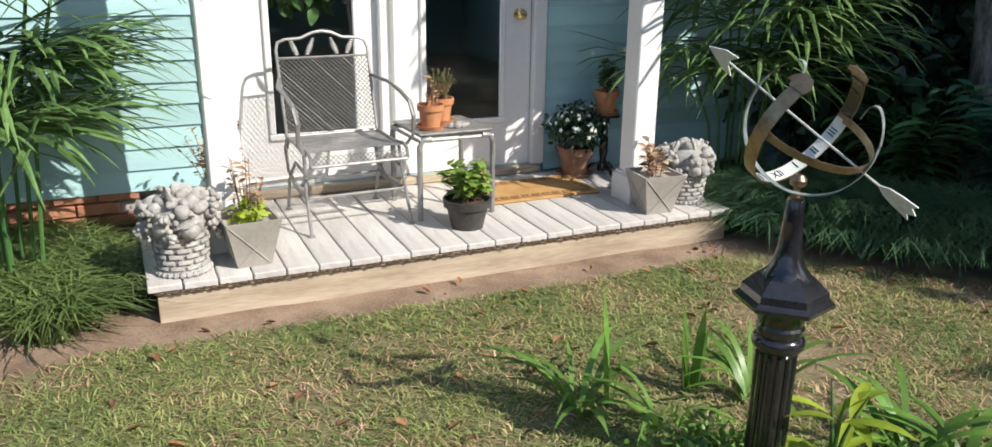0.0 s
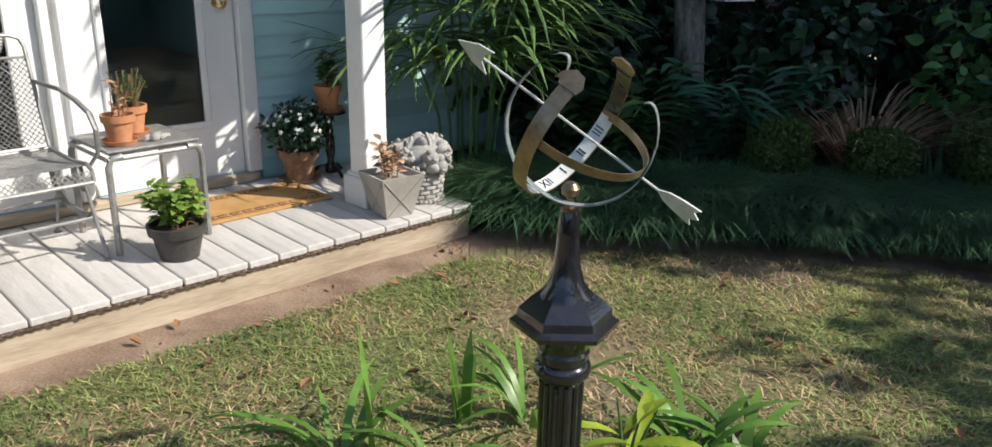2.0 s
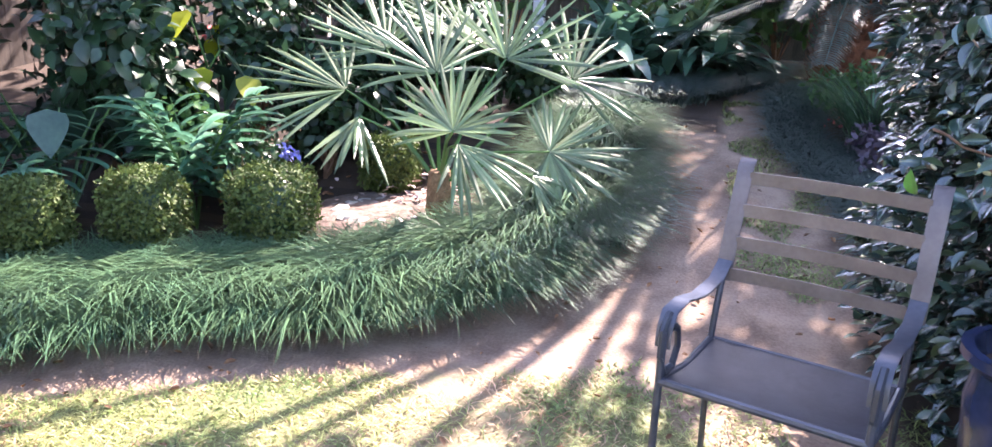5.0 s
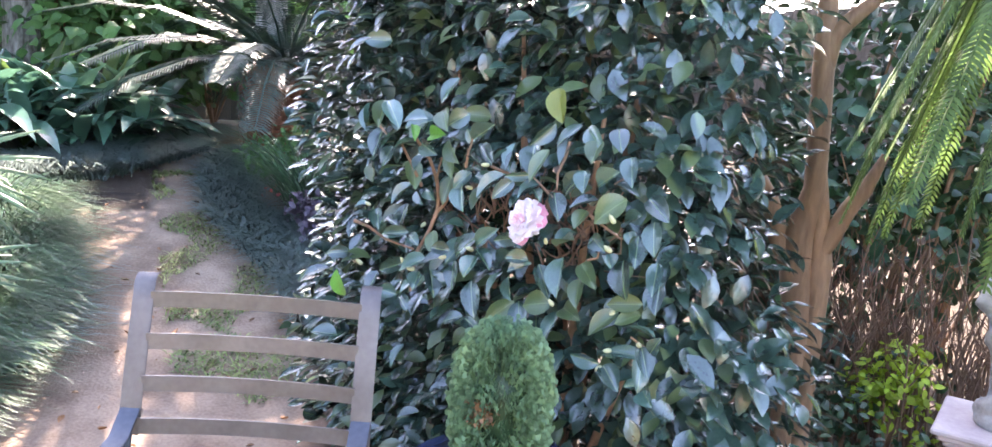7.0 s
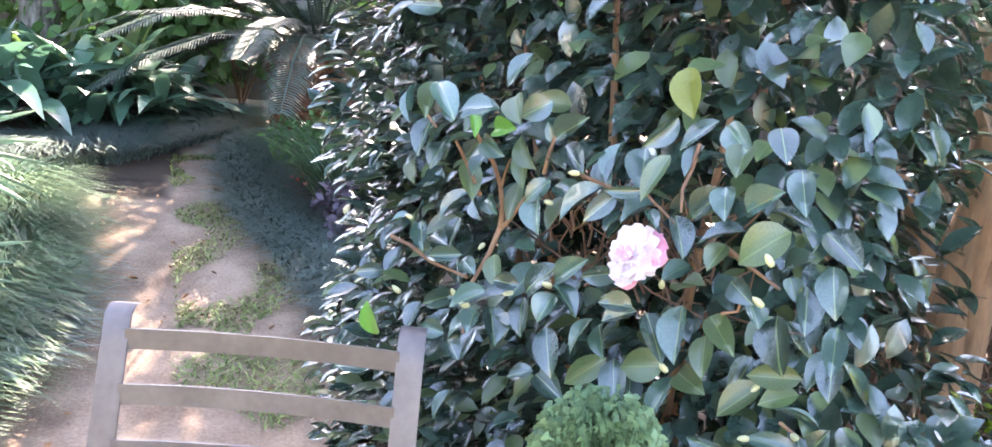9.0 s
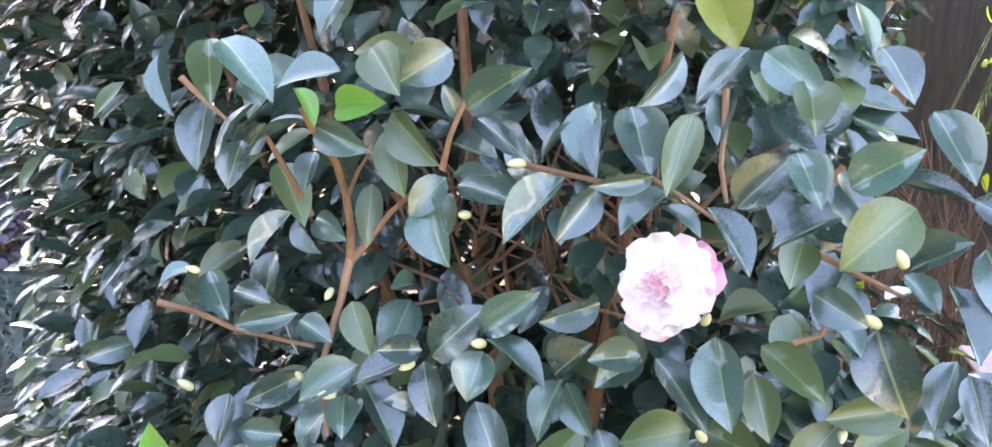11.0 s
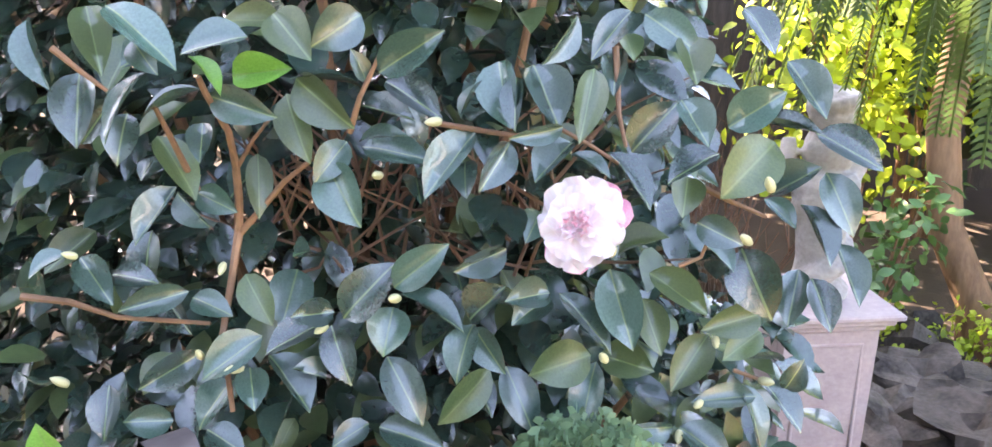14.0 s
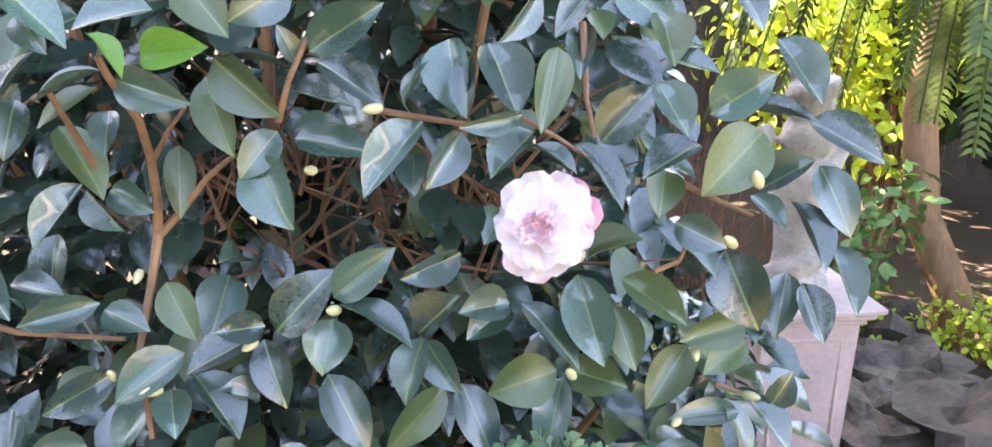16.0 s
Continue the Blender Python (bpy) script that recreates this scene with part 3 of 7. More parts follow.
shade_tree(7.4, 5.4, 4.6, (0, 0), [(-0.5, -1.2, 3.6, 1.2), (0.5, -0.9, 4.0, 1.3), (-0.8, -2.9, 3.5, 0.85), (-1.3, -2.1, 3.5, 0.85), (0, 0.6, 4.6, 1.4)], 6600)
shade_tree(9.6, -0.9, 4.0, (0, 0), [(-1.9, 0.9, 3.4, 0.42), (-1.2, -0.2, 3.5, 0.5), (-2.6, 1.2, 3.0, 0.33), (-2.9, 0.2, 3.1, 0.35), (-2.2, -0.4, 3.3, 0.4), (-3.0, 1.7, 3.0, 0.4), (-2.0, 1.9, 3.3, 0.35), (-1.6, 2.5, 3.5, 0.4), (-3.6, 1.0, 2.9, 0.4), (-3.3, -0.6, 3.0, 0.45)], 760)

shade_tree(11.6, -3.4, 4.2, (0, 0), [(-1.4, 1.0, 3.7, 1.0), (0.7, 0.9, 3.8, 0.8), (-0.4, 0.5, 4.2, 1.0)], 2300)

# ---- fences and far planting that close the garden ----
def fence(name, x0, y0, x1, y1, h):
    v = Vector((x1 - x0, y1 - y0, 0))
    f = thing(name, "dark weathered board fence behind the planting", "fence", pose(x0, y0, 0, 0, 0, math.degrees(math.atan2(v.y, v.x))), kind="structure")
    k = int(v.length / 0.15)
    slat = Geo().box((0, 0, h / 2), (0.1495, 0.02, h + 1.0), bev=0.002).mesh("fence_board")
    for i in range(k):
        b = part("fence_board", slat, FENCE, f)
        b.location = (0.07 + 0.15 * i, random.uniform(-0.006, 0.006), random.uniform(-0.02, 0.02))
    part("rail", Geo().box((v.length / 2, 0.035, 0.4), (v.length, 0.04, 0.09)), FENCE, f)
    part("rail", Geo().box((v.length / 2, 0.035, h - 0.3), (v.length, 0.04, 0.09)), FENCE, f)


fence("fence_back", 0.9, 7.6, 13.5, 5.8, 2.0)
fence("fence_end", 13.5, 5.8, 12.5, -7.0, 2.0)
fence("fence_rear", 12.5, -7.0, -7.0, -6.0, 2.0)
fence("fence_side", -7.0, -6.0, -6.5, 5.5, 2.0)


def shrub(x, y, w, h, count, size, material, label, shape=WIDE_LEAF, group="", clumps=7, name="shrub", seed=0):
    rs = random.Random(seed + int(x * 100) + int(y * 10))
    s = thing(name, label, "shrub", pose(x, y, float(terrain(x, y))), group)
    c, r = [], []
    g = Geo()
    for i in range(clumps):
        a, q = rs.uniform(0, 6.283), rs.uniform(0.1, 0.6)
        p = (w / 2 * q * math.cos(a), w / 2 * q * math.sin(a), h * rs.uniform(0.3, 0.82))
        c.append(p)
        r.append((w * 0.3, w * 0.3, h * 0.24))
        g.tube([(0.02 * i - 0.05, 0, -0.03), (p[0] * 0.5, p[1] * 0.5, p[2] * 0.6), p], [0.014, 0.01, 0.004], 5)
    part("stem", g, TWIG, s)
    part("leaves", foliage("leaves", c, r, count, size, shape, material, 0.3), None, s)
    return s


DARK_BG = "dark glossy evergreen shrub in the shaded border"
for i, (x, y, w, h) in enumerate(((1.6, 6.3, 1.7, 1.9), (2.9, 6.4, 1.8, 2.1), (4.2, 6.0, 1.8, 2.1), (5.5, 5.5, 1.8, 2.2), (6.7, 4.8, 1.7, 2.1), (7.8, 4.0, 1.7, 2.1), (8.8, 3.1, 1.6, 2.0), (5.9, 4.1, 1.3, 1.5), (4.7, 4.9, 1.3, 1.5), (3.4, 5.3, 1.2, 1.3), (1.9, 5.5, 1.0, 1.1))):
    shrub(x, y, w, h, 2100, 0.12, DEEP, DARK_BG, group="dark border shrubs", clumps=9)
for x, y, w, h in ((6.75, 2.7, 1.0, 1.0), (7.1, 2.15, 0.9, 0.95), (6.7, 3.5, 1.0, 1.2), (7.6, 2.8, 1.1, 1.3), (6.2, 2.75, 0.8, 0.8), (7.4, 1.6, 0.7, 0.7)):
    shrub(x, y, w, h, 1300, 0.09, DEEP, "low dark glossy shrub behind the fan palm", group="low dark shrubs", clumps=9)
for x, y, w, h in ((10.9, 0.2, 1.9, 2.2), (11.8, -0.6, 2.2, 2.4), (11.6, 1.2, 2.2, 2.4), (9.9, 2.9, 1.6, 1.7), (10.5, 0.8, 2.2, 2.4), (10.9, -1.2, 2.2, 2.4), (10.0, -2.9, 2.2, 2.3), (11.5, 2.6, 2.2, 2.5)):
    shrub(x, y, w, h, 1500, 0.15, MID, "tall loose green shrub at the garden's end", group="far shrubs", clumps=9)
for x, y in ((-5.6, -3), (-5.5, 0), (-5.4, 3), (-3, -5.2), (0, -5.5), (3, -5.6), (6, -5.8)):
    shrub(x, y, 2.4, 2.6, 900, 0.22, DEEP, "broad dark hedge shrub along the fence", group="hedge along the fence", clumps=8)

# ---- border planting ----
BORDER = [(1.15, 4.48), (1.75, 4.24), (2.64, 3.99), (3.45, 3.72), (3.98, 3.25), (4.36, 2.68), (4.62, 2.0), (4.93, 1.52), (5.36, 1.2), (6.15, 1.0), (7.2, 1.0)]


def along(poly, n):
    p = np.array(poly, float)
    s = np.concatenate(([0], np.cumsum(np.linalg.norm(np.diff(p, axis=0), axis=1))))
    t = RNG.uniform(0, s[-1], n)
    q = np.stack([np.interp(t, s, p[:, k]) for k in (0, 1)], 1)
    i = np.clip(np.searchsorted(s, t) - 1, 0, len(p) - 2)
    d = p[i + 1] - p[i]
    d /= np.linalg.norm(d, axis=1, keepdims=True)
    return q, np.stack((-d[:, 1], d[:, 0]), 1)


def liriope(name, poly, clumps, half, height, label, per=26, width=0.0042, material=None, lean=0.45, droop=1.05, shift=0.0):
    q, nrm = along(poly, clumps)
    q = q + nrm * (shift + RNG.uniform(-half, half, clumps))[:, None]
    c = np.repeat(q, per, 0) + RNG.normal(0, 0.03, (clumps * per, 2))
    roots = np.column_stack((c, terrain(c[:, 0], c[:, 1])))
    n = len(roots)
    return tagged(new(name, blades(name, roots, RNG.uniform(0, 6.283, n), height * RNG.uniform(0.6, 1.25, n), width, material or LIRIOPE, lean, droop, 4)), label, "grass", kind="stuff")


liriope("liriope_border", BORDER, 1000, 0.15, 0.56, "dense arching dark green liriope edging the lawn", 40, 0.0031, None, 0.32, 1.0, 0.04)
liriope("liriope_border", BORDER, 900, 0.10, 0.46, "outer liriope blades that droop over the path", 36, 0.0031, None, 0.45, 1.2, -0.08)
# Liriope copy with the sunlight on the deck clump put into its colour.
LIRIOPE_SUNLIT = mat("sunlit_liriope_blade", (0.10, 0.17, 0.05), (0.20, 0.27, 0.09), 0.4, 3, 40, 0.0, rand=0.4, through_light=0.3, island=True)
liriope("liriope_clump", [(-2.9, 3.2), (-2.2, 2.75), (-1.62, 2.55)], 150, 0.3, 0.36, "arching green liriope clump beside the deck", 30, 0.0042, LIRIOPE_SUNLIT)
MONDO = mat("mondo_blade", (0.10, 0.145, 0.125), (0.19, 0.25, 0.22), 0.35, 3, 40, 0.0, rand=0.3, through_light=0.2, island=True)
liriope("mondo_border", [(7.85, 1.6), (7.95, 0.95), (8.15, 0.52), (8.75, 0.08), (9.6, -0.2), (10.4, -0.3)], 760, 0.15, 0.32, "dense low blue-green mondo grass edging a bed", 36, 0.0038, MONDO)
liriope("mondo_patch", [(5.2, -0.8), (6.2, -0.66), (6.75, -0.5), (7.15, -0.36), (7.75, -0.32), (8.4, -0.45), (8.8, -0.7)], 520, 0.15, 0.25, "low blue-green mondo grass beside the path", 34, 0.0034, MONDO)
liriope("path_liriope", [(5.55, 1.0), (6.1, 0.85), (6.75, 0.95), (7.4, 1.25)], 260, 0.2, 0.36, "arching blue-green liriope along the path", 26, 0.005, MONDO)


def boxwood(x, y, z, w, h):
    base = float(terrain(x, y))
    b = thing("boxwood", "clipped rounded green boxwood shrub", "shrub", pose(x, y, base), "boxwoods in the border")
    top = z + h / 2 - base
    h = min(h + 0.02, top - 0.02)
    part("stem", Geo().tube([(0, 0, -0.02), (0.01, 0, top - h * 0.6)], 0.02, 6), TWIG, b)
    k = 6500
    d = unit(k)
    e = d / (np.sum(np.abs(d) ** 4.5, 1, keepdims=True) ** (1 / 4.5))
    bump = np.array([1 + 0.10 * noise.noise(Vector(q) * 2.4 + Vector((x, y, 0))) for q in d])
    pos = e * np.array([w / 2, w / 2, h / 2]) * (RNG.uniform(0.78, 1.03, k) * bump)[:, None] + [0, 0, top - h / 2]
    part("crown", strew("crown", *SMALL_LEAF, frames_from(d * 0.7 + unit(k), d + unit(k) * 0.7, RNG.uniform(0.018, 0.032, k)), pos, BOX), None, b)
    # Dark ball inside the leaves stands in for the crown's inner shade.
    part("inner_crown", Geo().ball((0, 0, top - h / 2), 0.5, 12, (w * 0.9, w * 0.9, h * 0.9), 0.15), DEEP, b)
    return b


for bx, by, top, w, h in ((2.80, 4.36, 0.55, 0.36, 0.38), (3.30, 4.14, 0.52, 0.36, 0.36), (3.84, 3.95, 0.58, 0.41, 0.42), (4.38, 3.46, 0.60, 0.36, 0.42), (4.68, 3.06, 0.62, 0.42, 0.44), (4.93, 2.50, 0.63, 0.47, 0.46), (6.05, 2.26, 0.62, 0.40, 0.4)):
    boxwood(bx, by, top - 0.025 - h * 0.43, w * 0.84, h * 0.86)


def leaf_stalk_plant(name, label, x, y, stalks, height, leaf, pairs, material, spread=0.6, category="plant", group="", seed=1):
    """Canes that arch out with leaves set in pairs along them."""
    rs = random.Random(seed)
    p = thing(name, label, category, pose(x, y, float(terrain(x, y))), group)
    dirs, pos, ups = [], [], []
    for i in range(stalks):
        a = 6.283 * i / stalks + rs.uniform(-0.4, 0.4)
        out, h = spread * rs.uniform(0.4, 1.0), height * rs.uniform(0.75, 1.1)
        pts = [Vector((math.cos(a) * out * t ** 1.6, math.sin(a) * out * t ** 1.6, h * (t - 0.22 * t * t) / 0.78)) for t in (0, 0.25, 0.5, 0.75, 1)]
        part("stem", Geo().tube(pts, [0.008, 0.007, 0.006, 0.004, 0.002], 5), MID, p)
        for j in range(pairs):
            t = 0.25 + 0.75 * j / pairs
            q = Vector((math.cos(a) * out * t ** 1.6, math.sin(a) * out * t ** 1.6, h * (t - 0.22 * t * t) / 0.78))
            d = (pts[4] - pts[2]).normalized()
            for s in (-1, 1):
                side = d.cross(Vector((0, 0, 1))).normalized() * s
                dirs.append(side * 0.9 + d * 0.75 + Vector((0, 0, -0.12)))
                ups.append(Vector((0, 0, 1)) + d * 0.2)
                pos.append(q)
    n = len(pos)
    part("leaves", strew("leaves", *LONG_LEAF, frames_from(np.array(dirs), np.array(ups), leaf * RNG.uniform(0.8, 1.15, n)), np.array(pos), material), None, p)
    return p


GING = "shell ginger with long blue-green leaves in arching rows"
leaf_stalk_plant("ginger", GING, 2.75, 4.75, 10, 0.75, 0.30, 9, GINGER, 0.55, group="gingers in the border", seed=3)
leaf_stalk_plant("ginger", GING, 4.5, 3.95, 12, 0.75, 0.32, 9, GINGER, 0.65, group="gingers in the border", seed=5)
leaf_stalk_plant("ginger", GING, 2.15, 5.0, 8, 0.7, 0.28, 8, MID, 0.5, group="gingers in the border", seed=8)
leaf_stalk_plant("ginger", GING, 5.35, 3.2, 9, 0.8, 0.3, 8, GINGER, 0.6, group="gingers in the border", seed=9)


def strap_clump(name, label, x, y, n, length, width, material, lean=0.4, droop=0.9, r=0.06, category="plant", group="", z=None):
    a = RNG.uniform(0, 6.283, n)
    q = RNG.uniform(0, r, n)
    roots = np.stack((np.cos(a) * q, np.sin(a) * q, np.zeros(n)), 1)
    me = blades(name, roots, a + RNG.normal(0, 0.5, n), length * RNG.uniform(0.55, 1.15, n), width, material, lean, droop, 6)
    ob = thing(name, label, category, pose(x, y, float(terrain(x, y)) - 0.005 if z is None else z), group)
    tagged(part("tuft", me, None, ob), kind="stuff")
    return ob


strap_clump("ornamental_grass", "dry tan clump of arching ornamental grass", 3.42, 4.5, 230, 1.15, 0.007, STRAW, 0.3, 0.8)
strap_clump("ornamental_grass", "tall upright clump of thin green iris leaves", 3.6, 4.05, 45, 0.55, 0.008, LIRIOPE, 0.12, 0.25, 0.1)
shrub(4.15, 4.5, 0.85, 1.35, 420, 0.10, MID, "light green broad-leaved hydrangea with bare tan stems", name="hydrangea")
shrub(5.3, 2.85, 0.55, 0.62, 380, 0.05, DEEP, "low blue-green plumbago shrub in the border", name="plumbago")
shrub(5.75, 3.25, 0.7, 0.72, 420, 0.06, MID, "low green azalea shrub in the border", name="azalea")


def taro(x, y, n, h, size, material, label, seed):
    rs = random.Random(seed)
    p = thing("elephant_ear", label, "plant", pose(x, y, float(terrain(x, y))), "elephant ears in the border")
    for i in range(n):
        a, o, z = rs.uniform(0, 6.283), rs.uniform(0.1, 0.45), h * rs.uniform(0.55, 1.0)
        tip = Vector((math.cos(a) * o, math.sin(a) * o, z))
        part("stem", Geo().tube([(0, 0, 0), tip * 0.6 + Vector((0, 0, 0.1)), tip], [0.012, 0.009, 0.005], 5), MID, p)
        d = Vector((math.cos(a), math.sin(a), -1.1)).normalized()
        m = frames_from(np.array([d]), np.array([[math.cos(a) * 0.5, math.sin(a) * 0.5, 1.0]]), np.array([size * rs.uniform(0.75, 1.2)]))
        part("leaf", strew("leaf", *leaf_shape(0.72, 0.1, 0.12, 6, 0.32), m, np.array([tip]), material), None, p)


TARO = mat("taro_leaf", (0.03, 0.075, 0.05), (0.06, 0.13, 0.08), 0.38, 6, 50, 0.1, rand=0.3, through_light=0.15)
taro(5.1, 3.9, 9, 0.95, 0.34, TARO, "large dark blue-green elephant ear leaves", 2)
taro(5.9, 3.75, 9, 0.95, 0.36, TARO, "large dark blue-green elephant ear leaves", 4)
taro(6.5, 3.0, 8, 0.9, 0.32, TARO, "large dark blue-green elephant ear leaves", 6)
taro(5.85, 3.3, 2, 0.55, 0.24, mat("rust_leaf", (0.35, 0.12, 0.05), (0.45, 0.18, 0.08), 0.5, through_light=0.3), "rust-orange dying elephant ear leaf", 7)
taro(6.3, 3.5, 6, 1.05, 0.26, mat("croton_leaf", (0.35, 0.42, 0.03), (0.5, 0.55, 0.05), 0.4, through_light=0.5), "bright yellow-green canna leaves", 11)


def blossoms(name, label, centre, n, r, size, material):
    d = unit(n)
    me = strew(name, *WIDE_LEAF, frames_from(unit(n), unit(n), size * RNG.uniform(0.7, 1.2, n)), np.array(centre) + d * np.array([r, r, r * 0.7]) * RNG.random((n, 1)), material)
    return tagged(new(name, me), label, "flower", kind="stuff")


blossoms("plumbago_flowers", "cluster of small blue plumbago flowers", (5.03, 2.46, 0.66), 60, 0.07, 0.03, FLOWER_B)
blossoms("lantana_flowers", "scattered orange and pink flowers on a shrub", (6.5, 3.9, 1.10), 60, 0.5, 0.045, FLOWER_O)


# trunks
oak = thing("oak_tree", "oak with a straight lichened grey-brown trunk", "tree", pose(2.62, 5.25, 0))
part("trunk", Geo().tube([(0.05, 0, -0.05), (0.0, 0, 0.3), (-0.03, 0, 0.8), (-0.10, 0, 1.6), (-0.12, 0, 3.2)], [0.13, 0.105, 0.098, 0.095, 0.08], 16), BARK, oak)
# Last two clumps and the limb below, added out of view, shade the door.
crown(oak, [(-0.5, 0.0, 2.9, 0.8), (0.5, -0.5, 2.8, 0.8), (0.2, 0.4, 3.4, 1.2), (1.2, 0.2, 3.6, 1.1), (0.9, 1.2, 3.6, 1.2), (-1.21, -1.19, 2.6, 0.5), (-0.88, -0.97, 2.6, 0.45)], 3500, 0.17, DEEP)
part("limb", Geo().tube([(-0.1, 0, 1.9), (-0.5, -0.5, 2.4), (-1.0, -1.05, 2.6)], [0.05, 0.035, 0.015], 8), BARK, oak)
ash = thing("young_tree", "slim leaning grey tree trunk in the border", "tree", pose(5.15, 4.55, float(terrain(5.15, 4.55))))
part("trunk", Geo().tube([(0.05, -0.05, -0.05), (0, 0, 0.5), (-0.12, 0.05, 1.2), (-0.2, 0.1, 3.0)], [0.08, 0.07, 0.062, 0.045], 12), BARK, ash)
crown(ash, [(-0.2, 0.1, 3.2, 0.9)], 900, 0.15, DEEP)
nest = thing("nest_box", "white slatted bird house hung on the oak", "birdhouse", pose(2.72, 4.98, 1.13, 0, 0, 15))
for i in range(7):
    part("slat", Geo().box((0, 0, 0.018 + 0.034 * i), (0.22, 0.16, 0.028), bev=0.004), WHITE, nest)
part("roof", Geo().box((0, 0.0, 0.262), (0.28, 0.22, 0.03), bev=0.004), WHITE, nest)

# ---- palms ----
def fan(g, centre, face, up, radius, blades_n, arc, width, rs, droop=0.15, split=0.25):
    """One fan leaf: narrow folded segments that spread from a centre."""
    face, c = Vector(face).normalized(), Vector(centre)
    up = (Vector(up) - face * Vector(up).dot(face)).normalized()
    side = up.cross(face)
    for i in range(blades_n):
        a = radians(arc) * (i / (blades_n - 1) - 0.5) + rs.gauss(0, 0.035)
        d = (up * math.cos(a) + side * math.sin(a) + face * rs.gauss(0.05, 0.10)).normalized()
        r = radius * (0.82 + 0.18 * math.cos(a)) * rs.uniform(0.82, 1.08)
        w = d.cross(face).normalized()
        bend = rs.uniform(0.4, 1.8)
        pts = [c + d * (r * t) - face * (0.05 * r * t) + Vector((0, 0, -droop * bend * r * t ** 3)) for t in (0.02, 0.3, 0.6, 0.85, 1.0)]
        g.strip(pts, [width * 0.25, width * 0.9, width, width * 0.6, width * 0.05], w, 0.35)


def fan_palm(name, label, x, y, leaves, material, trunk):
    p = thing(name, label, "palm", pose(x, y, float(terrain(x, y))))
    rs = random.Random(int(x * 50))
    z0 = float(terrain(x, y))
    part("trunk", Geo().tube([(0, 0, -0.02), (0.01, 0, trunk * 0.5), (0, 0, trunk)], [0.07, 0.08, 0.06], 10), STRAW_FIBRE, p)
    for hub, up, r, arc in leaves:
        c = Vector(hub) - Vector((x, y, z0))
        part("leaf_stalk", Geo().tube([(0, 0, trunk * 0.8), (c + Vector((0, 0, trunk))) / 2 + Vector((0, 0, 0.05)), c], [0.012, 0.009, 0.006], 5), MID, p)
        face = Vector((-0.6 + rs.uniform(-0.25, 0.25), -0.3 + rs.uniform(-0.5, 0.3), 0.75 + rs.uniform(-0.35, 0.25)))
        g = Geo()
        fan(g, c, face, up, r * rs.uniform(0.95, 1.1), int(arc / 10) + 3, arc, 0.0135, rs, rs.uniform(0.0, 0.14))
        part("leaf", g, material, p, smooth=None)
    return p


STRAW_FIBRE = mat("palm_fibre", (0.16, 0.085, 0.04), (0.36, 0.22, 0.12), 0.95, 20, 80, 0.9)
fan_palm("fan_palm", "sunlit blue-green fan palm with stiff split leaves", 5.5, 1.78, [
    ((5.44, 2.3, 0.95), (-0.2, 0.8, 0.45), 0.60, 150), ((5.52, 1.81, 1.06), (0.0, 0.15, 1), 0.62, 170), ((5.91, 1.51, 1.12), (0.1, -0.4, 1), 0.66, 170),
    ((5.64, 1.19, 0.65), (0.1, -1, 0.1), 0.52, 230), ((5.21, 1.63, 0.80), (-0.1, 0.0, 1), 0.42, 200), ((5.20, 1.60, 0.74), (-0.35, -0.55, -0.75), 0.46, 80),
    ((6.16, 1.15, 1.0), (0.1, -0.8, 0.7), 0.58, 170), ((5.38, 2.2, 0.82), (-0.1, 0.25, -0.95), 0.42, 70), ((5.82, 2.2, 1.15), (0.1, 0.4, 0.9), 0.58, 150),
    ((5.45, 1.25, 0.55), (-0.1, -0.7, -0.5), 0.42, 90), ((5.95, 1.75, 1.2), (0.2, 0.05, 1), 0.55, 160)], PALM, 0.4)


def lady_palm(label, m, canes, height, seed, spread, size=0.34, toward=None, droop=0.55):
    """Clustered canes with drooping fans of narrow fingers."""
    rs = random.Random(seed)
    p = thing("lady_palm", label, "palm", m, "lady palms by the house")
    for i in range(canes):
        a, o, h = rs.uniform(0, 6.283), spread * rs.uniform(0.1, 1.0), height * rs.uniform(0.45, 1.0)
        top = Vector((math.cos(a) * o, math.sin(a) * o, h))
        part("cane", Geo().tube([(top.x * 0.4, top.y * 0.4, -0.02), top * 0.6, top], [0.010, 0.009, 0.007], 6), MID, p)
        g = Geo()
        for j in range(5):
            b = rs.uniform(0, 6.283)
            d = Vector((math.cos(b), math.sin(b), rs.uniform(0.1, 0.7)))
            if toward is not None and rs.random() < 0.5:
                d = d * 0.5 + Vector(toward)
            c = top + d * 0.2
            g.tube([top, top + d * 0.1 + Vector((0, 0, 0.02)), c], 0.004, 4)
            fan(g, c, (-d.x * 0.4, -d.y * 0.4, 1), d, size * rs.uniform(0.8, 1.2), 11, 190, 0.014, rs, droop)
        part("leaves", g, RHAPIS, p, smooth=None)
    return p


LADY = "lady palm with drooping narrow-fingered green fans by the wall"
lady_palm(LADY, house(-0.58, 0.5, 0), 11, 1.5, 4, 0.5, 0.6, (0.6, -0.4, 0.15), 0.25)
lady_palm(LADY, house(3.45, 0.62, 0), 10, 1.65, 9, 0.5, 0.6, (0.15, -0.35, 0.4), 0.28)

# ---- far bed, cycad and path side ----
asp = thing("aspidistra_bed", "bed of broad dark green aspidistra leaves", "plant", pose(9.1, 0.75, float(terrain(9.1, 0.75))), kind="stuff")
ASPID = mat("aspidistra_leaf", (0.05, 0.13, 0.085), (0.09, 0.20, 0.13), 0.3, 4, 50, 0.0, rand=0.35, through_light=0.2, spec=0.9, island=True)
n = 460
q = RNG.uniform(-1, 1, (n, 2)) * [0.72, 0.66]
d = unit(n)
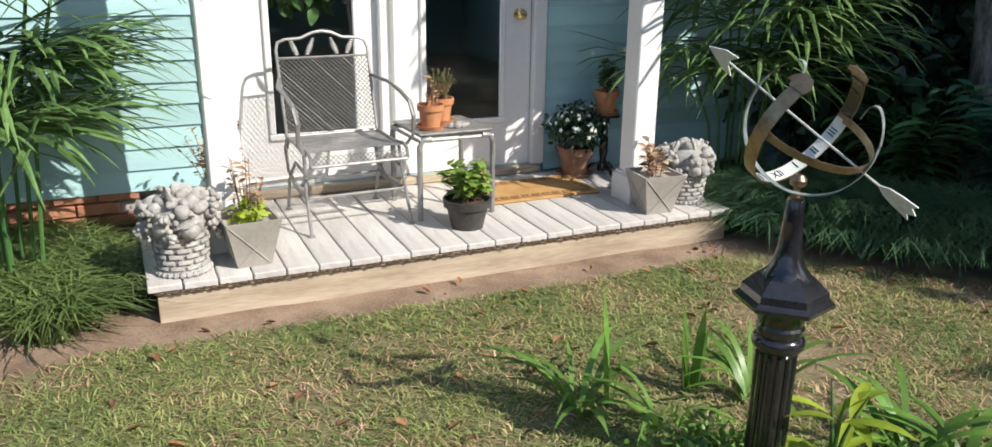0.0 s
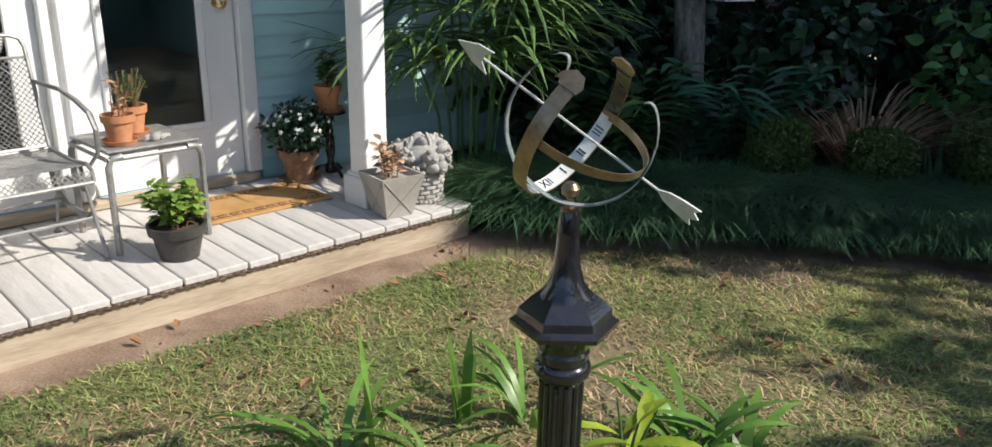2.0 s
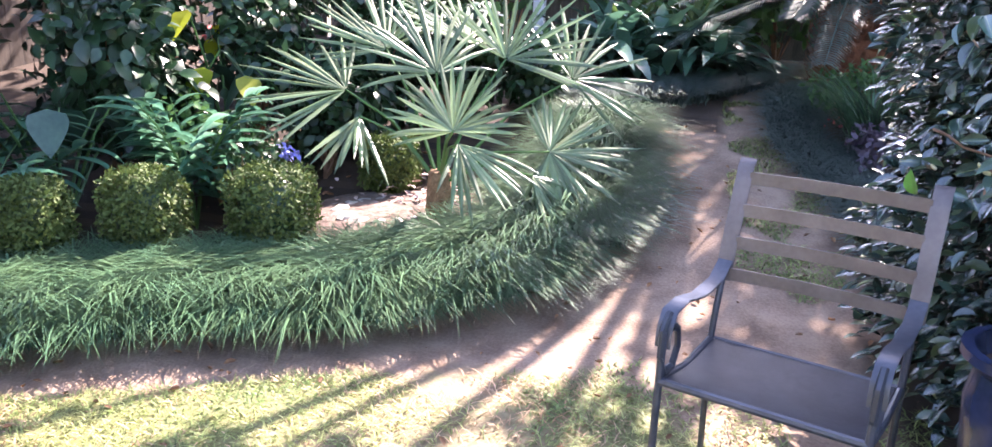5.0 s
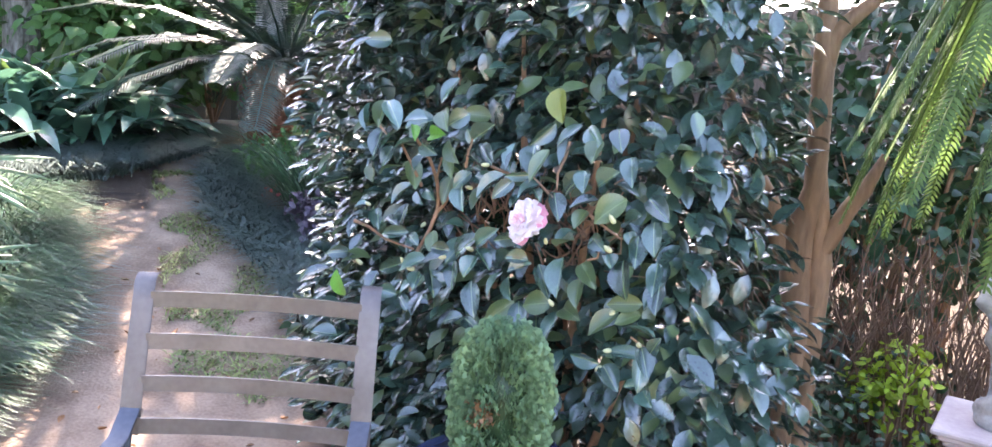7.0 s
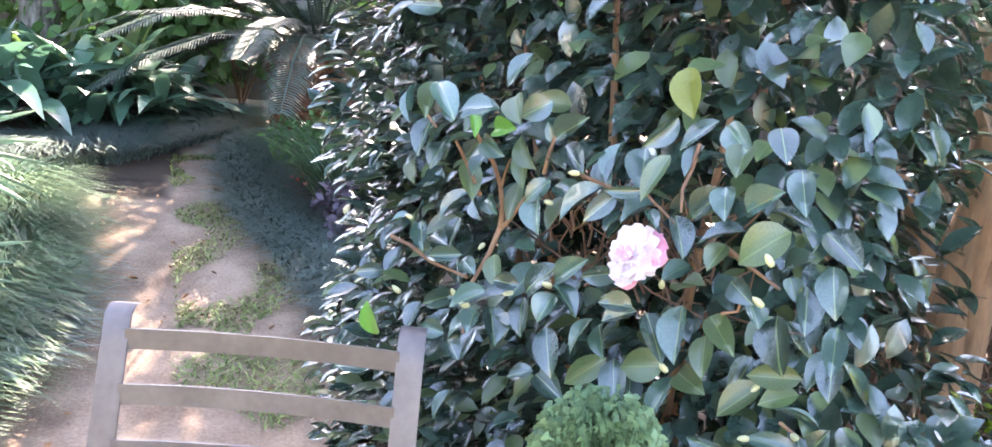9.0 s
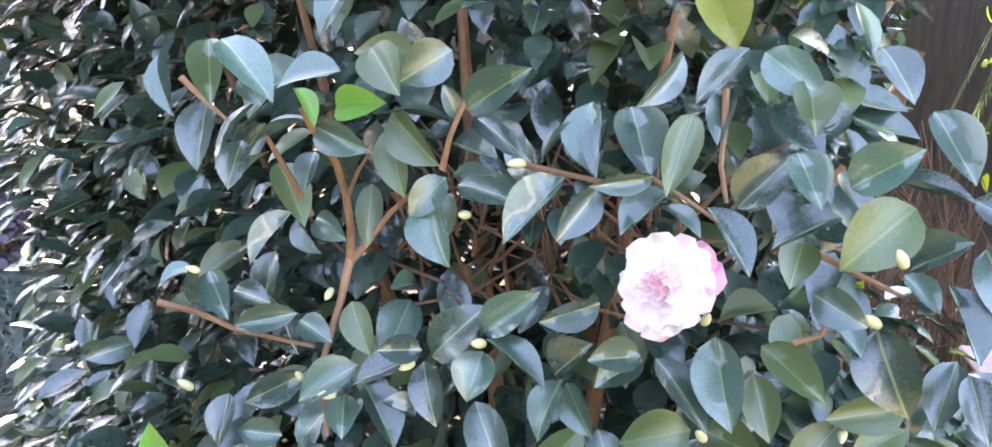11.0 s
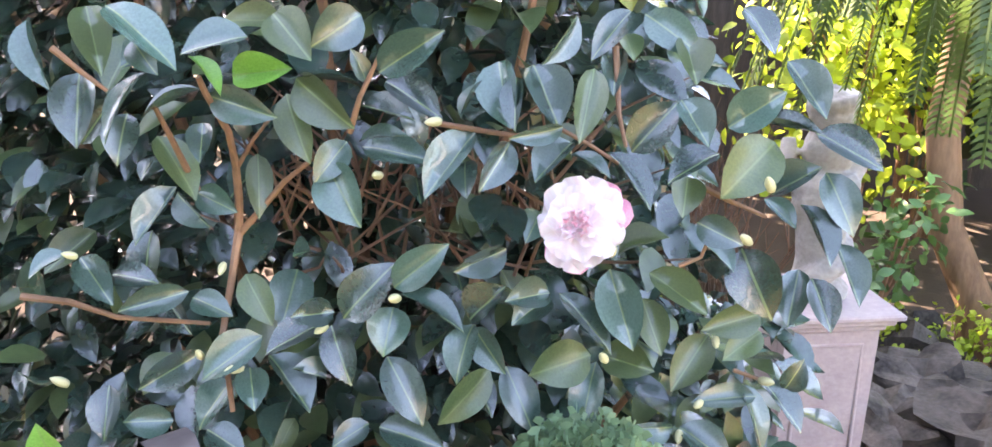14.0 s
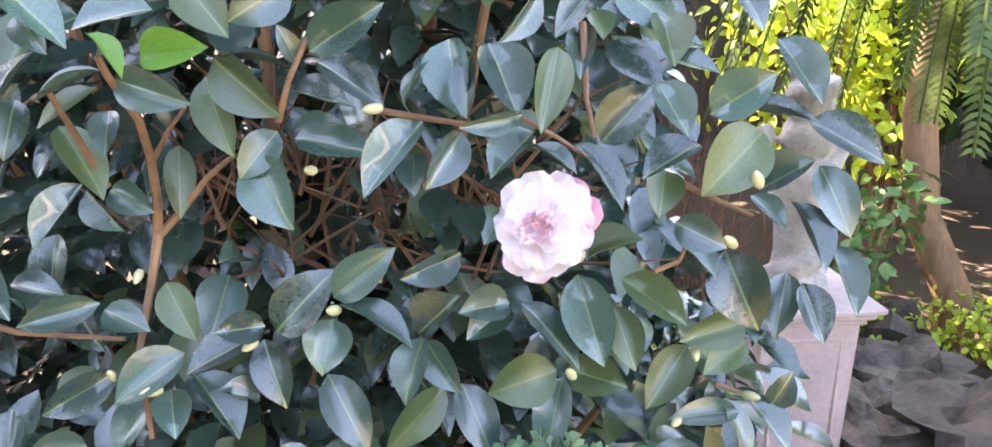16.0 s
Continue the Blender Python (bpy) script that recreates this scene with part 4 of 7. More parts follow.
d[:, 2] = abs(d[:, 2]) * 0.9 + 0.15
part("leaves", strew("leaves", *leaf_shape(0.28, 0.15, 0.5, 6, 0.5), frames_from(d, np.tile([0, 0, 1.0], (n, 1)) + 0.4 * unit(n), RNG.uniform(0.32, 0.55, n)), np.column_stack((q, RNG.uniform(0.1, 0.42, n))), ASPID), None, asp)
for x, y in ((9.0, 1.0), (8.95, 0.55)):
    strap_clump("bromeliad", "upright yellow-green strap-leaved plant in the bed", x, y, 9, 1.0, 0.06, FERN, 0.12, 0.3, 0.05)
cy = thing("sago_palm", "sago palm with a shaggy red-brown trunk and dark fronds", "palm", pose(8.95, -0.92, float(terrain(8.95, -0.92)) - 0.02) @ Matrix.Scale(1.22, 4))
g = Geo().lathe([(0.20, 0), (0.25, 0.1), (0.27, 0.3), (0.24, 0.5), (0.14, 0.62), (0.02, 0.66)], 20)
part("trunk_core", g, CYCAD, cy)
g = Geo()
for i in range(420):
    a, z = random.uniform(0, 6.283), random.uniform(0.02, 0.6)
    r = 0.26 - 0.4 * max(0, z - 0.45)
    p0 = Vector((math.cos(a) * r, math.sin(a) * r, z))
    g.strip([p0, p0 + Vector((math.cos(a) * 0.05, math.sin(a) * 0.05, 0.045)), p0 + Vector((math.cos(a) * 0.06, math.sin(a) * 0.06, 0.09))], [0.018, 0.014, 0.002], Vector((-math.sin(a), math.cos(a), 0)), 0.2)
part("leaf_base_coat", g, CYCAD, cy, smooth=None)


def frond(g, pts, leaflet, n, width, rs, angle=0.9, droop=0.0):
    """A feather leaf: a rib with two rows of leaflets."""
    pts = [Vector(p) for p in pts]
    for k in range(n):
        t = 0.12 + 0.88 * k / n
        s = t * (len(pts) - 1)
        i = min(int(s), len(pts) - 2)
        p = pts[i].lerp(pts[i + 1], s - i)
        d = (pts[i + 1] - pts[i]).normalized()
        side = d.cross(Vector((0, 0, 1)))
        side = side.normalized() if side.length > 1e-3 else Vector((1, 0, 0))
        l = leaflet * math.sin(math.pi * (0.12 + 0.8 * t)) ** 0.6 * rs.uniform(0.9, 1.1)
        for sgn in (-1, 1):
            e = (side * sgn * angle + d * 0.55).normalized()
            g.strip([p, p + e * l * 0.5 + Vector((0, 0, 0.04 * l)), p + e * l + Vector((0, 0, -droop * l))], [width * 0.6, width, width * 0.1], d, 0.0)


CYCAD_LEAF = mat("sago_leaf", (0.022, 0.042, 0.032), (0.05, 0.085, 0.062), 0.45, 4, 40, 0.0, rand=0.35, spec=0.2, island=True)
for i in range(36):
    a, rise = 6.283 * i / 36 + random.uniform(-0.1, 0.1), random.uniform(0.15, 0.75)
    L = random.uniform(1.25, 1.6)
    pts = [Vector((math.cos(a) * L * t, math.sin(a) * L * t, 0.62 + L * (rise * t * 1.3 - 0.55 * t * t))) for t in (0, 0.25, 0.5, 0.75, 1)]
    g = Geo().tube(pts, [0.012, 0.01, 0.008, 0.006, 0.003], 5)
    frond(g, pts, 0.19, 74, 0.0075, random.Random(i), 0.9, 0.1)
    part("frond", g, CYCAD_LEAF, cy, smooth=None)
strap_clump("ornamental_grass", "fine arching green grass clump beside the path", 7.25, -0.82, 340, 0.95, 0.0045, LIRIOPE, 0.5, 0.75, 0.16)
shrub(6.75, -0.78, 0.75, 0.42, 560, 0.05, mat("purple_leaf", (0.08, 0.06, 0.09), (0.14, 0.11, 0.15), 0.5, through_light=0.1, island=True), "low purplish ground plant beside the path", name="ground_plant")
shrub(7.9, -0.72, 0.8, 0.45, 700, 0.05, MID, "low green leafy plant beside the sago palm", name="ground_plant")
blossoms("red_flowers", "few small red flowers in the path bed", (7.15, -0.55, 0.72), 9, 0.10, 0.03, FLOWER_O)
far_tree = thing("far_tree", "tall straight grey trunk at the garden's end", "tree", pose(10.2, 1.15, 0.70))
part("trunk", Geo().tube([(0, 0, -0.05), (0, 0, 1.0), (0.05, 0, 4.0)], [0.17, 0.15, 0.12], 12), BARK, far_tree)
crown(far_tree, [(0.6, 1.9, 4.6, 0.9), (1.2, 2.4, 4.4, 0.9)], 1200, 0.18, DEEP)
lamp_post = thing("garden_lamp", "white garden lamp post with a globe", "lamp", pose(10.0, 2.0, 0.71))
part("pole", Geo().box((0, 0, 0.4), (0.12, 0.12, 0.8), bev=0.01), WHITE, lamp_post)
part("globe", Geo().ball((0, 0, 0.92), 0.12, 14), WHITE, lamp_post)
part("cap", Geo().lathe([(0.13, 1.03), (0.05, 1.09), (0.01, 1.11)], 16), WHITE, lamp_post)

# stone ring by the fan palm, on a low mound with pale litter
mound = Geo().lathe([(0.75, -0.06), (0.6, 0.07), (0.4, 0.105), (0.001, 0.115)], 28)
solid("mulch_mound", mound, mat("leafy_mulch", (0.10, 0.06, 0.045), (0.30, 0.22, 0.18), 0.95, 14, 60, 1.0), "low mulched mound at the fan palm's foot", m=pose(5.65, 2.0, float(terrain(5.65, 2.0))), kind="structure")
n = 420
q = np.column_stack((RNG.normal(5.55, 0.28, n), RNG.normal(1.95, 0.24, n)))
pale_litter = strew("pale_litter", *leaf_shape(0.5, 0.4, -0.2, 4), frames_from(np.column_stack((unit(n)[:, :2], np.zeros(n))), np.tile([0, 0, 1.0], (n, 1)) + 0.4 * unit(n), RNG.uniform(0.02, 0.06, n)), np.column_stack((q, terrain(q[:, 0], q[:, 1]) + 0.10)), mat("bleached_leaf", (0.36, 0.25, 0.22), (0.58, 0.47, 0.43), 0.85, 20, 90, 0.2, rand=0.4, island=True))
tagged(new("pale_litter", pale_litter), "bleached fallen leaves under the fan palm", "leaves", kind="stuff")
ring = thing("stone_ring", "low pale stone ring of fist-sized stones round a plant", "planter", pose(5.55, 2.12, float(terrain(5.55, 2.12)) + 0.06) @ Matrix.Diagonal((1.25, 1.25, 0.8, 1)))
for i in range(15):
    a = 6.283 * i / 15
    part("stone", Geo().ball((0.2 * math.cos(a), 0.2 * math.sin(a), 0.05 + random.uniform(0, 0.015)), 0.05, 8, (1.05, 0.9, 0.7), 0.5), TAUPE, ring)
part("soil", Geo().lathe([(0.19, 0.0), (0.19, 0.05), (0.05, 0.07), (0.001, 0.07)], 20), SOIL, ring)

# ---- siding boards, bricks ----
def siding(u0, u1, z0, z1):
    k, e = int(round((z1 - z0) / 0.11)), 0.11
    w = u1 - u0
    me = Geo().add([(-w / 2, -0.016, 0), (w / 2, -0.016, 0), (w / 2, 0.010, 0), (-w / 2, 0.010, 0), (-w / 2, -0.002, 0.118), (w / 2, -0.002, 0.118), (w / 2, 0.010, 0.118), (-w / 2, 0.010, 0.118)],
                   [(0, 1, 5, 4), (3, 7, 6, 2), (0, 3, 2, 1), (4, 5, 6, 7), (0, 4, 7, 3), (1, 2, 6, 5)]).mesh("siding_board")
    for i in range(k):
        b = part("siding_board", me, SIDING, wall_front)
        b.location = ((u0 + u1) / 2, WALL_V, z0 + e * i)


siding(-3.4, 0.335, 0.28, 2.6)
siding(2.34, 4.4, 0.18, 2.6)
brick = Geo().box((0, 0, 0), (0.195, 0.06, 0.057), bev=0.004).mesh("brick")
for r in range(5):
    for i in range(9):
        b = part("brick", brick, BRICK, foundation)
        b.location = (-0.1 - 0.205 * i - (0.1 if r % 2 else 0), WALL_V + 0.025 + random.uniform(-0.002, 0.002), 0.0 + 0.067 * r)

# ---- indoors, seen through the glass ----
inside_table = thing("side_chair", "white wooden chair standing indoors behind the door", "chair", house(1.85, 2.6, 0.17, 20))
for x in (-0.2, 0.2):
    for y in (-0.2, 0.2):
        part("leg", Geo().tube([(x, y, 0), (x * 0.92, y * 0.92, 0.45)], 0.02, 8), ROOM_WHITE, inside_table)
part("seat", Geo().box((0, 0, 0.47), (0.45, 0.45, 0.04), bev=0.01), ROOM_WHITE, inside_table)
for x in (-0.2, -0.07, 0.07, 0.2):
    part("spindle", Geo().tube([(x, 0.2, 0.48), (x * 1.05, 0.25, 0.95)], 0.014, 8), ROOM_WHITE, inside_table)
part("top_rail", Geo().box((0, 0.25, 0.97), (0.5, 0.03, 0.08), bev=0.01), ROOM_WHITE, inside_table)
basket = thing("hanging_plant", "leafy green plant in a basket hung inside the glass", "plant", house(0.95, 1.45, 1.22))
part("basket", Geo().lathe([(0.05, 0), (0.1, 0.03), (0.13, 0.12), (0.12, 0.12), (0.09, 0.04), (0.001, 0.03)], 18), TERRA_OLD, basket)
part("leaves", foliage("leaves", [(0, 0, 0.12), (-0.1, -0.05, 0.05), (0.1, -0.05, 0.02)], [0.14, 0.1, 0.1], 90, 0.09, WIDE_LEAF, MID, 0.3), None, basket)
part("hanger", Geo().tube([(0, 0, 0.12), (0, 0, 1.42)], 0.003, 5), IRON, basket)

# ---- porch furniture ----
def expanded_metal(g, origin, ex, ey, w, h, pitch, r, curve=None):
    """A diamond mesh of thin strips over a w x h panel."""
    o, ex, ey = Vector(origin), Vector(ex), Vector(ey)
    step = pitch * 1.0
    k = int((w + h) / step)
    for s in (1, -1):
        for i in range(-k, k + 1):
            c = i * step
            t0, t1 = max(0, (c if s > 0 else c - w)), min(h, (c + w if s > 0 else c))
            if t1 - t0 < 0.012:
                continue
            p = []
            for t in (t0, (t0 + t1) / 2, t1):
                x = (t - c) if s > 0 else (c - t)
                q = o + ex * x + ey * t
                if curve:
                    q += curve(x / w, t / h)
                p.append(q)
            g.tube(p, r, 3)


def patio_chair():
    c = thing("patio_chair", "grey wrought-iron patio chair with mesh seat and leaf crest", "chair", house(0.965, 0.60, 0.17, 3))
    W = 0.24
    top = 0.87
    back = lambda z: 0.20 + 0.14 * (z - 0.40) / 0.5
    rail = [(-W, back(0.40), 0.40), (-W, back(0.62), 0.62), (-W, back(top - 0.05), top - 0.05), (-W + 0.012, back(top), top - 0.015), (-W + 0.05, back(top), top)]
    mir = [(-x, y, z) for x, y, z in reversed(rail)]
    arch = [(-0.11, back(top), top + 0.004), (-0.05, back(top), top + 0.03), (0, back(top), top + 0.038), (0.05, back(top), top + 0.03), (0.11, back(top), top + 0.004)]
    part("back_frame", Geo().tube(rail + arch + mir, 0.0085, 8).tube([(-W, back(top - 0.09), top - 0.09), (W, back(top - 0.09), top - 0.09)], 0.006, 6), IRON, c)
    g = Geo()
    expanded_metal(g, (-W, back(0.42), 0.42), (1, 0, 0), (0, 0.28, 1), 2 * W, top - 0.09 - 0.42, 0.024, 0.0024)
    part("backrest", g, IRON, c, "diamond mesh back panel")
    seat_y = lambda t: 0.20 - 0.42 * t
    g = Geo().tube([(-W, 0.20, 0.40), (-W, -0.05, 0.39), (-W, -0.19, 0.405), (-W, -0.235, 0.385), (-W, -0.245, 0.34)], 0.0085, 8)
    g.tube([(W, 0.20, 0.40), (W, -0.05, 0.39), (W, -0.19, 0.405), (W, -0.235, 0.385), (W, -0.245, 0.34)], 0.0085, 8).tube([(-W, -0.245, 0.34), (W, -0.245, 0.34)], 0.0085, 8).tube([(-W, 0.2, 0.4), (W, 0.2, 0.4)], 0.0085, 8)
    part("seat_frame", g, IRON, c)
    g = Geo()
    expanded_metal(g, (-W, 0.20, 0.40), (1, 0, 0), (0, -1, 0), 2 * W, 0.40, 0.024, 0.0024, lambda x, t: Vector((0, 0, -0.012 * math.sin(math.pi * t))))
    expanded_metal(g, (-W, -0.243, 0.39), (1, 0, 0), (0, 0, -1), 2 * W, 0.05, 0.024, 0.0024)
    part("seat", g, IRON, c, "diamond mesh seat panel")
    g = Geo()
    for i in range(4):
        x = -0.13 + 0.085 * i + (0.02 if i > 1 else -0.02)
        s = 1 if i % 2 else -1
        for k in range(7):
            t = k / 6
            g.ball((x + s * 0.03 * (t - 0.5), back(top - 0.045), top - 0.075 + 0.075 * t), 0.011 * (1.1 - 0.8 * abs(t - 0.4)), 6, (1.5, 0.35, 0.8))
    part("leaf_crest", g, IRON, c, "cast leaf crest")
    for s in (-1, 1):
        x = s * (W + 0.045)
        part("arm", Geo().tube([(s * W, back(0.68), 0.68), (x, 0.12, 0.66), (x, -0.05, 0.635), (x, -0.17, 0.60), (x, -0.215, 0.54), (x, -0.20, 0.44), (s * (W + 0.01), -0.18, 0.385)], [0.008, 0.009, 0.011, 0.011, 0.011, 0.008, 0.008], 8, 1.8), IRON, c)
        part("leg", Geo().tube([(s * W, -0.12, 0.38), (s * (W + 0.01), -0.16, 0.2), (s * (W + 0.015), -0.24, 0.012)], 0.0085, 8).lathe([(0.018, 0), (0.018, 0.008), (0.006, 0.014)], 10, (s * (W + 0.015), -0.24, 0)), IRON, c)
        part("leg", Geo().tube([(s * W, -0.12, 0.28), (s * W, 0.05, 0.30), (s * W, 0.13, 0.24), (s * W, 0.2, 0.18), (s * W, 0.26, 0.012)], 0.0085, 8).lathe([(0.018, 0), (0.018, 0.008), (0.006, 0.014)], 10, (s * W, 0.26, 0)), IRON, c)
        part("spring", Geo().tube([(s * W, 0.18, 0.39), (s * W, 0.24, 0.33), (s * W, 0.2, 0.22), (s * W, 0.08, 0.17), (s * W, -0.14, 0.17)], 0.008, 8, 1.6), IRON, c)
    part("stretcher", Geo().tube([(-W, -0.17, 0.17), (W, -0.17, 0.17)], 0.007, 6).tube([(-W, 0.13, 0.19), (W, 0.13, 0.19)], 0.007, 6), IRON, c)


patio_chair()


def side_table():
    t = thing("side_table", "small square grey metal patio table with bent legs", "table", house(1.48, 0.60, 0.17, 2))
    w, h = 0.20, 0.44
    part("tabletop", Geo().box((0, 0, h), (0.40, 0.40, 0.012), bev=0.004).box((0, 0, h - 0.014), (0.36, 0.36, 0.016), bev=0.004), IRON, t)
    for x in (-1, 1):
        for y in (-1, 1):
            part("leg", Geo().tube([(x * w * 0.7, y * w, h - 0.02), (x * w * 0.92, y * w, h - 0.025), (x * w, y * w, h - 0.06), (x * w, y * w, 0)], 0.014, 8), IRON, t)
    part("apron", Geo().tube([(-w, -w, h - 0.03), (w, -w, h - 0.03), (w, w, h - 0.03), (-w, w, h - 0.03), (-w, -w, h - 0.03)], 0.01, 6), IRON, t)


side_table()


def clay_pot(name, label, m, r, h, material, plant, category="flower pot", saucer=True, group="", leaf=None, count=120, size=0.04, spread=0.1, tall=0.15, shape=SMALL_LEAF, stems=9, seed=1):
    """A rimmed pot with soil and a small leafy plant in it."""
    rs = random.Random(seed)
    p = thing(name, label, category, m, group)
    z = 0.012 if saucer else 0.0
    if saucer:
        part("saucer", Geo().lathe([(r * 0.9, 0), (r * 1.12, 0.022), (r * 1.06, 0.022), (r * 0.85, 0.008), (0.001, 0.008)], 28), material, p)
    part("pot", Geo().lathe([(r * 0.68, z), (r * 0.9, z + h * 0.74), (r * 1.02, z + h * 0.74), (r * 1.06, z + h), (r * 0.95, z + h), (r * 0.86, z + h * 0.8), (0.001, z + h * 0.8)], 28), material, p)
    part("soil", Geo().lathe([(r * 0.88, z + h * 0.84), (0.001, z + h * 0.9)], 20), SOIL, p)
    g = Geo()
    dirs, pos, ups = [], [], []
    per = max(1, count // stems)
    for i in range(stems):
        a, o = rs.uniform(0, 6.283), spread * rs.uniform(0.2, 1.0)
        top = Vector((math.cos(a) * o, math.sin(a) * o, z + h * 0.85 + tall * rs.uniform(0.6, 1.05)))
        b0 = Vector((math.cos(a) * r * 0.3, math.sin(a) * r * 0.3, z + h * 0.84))
        mid = (b0 + top) / 2 + Vector((0, 0, tall * 0.08))
        g.tube([b0, mid, top], [0.003, 0.0025, 0.0015], 4)
        for j in range(per):
            t = 0.2 + 0.85 * j / per
            q = b0.lerp(mid, t * 2) if t < 0.5 else mid.lerp(top, t * 2 - 1)
            b = rs.uniform(0, 6.283)
            dirs.append((math.cos(b), math.sin(b), rs.uniform(-0.1, 0.8)))
            ups.append((rs.gauss(0, 0.3), rs.gauss(0, 0.3), 1))
            pos.append(q)
    tagged(part("stem", g, TWIG, p), kind="stuff")
    if leaf:
        k = len(pos)
        part("leaves", strew("leaves", *shape, frames_from(np.array(dirs), np.array(ups), size * RNG.uniform(0.6, 1.2, k)), np.array([tuple(q) for q in pos]), leaf), None, p)
    return p


TOP = 0.17 + 0.447
clay_pot("clay_pot", "terracotta pot with a sparse dry herb on the table", house(1.385, 0.50, TOP), 0.066, 0.115, TERRA, "", leaf=STRAW, count=50, size=0.03, spread=0.05, tall=0.17, stems=5, group="clay pots on the table", seed=2)
clay_pot("clay_pot", "terracotta pot with bushy green rosemary on the table", house(1.49, 0.64, TOP), 0.068, 0.12, TERRA, "", leaf=MID, count=330, size=0.025, spread=0.08, tall=0.17, stems=22, shape=LONG_LEAF, group="clay pots on the table", seed=3)
orn = thing("shell_ornament", "small white shell and pebble ornaments on the table", "ornament", house(1.52, 0.47, TOP))
for x, y, r in ((0, 0, 0.022), (0.035, 0.01, 0.018), (-0.03, 0.015, 0.018), (0.02, 0.035, 0.02), (0.06, 0.03, 0.015)):
    part("shell", Geo().ball((x, y, r * 0.75), r, 9, (1.2, 1, 0.75), 0.4), STONE, orn)
DAYLEAF = mat("yellow_green_leaf", (0.16, 0.27, 0.045), (0.30, 0.42, 0.10), 0.45, 4, 40, 0.0, rand=0.35, through_light=0.3, island=True)
# black nursery pot with a bright leafy plant
clay_pot("nursery_pot", "black ribbed pot with a leafy yellow-green plant", house(1.47, 0.22, 0.17), 0.115, 0.15, mat("black_plastic_pot", (0.03, 0.028, 0.026), (0.07, 0.065, 0.06), 0.55, 10, 60, 0.5), "", saucer=False, leaf=DAYLEAF, count=330, size=0.06, spread=0.15, tall=0.19, stems=15, shape=WIDE_LEAF, seed=5)
# white chrysanthemum
mum = clay_pot("chrysanthemum_pot", "aged clay pot and saucer with a domed white chrysanthemum", house(2.47, 0.92, 0.17), 0.105, 0.17, TERRA_OLD, "", count=10, tall=0.1, stems=8, seed=6)
part("leaves", foliage("leaves", [(0, 0, 0.30)], [(0.19, 0.19, 0.15)], 1300, 0.035, SMALL_LEAF, DEEP, 0.35), None, mum)
d = unit(75)
d[:, 2] = abs(d[:, 2]) - 0.25
d[0:10, 2] += 0.2
part("flowers", strew("flowers", *[[(math.cos(k * 0.628) * (1 if k % 2 else 0.55), math.sin(k * 0.628) * (1 if k % 2 else 0.55), 0) for k in range(10)] + [(0, 0, 0.35)], [(k, (k + 1) % 10, 10) for k in range(10)]], frames_from(np.cross(d, unit(75)), d, np.full(75, 0.016)), d * [0.195, 0.195, 0.16] + [0, 0, 0.30], FLOWER_W), None, mum)
# plant stand with a pot
st = thing("plant_stand", "black turned plant stand with a splayed foot", "stand", house(2.66, 0.90, 0.17))
part("column", Geo().lathe([(0.035, 0.02), (0.03, 0.06), (0.018, 0.09), (0.028, 0.14), (0.024, 0.26), (0.016, 0.3), (0.03, 0.33), (0.03, 0.35)], 18), BLACK, st)
part("top", Geo().lathe([(0.04, 0.35), (0.095, 0.36), (0.095, 0.372), (0.001, 0.372)], 24), BLACK, st)
for i in range(3):
    a = 2.09 * i + 0.5
    part("foot", Geo().tube([(0.02 * math.cos(a), 0.02 * math.sin(a), 0.06), (0.07 * math.cos(a), 0.07 * math.sin(a), 0.05), (0.12 * math.cos(a), 0.12 * math.sin(a), 0.012)], [0.012, 0.012, 0.011], 6), BLACK, st)
clay_pot("clay_pot", "terracotta pot with upright basil on the plant stand", house(2.66, 0.90, 0.17 + 0.372), 0.075, 0.13, TERRA, "", leaf=MID, count=170, size=0.045, spread=0.07, tall=0.22, stems=9, shape=WIDE_LEAF, seed=7)


def tapered_planter(m, label, seed, tall, leaf, count):
    p = clay_pot("tapered_planter", label, m, 0.085, 0.2, TAUPE, "", saucer=False, leaf=leaf, count=count, size=0.045, spread=0.09, tall=tall, stems=10, group="tapered planters", seed=seed, shape=WIDE_LEAF)
    for ch in list(p.children):
        if ch.name.startswith("pot"):
            bpy.data.objects.remove(ch)
    b, t, h = 0.072, 0.118, 0.21
    g = Geo()
    for k, (a, z) in enumerate(((b, 0), (t, h), (t - 0.012, h), (t - 0.022, h * 0.86))):
        g.v += [(-a, -a, z), (a, -a, z), (a, a, z), (-a, a, z)]
    for k in range(3):
        for i in range(4):
            g.f.append((4 * k + i, 4 * k + (i + 1) % 4, 4 * k + 4 + (i + 1) % 4, 4 * k + 4 + i))
    g.f += [(3, 2, 1, 0), (12, 13, 14, 15)]
    part("body", g, TAUPE, p)
    for rz in (0, 90, 180, 270):
        c = Geo()
        for s in (-1, 1):
            c.tube([(-s * 0.064, -b - 0.004, 0.012), (s * 0.104, -t + 0.002, h - 0.014)], 0.0035, 5)
        x = part("cross_moulding", c, TAUPE, p)
        x.matrix_local = pose(0, 0, 0, 0, 0, rz)
    return p


left_planter = tapered_planter(house(0.41, 0.13, 0.17, 4), "taupe tapered planter with dry stems and small greens", 11, 0.30, STRAW, 60)
tapered_planter(house(2.50, 0.115, 0.17, -6), "taupe tapered planter with dry brown leafy plant", 12, 0.20, STRAW, 130)
strap = foliage("greens", [(0, 0, 0)], [(0.09, 0.09, 0.05)], 90, 0.04, WIDE_LEAF, LIME, 0.2)
g0 = part("seedling", strap, None, left_planter, "small bright green seedlings")
g0.location = (0, -0.02, 0.23)
tagged(g0, kind="stuff")


